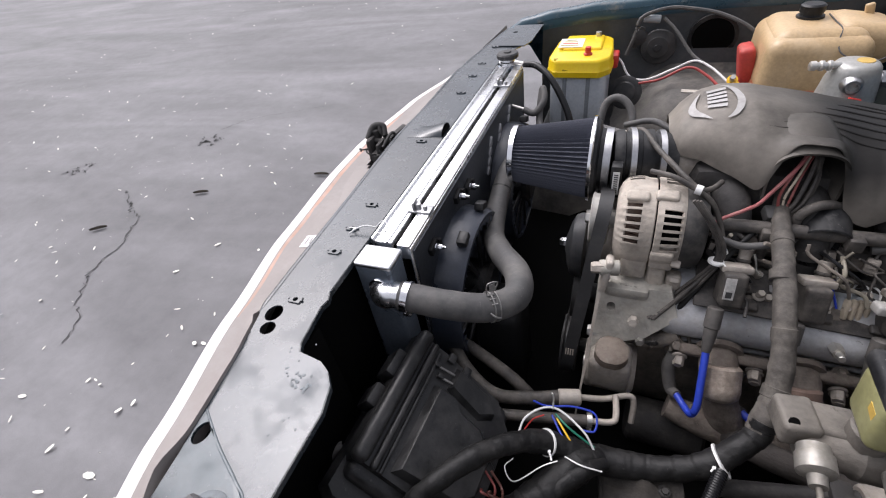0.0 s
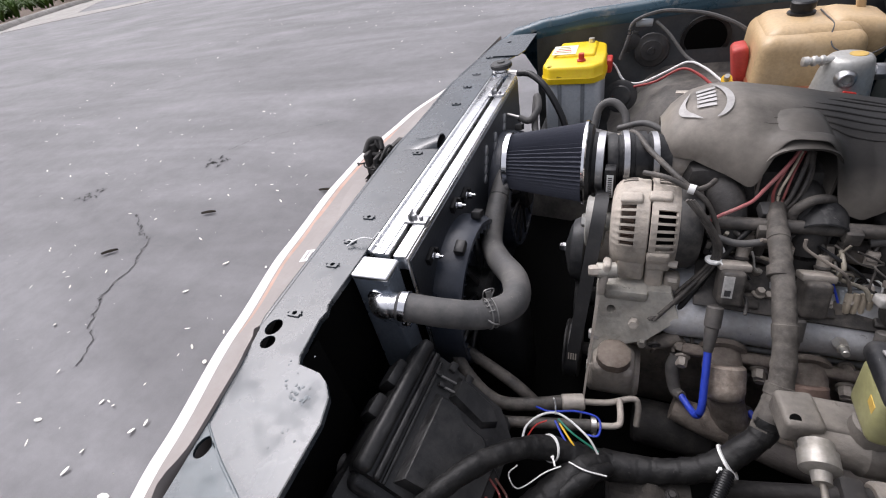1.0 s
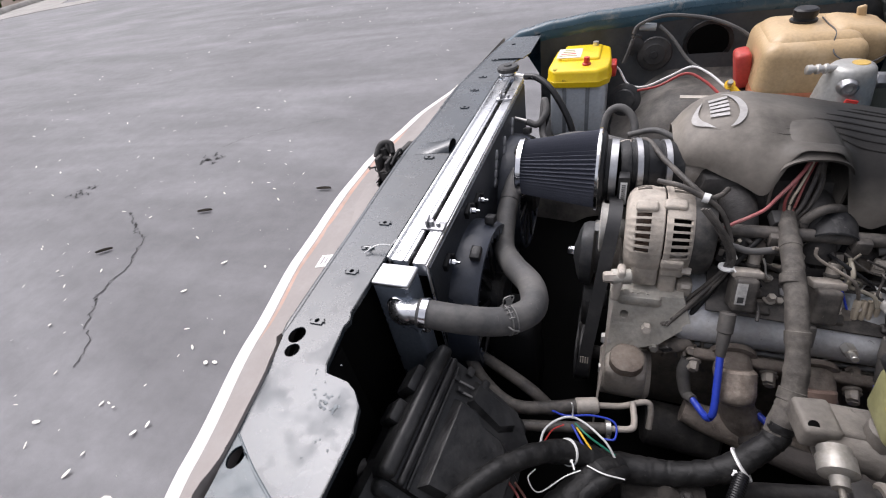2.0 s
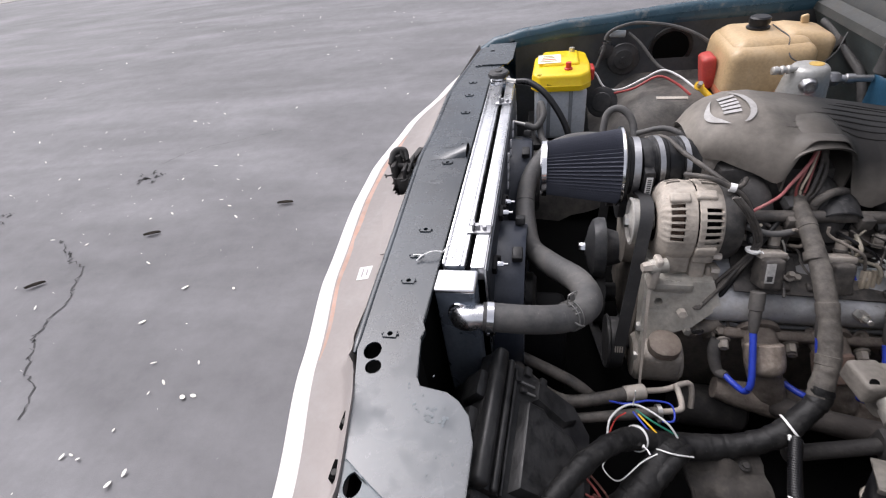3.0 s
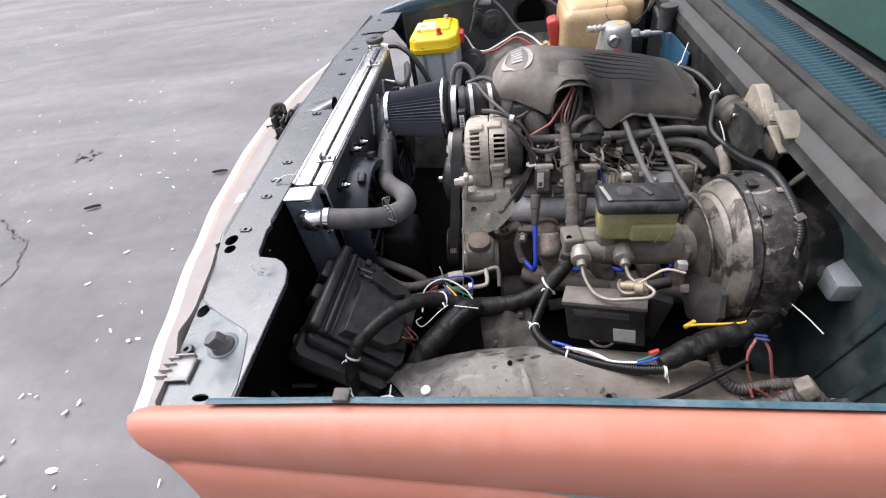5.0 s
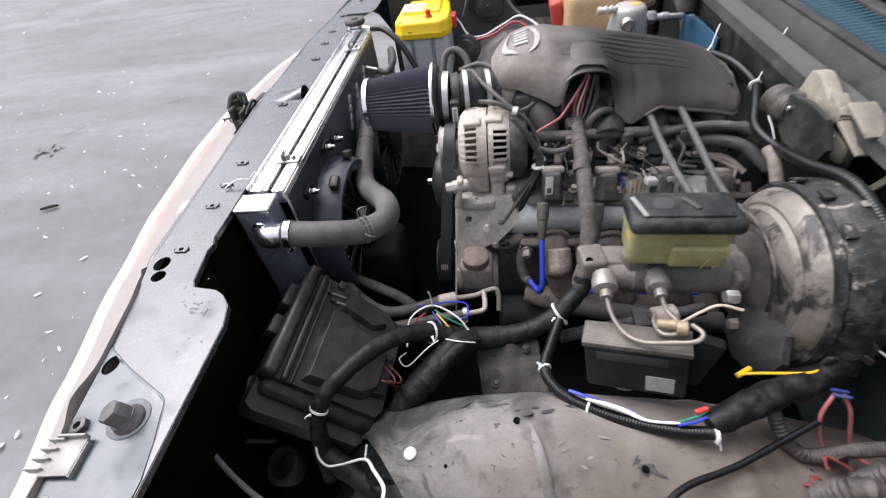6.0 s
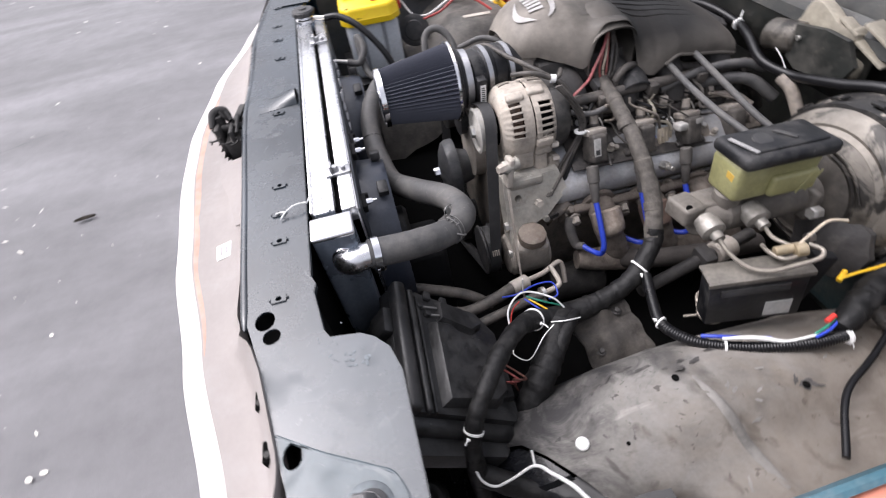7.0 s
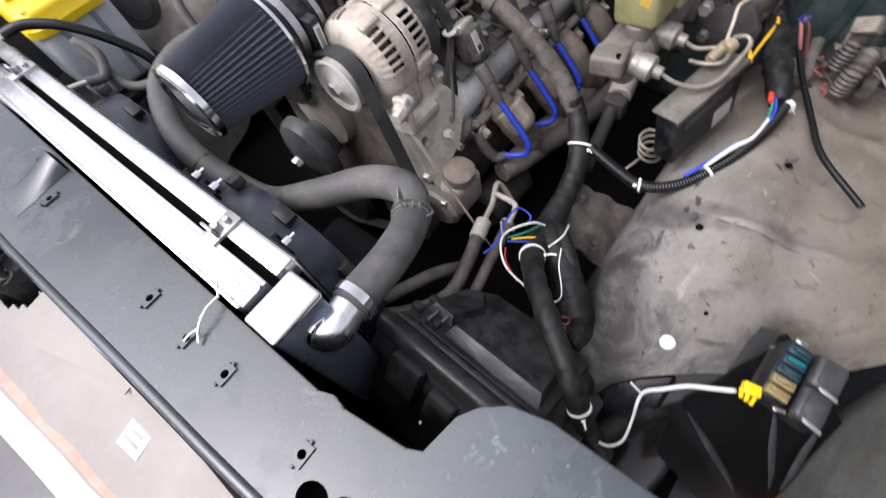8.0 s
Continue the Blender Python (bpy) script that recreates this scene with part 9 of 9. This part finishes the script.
tube([(0.014, 0.549, 0.862), (0.004, 0.553, 0.860), (-0.004, 0.555, 0.857)], 0.0012, 8, bm=bm)
tube([(0.046, 0.560, 0.860), (0.060, 0.566, 0.872), (0.072, 0.560, 0.868), (0.066, 0.550, 0.858), (0.050, 0.552, 0.858)], 0.0012, 8, bm=bm)
solo("tie_wire", bm, WHITEP, "twisted white tie on the radiator bracket", "tie")

# ---- small fittings round the coil rail ----
rnd = random.Random(21)
for i in range(9):
    x = 0.575 + 0.052 * i
    bm = hexagon((x, 0.700 + 0.012 * (i % 2), 0.690), (x, 0.692 + 0.012 * (i % 2), 0.704), 0.0065)
    rod((x, 0.701 + 0.012 * (i % 2), 0.688), (x, 0.699 + 0.012 * (i % 2), 0.692), 0.010, 14, bm)
    part("bolt", bm, GRIMECAST if i % 3 else STEEL, eng)
for i, x in enumerate((0.56, 0.64, 0.72, 0.80, 0.88, 0.96)):
    bm = hexagon((x, 0.648, 0.598), (x - 0.001, 0.634, 0.606), 0.008)
    rod((x, 0.650, 0.597), (x, 0.646, 0.599), 0.012, 14, bm)
    part("bolt", bm, ENGDUST, eng)
for i in range(4):
    x = 0.585 + 0.118 * i
    bm = rbox((0.070, 0.030, 0.014), pose(x + 0.055, 0.690, 0.668, -40, 0, 0), 0.004, 3)
    rbox((0.022, 0.02, 0.024), pose(x + 0.070, 0.695, 0.684, -40, 0, 8), 0.004, 2, bm)
    part("rail_clamp", bm, ENGDUST, rail)
    bm = tube([(x + 0.030, 0.660, 0.640), (x + 0.036, 0.652, 0.646), (x + 0.044, 0.656, 0.643), (x + 0.042, 0.664, 0.636), (x + 0.034, 0.664, 0.636)], 0.003, 8)
    part("lifting_eye", bm, ENGDUST, rail)
# pale flat connector beside the reservoir
bm = rbox((0.050, 0.024, 0.016), pose(0.830, 0.682, 0.722, -15, 4, 4), 0.004, 3)
rbox((0.020, 0.026, 0.020), pose(0.850, 0.682, 0.726, -15, 4, 4), 0.003, 2, bm)
solo("flat_connector", bm, mat("dirty_pale_plastic", (0.36, 0.35, 0.33), 0.55, var=0.25, dust=0.3), "dirty pale grey flat wiring connector", "connector")
# dusty lines under the cover towards the firewall
LINES = (([(0.84, 0.80, 0.800), (0.92, 0.785, 0.785), (0.99, 0.78, 0.768), (1.05, 0.77, 0.72), (1.09, 0.76, 0.66)], 0.011),
         ([(0.82, 0.78, 0.770), (0.90, 0.78, 0.745), (0.97, 0.78, 0.735), (1.04, 0.775, 0.72)], 0.010),
         ([(0.62, 0.760, 0.768), (0.70, 0.758, 0.756), (0.80, 0.760, 0.738)], 0.0115),
         ([(0.78, 0.735, 0.725), (0.85, 0.74, 0.716), (0.92, 0.74, 0.726), (0.99, 0.73, 0.715)], 0.0045),
         ([(0.80, 0.72, 0.700), (0.88, 0.725, 0.706), (0.96, 0.715, 0.70)], 0.004),
         ([(0.694, 0.765, 0.755), (0.697, 0.77, 0.792), (0.698, 0.77, 0.815), (0.712, 0.772, 0.832), (0.732, 0.78, 0.834), (0.752, 0.79, 0.825)], 0.0075))
for pts, r in LINES:
    solo("dusty_line", tube(pts, r, 12, rough=0.06), ENGDUST if r > 0.011 else ENGBLACK, "dust-caked line beneath the engine cover", "line", group="dusty lines")
acl = thing("refrigerant_line", (0.98, 0.88, 0.68), "grey metal refrigerant line with silver crimps", "line")
part("pipe", tube([(0.86, 0.87, 0.745), (0.92, 0.88, 0.725), (1.03, 0.88, 0.700), (1.09, 0.88, 0.68), (1.13, 0.88, 0.66)], 0.010, 14), ENGDUST, acl)
for a in (0.965, 1.015):
    part("crimp", rod((a, 0.88, 0.7145 - 0.20 * (a - 0.965)), (a + 0.026, 0.88, 0.7095 - 0.20 * (a - 0.965)), 0.0135, 16), ALUD, acl)
bm = tube([(1.00, 0.66, 0.80), (1.002, 0.63, 0.790), (1.006, 0.60, 0.76), (1.01, 0.575, 0.73)], 0.0115, 14)
solo("heater_pipe", bm, ENGDUST, "dusty beige heater pipe beside the booster", "pipe")
bm = lathe((0.742, 0.800, 0.800), (0.738, 0.752, 0.782), [(0, 0.034), (0.040, 0.034), (0.050, 0.035), (0.052, 0.033), (0.046, 0.029), (0.010, 0.028)], 28)
solo("breather_tube", bm, BLACK, "short hollow black intake port under the cover", "tube")
# thin loose wires lying over the rails
for i in range(16):
    x = rnd.uniform(0.56, 0.95)
    pts = [(x, 0.735 + rnd.uniform(-0.02, 0.03), 0.775 + rnd.uniform(-0.02, 0.02))]
    for k in range(4):
        px, py, pz = pts[-1]
        pts.append((px + rnd.uniform(-0.012, 0.045), py + rnd.uniform(-0.03, 0.014), max(0.70, pz - rnd.uniform(0.0, 0.028))))
    solo("thin_wire", tube(pts, rnd.uniform(0.0016, 0.0034), 7, 8), (ENGBLACK, ENGDUST, CONDUIT, CREAMD, ENGBLACK)[i % 5], "thin dusty wire lying over the coil rail", "wire", group="thin wires over the coils")
# tied wire bundle from the alternator down to the bracket
tb = thing("alternator_harness", (0.56, 0.70, 0.62), "dusty wire bundle with white tie behind the alternator", "wiring harness")
for dx, dy in ((0.0, 0.0), (0.0045, -0.003), (-0.004, 0.003)):
    part("wire", tube([(0.541 + dx, 0.715, 0.865), (0.566 + dx, 0.705 + dy, 0.835), (0.590 + dx, 0.700 + dy, 0.790), (0.588 + dx, 0.695, 0.755), (0.555 + 1.6 * dx, 0.685 + dy, 0.695), (0.525 + dx, 0.665 + dy, 0.665), (0.508 + dx, 0.650, 0.650)], 0.0032, 9), ENGBLACK, tb)
har = tb
ziptie((0.589, 0.697, 0.762), (0.588, 0.695, 0.745), 0.011, (0.600, 0.680, 0.768))

# ---- injector plugs, clips and stubs between the rails ----
for i in range(8):
    x = 0.590 + 0.054 * i
    m = pose(x, 0.742 + 0.010 * (i % 2), 0.752, -30 + 9 * (i % 3), 7 * (i % 2), 13 * (i % 4) - 20)
    plug = thing("injector_plug", (x, 0.742, 0.735), "dusty injector wiring plug on the fuel rail", "connector", group="injector plugs")
    part("plug_body", rbox((0.017, 0.015, 0.026), m, 0.003, 2), (ENGBLACK, GRIMECAST, ENGDUST)[i % 3], plug)
    part("plug_clip", rbox((0.012, 0.003, 0.012), m @ pose(0, -0.009, 0.004), 0.001, 1), GRIMECAST, plug)
    part("plug_lead", tube([m @ Vector((0, 0, 0.012)), m @ Vector((0.004, 0.006, 0.026)), m @ Vector((0.018, 0.012, 0.030)), m @ Vector((0.034, 0.010, 0.020))], 0.0026, 7, 6), ENGBLACK, plug)
for x, y, z, r in ((0.612, 0.668, 0.628, 0.011), (0.742, 0.664, 0.622, 0.010), (0.860, 0.664, 0.622, 0.011)):
    bm = lathe((x, y, z), (x, y - 0.02, z + 0.012), [(0, r), (0.005, r), (0.006, r * 0.6), (0.016, r * 0.55)], 12)
    part("sensor_stub", bm, ENGDUST, eng)
for i in range(5):
    x = 0.520 + 0.030 * i
    part("casting_rib", rbox((0.006, 0.05, 0.05), pose(x, 0.672, 0.575, 30, 0, 4 * i), 0.002, 2), ENGDUST, eng)
part("water_crossover", tube([(0.505, 0.66, 0.575), (0.535, 0.655, 0.592), (0.56, 0.66, 0.61)], 0.014, 14), ENGDUST, eng)
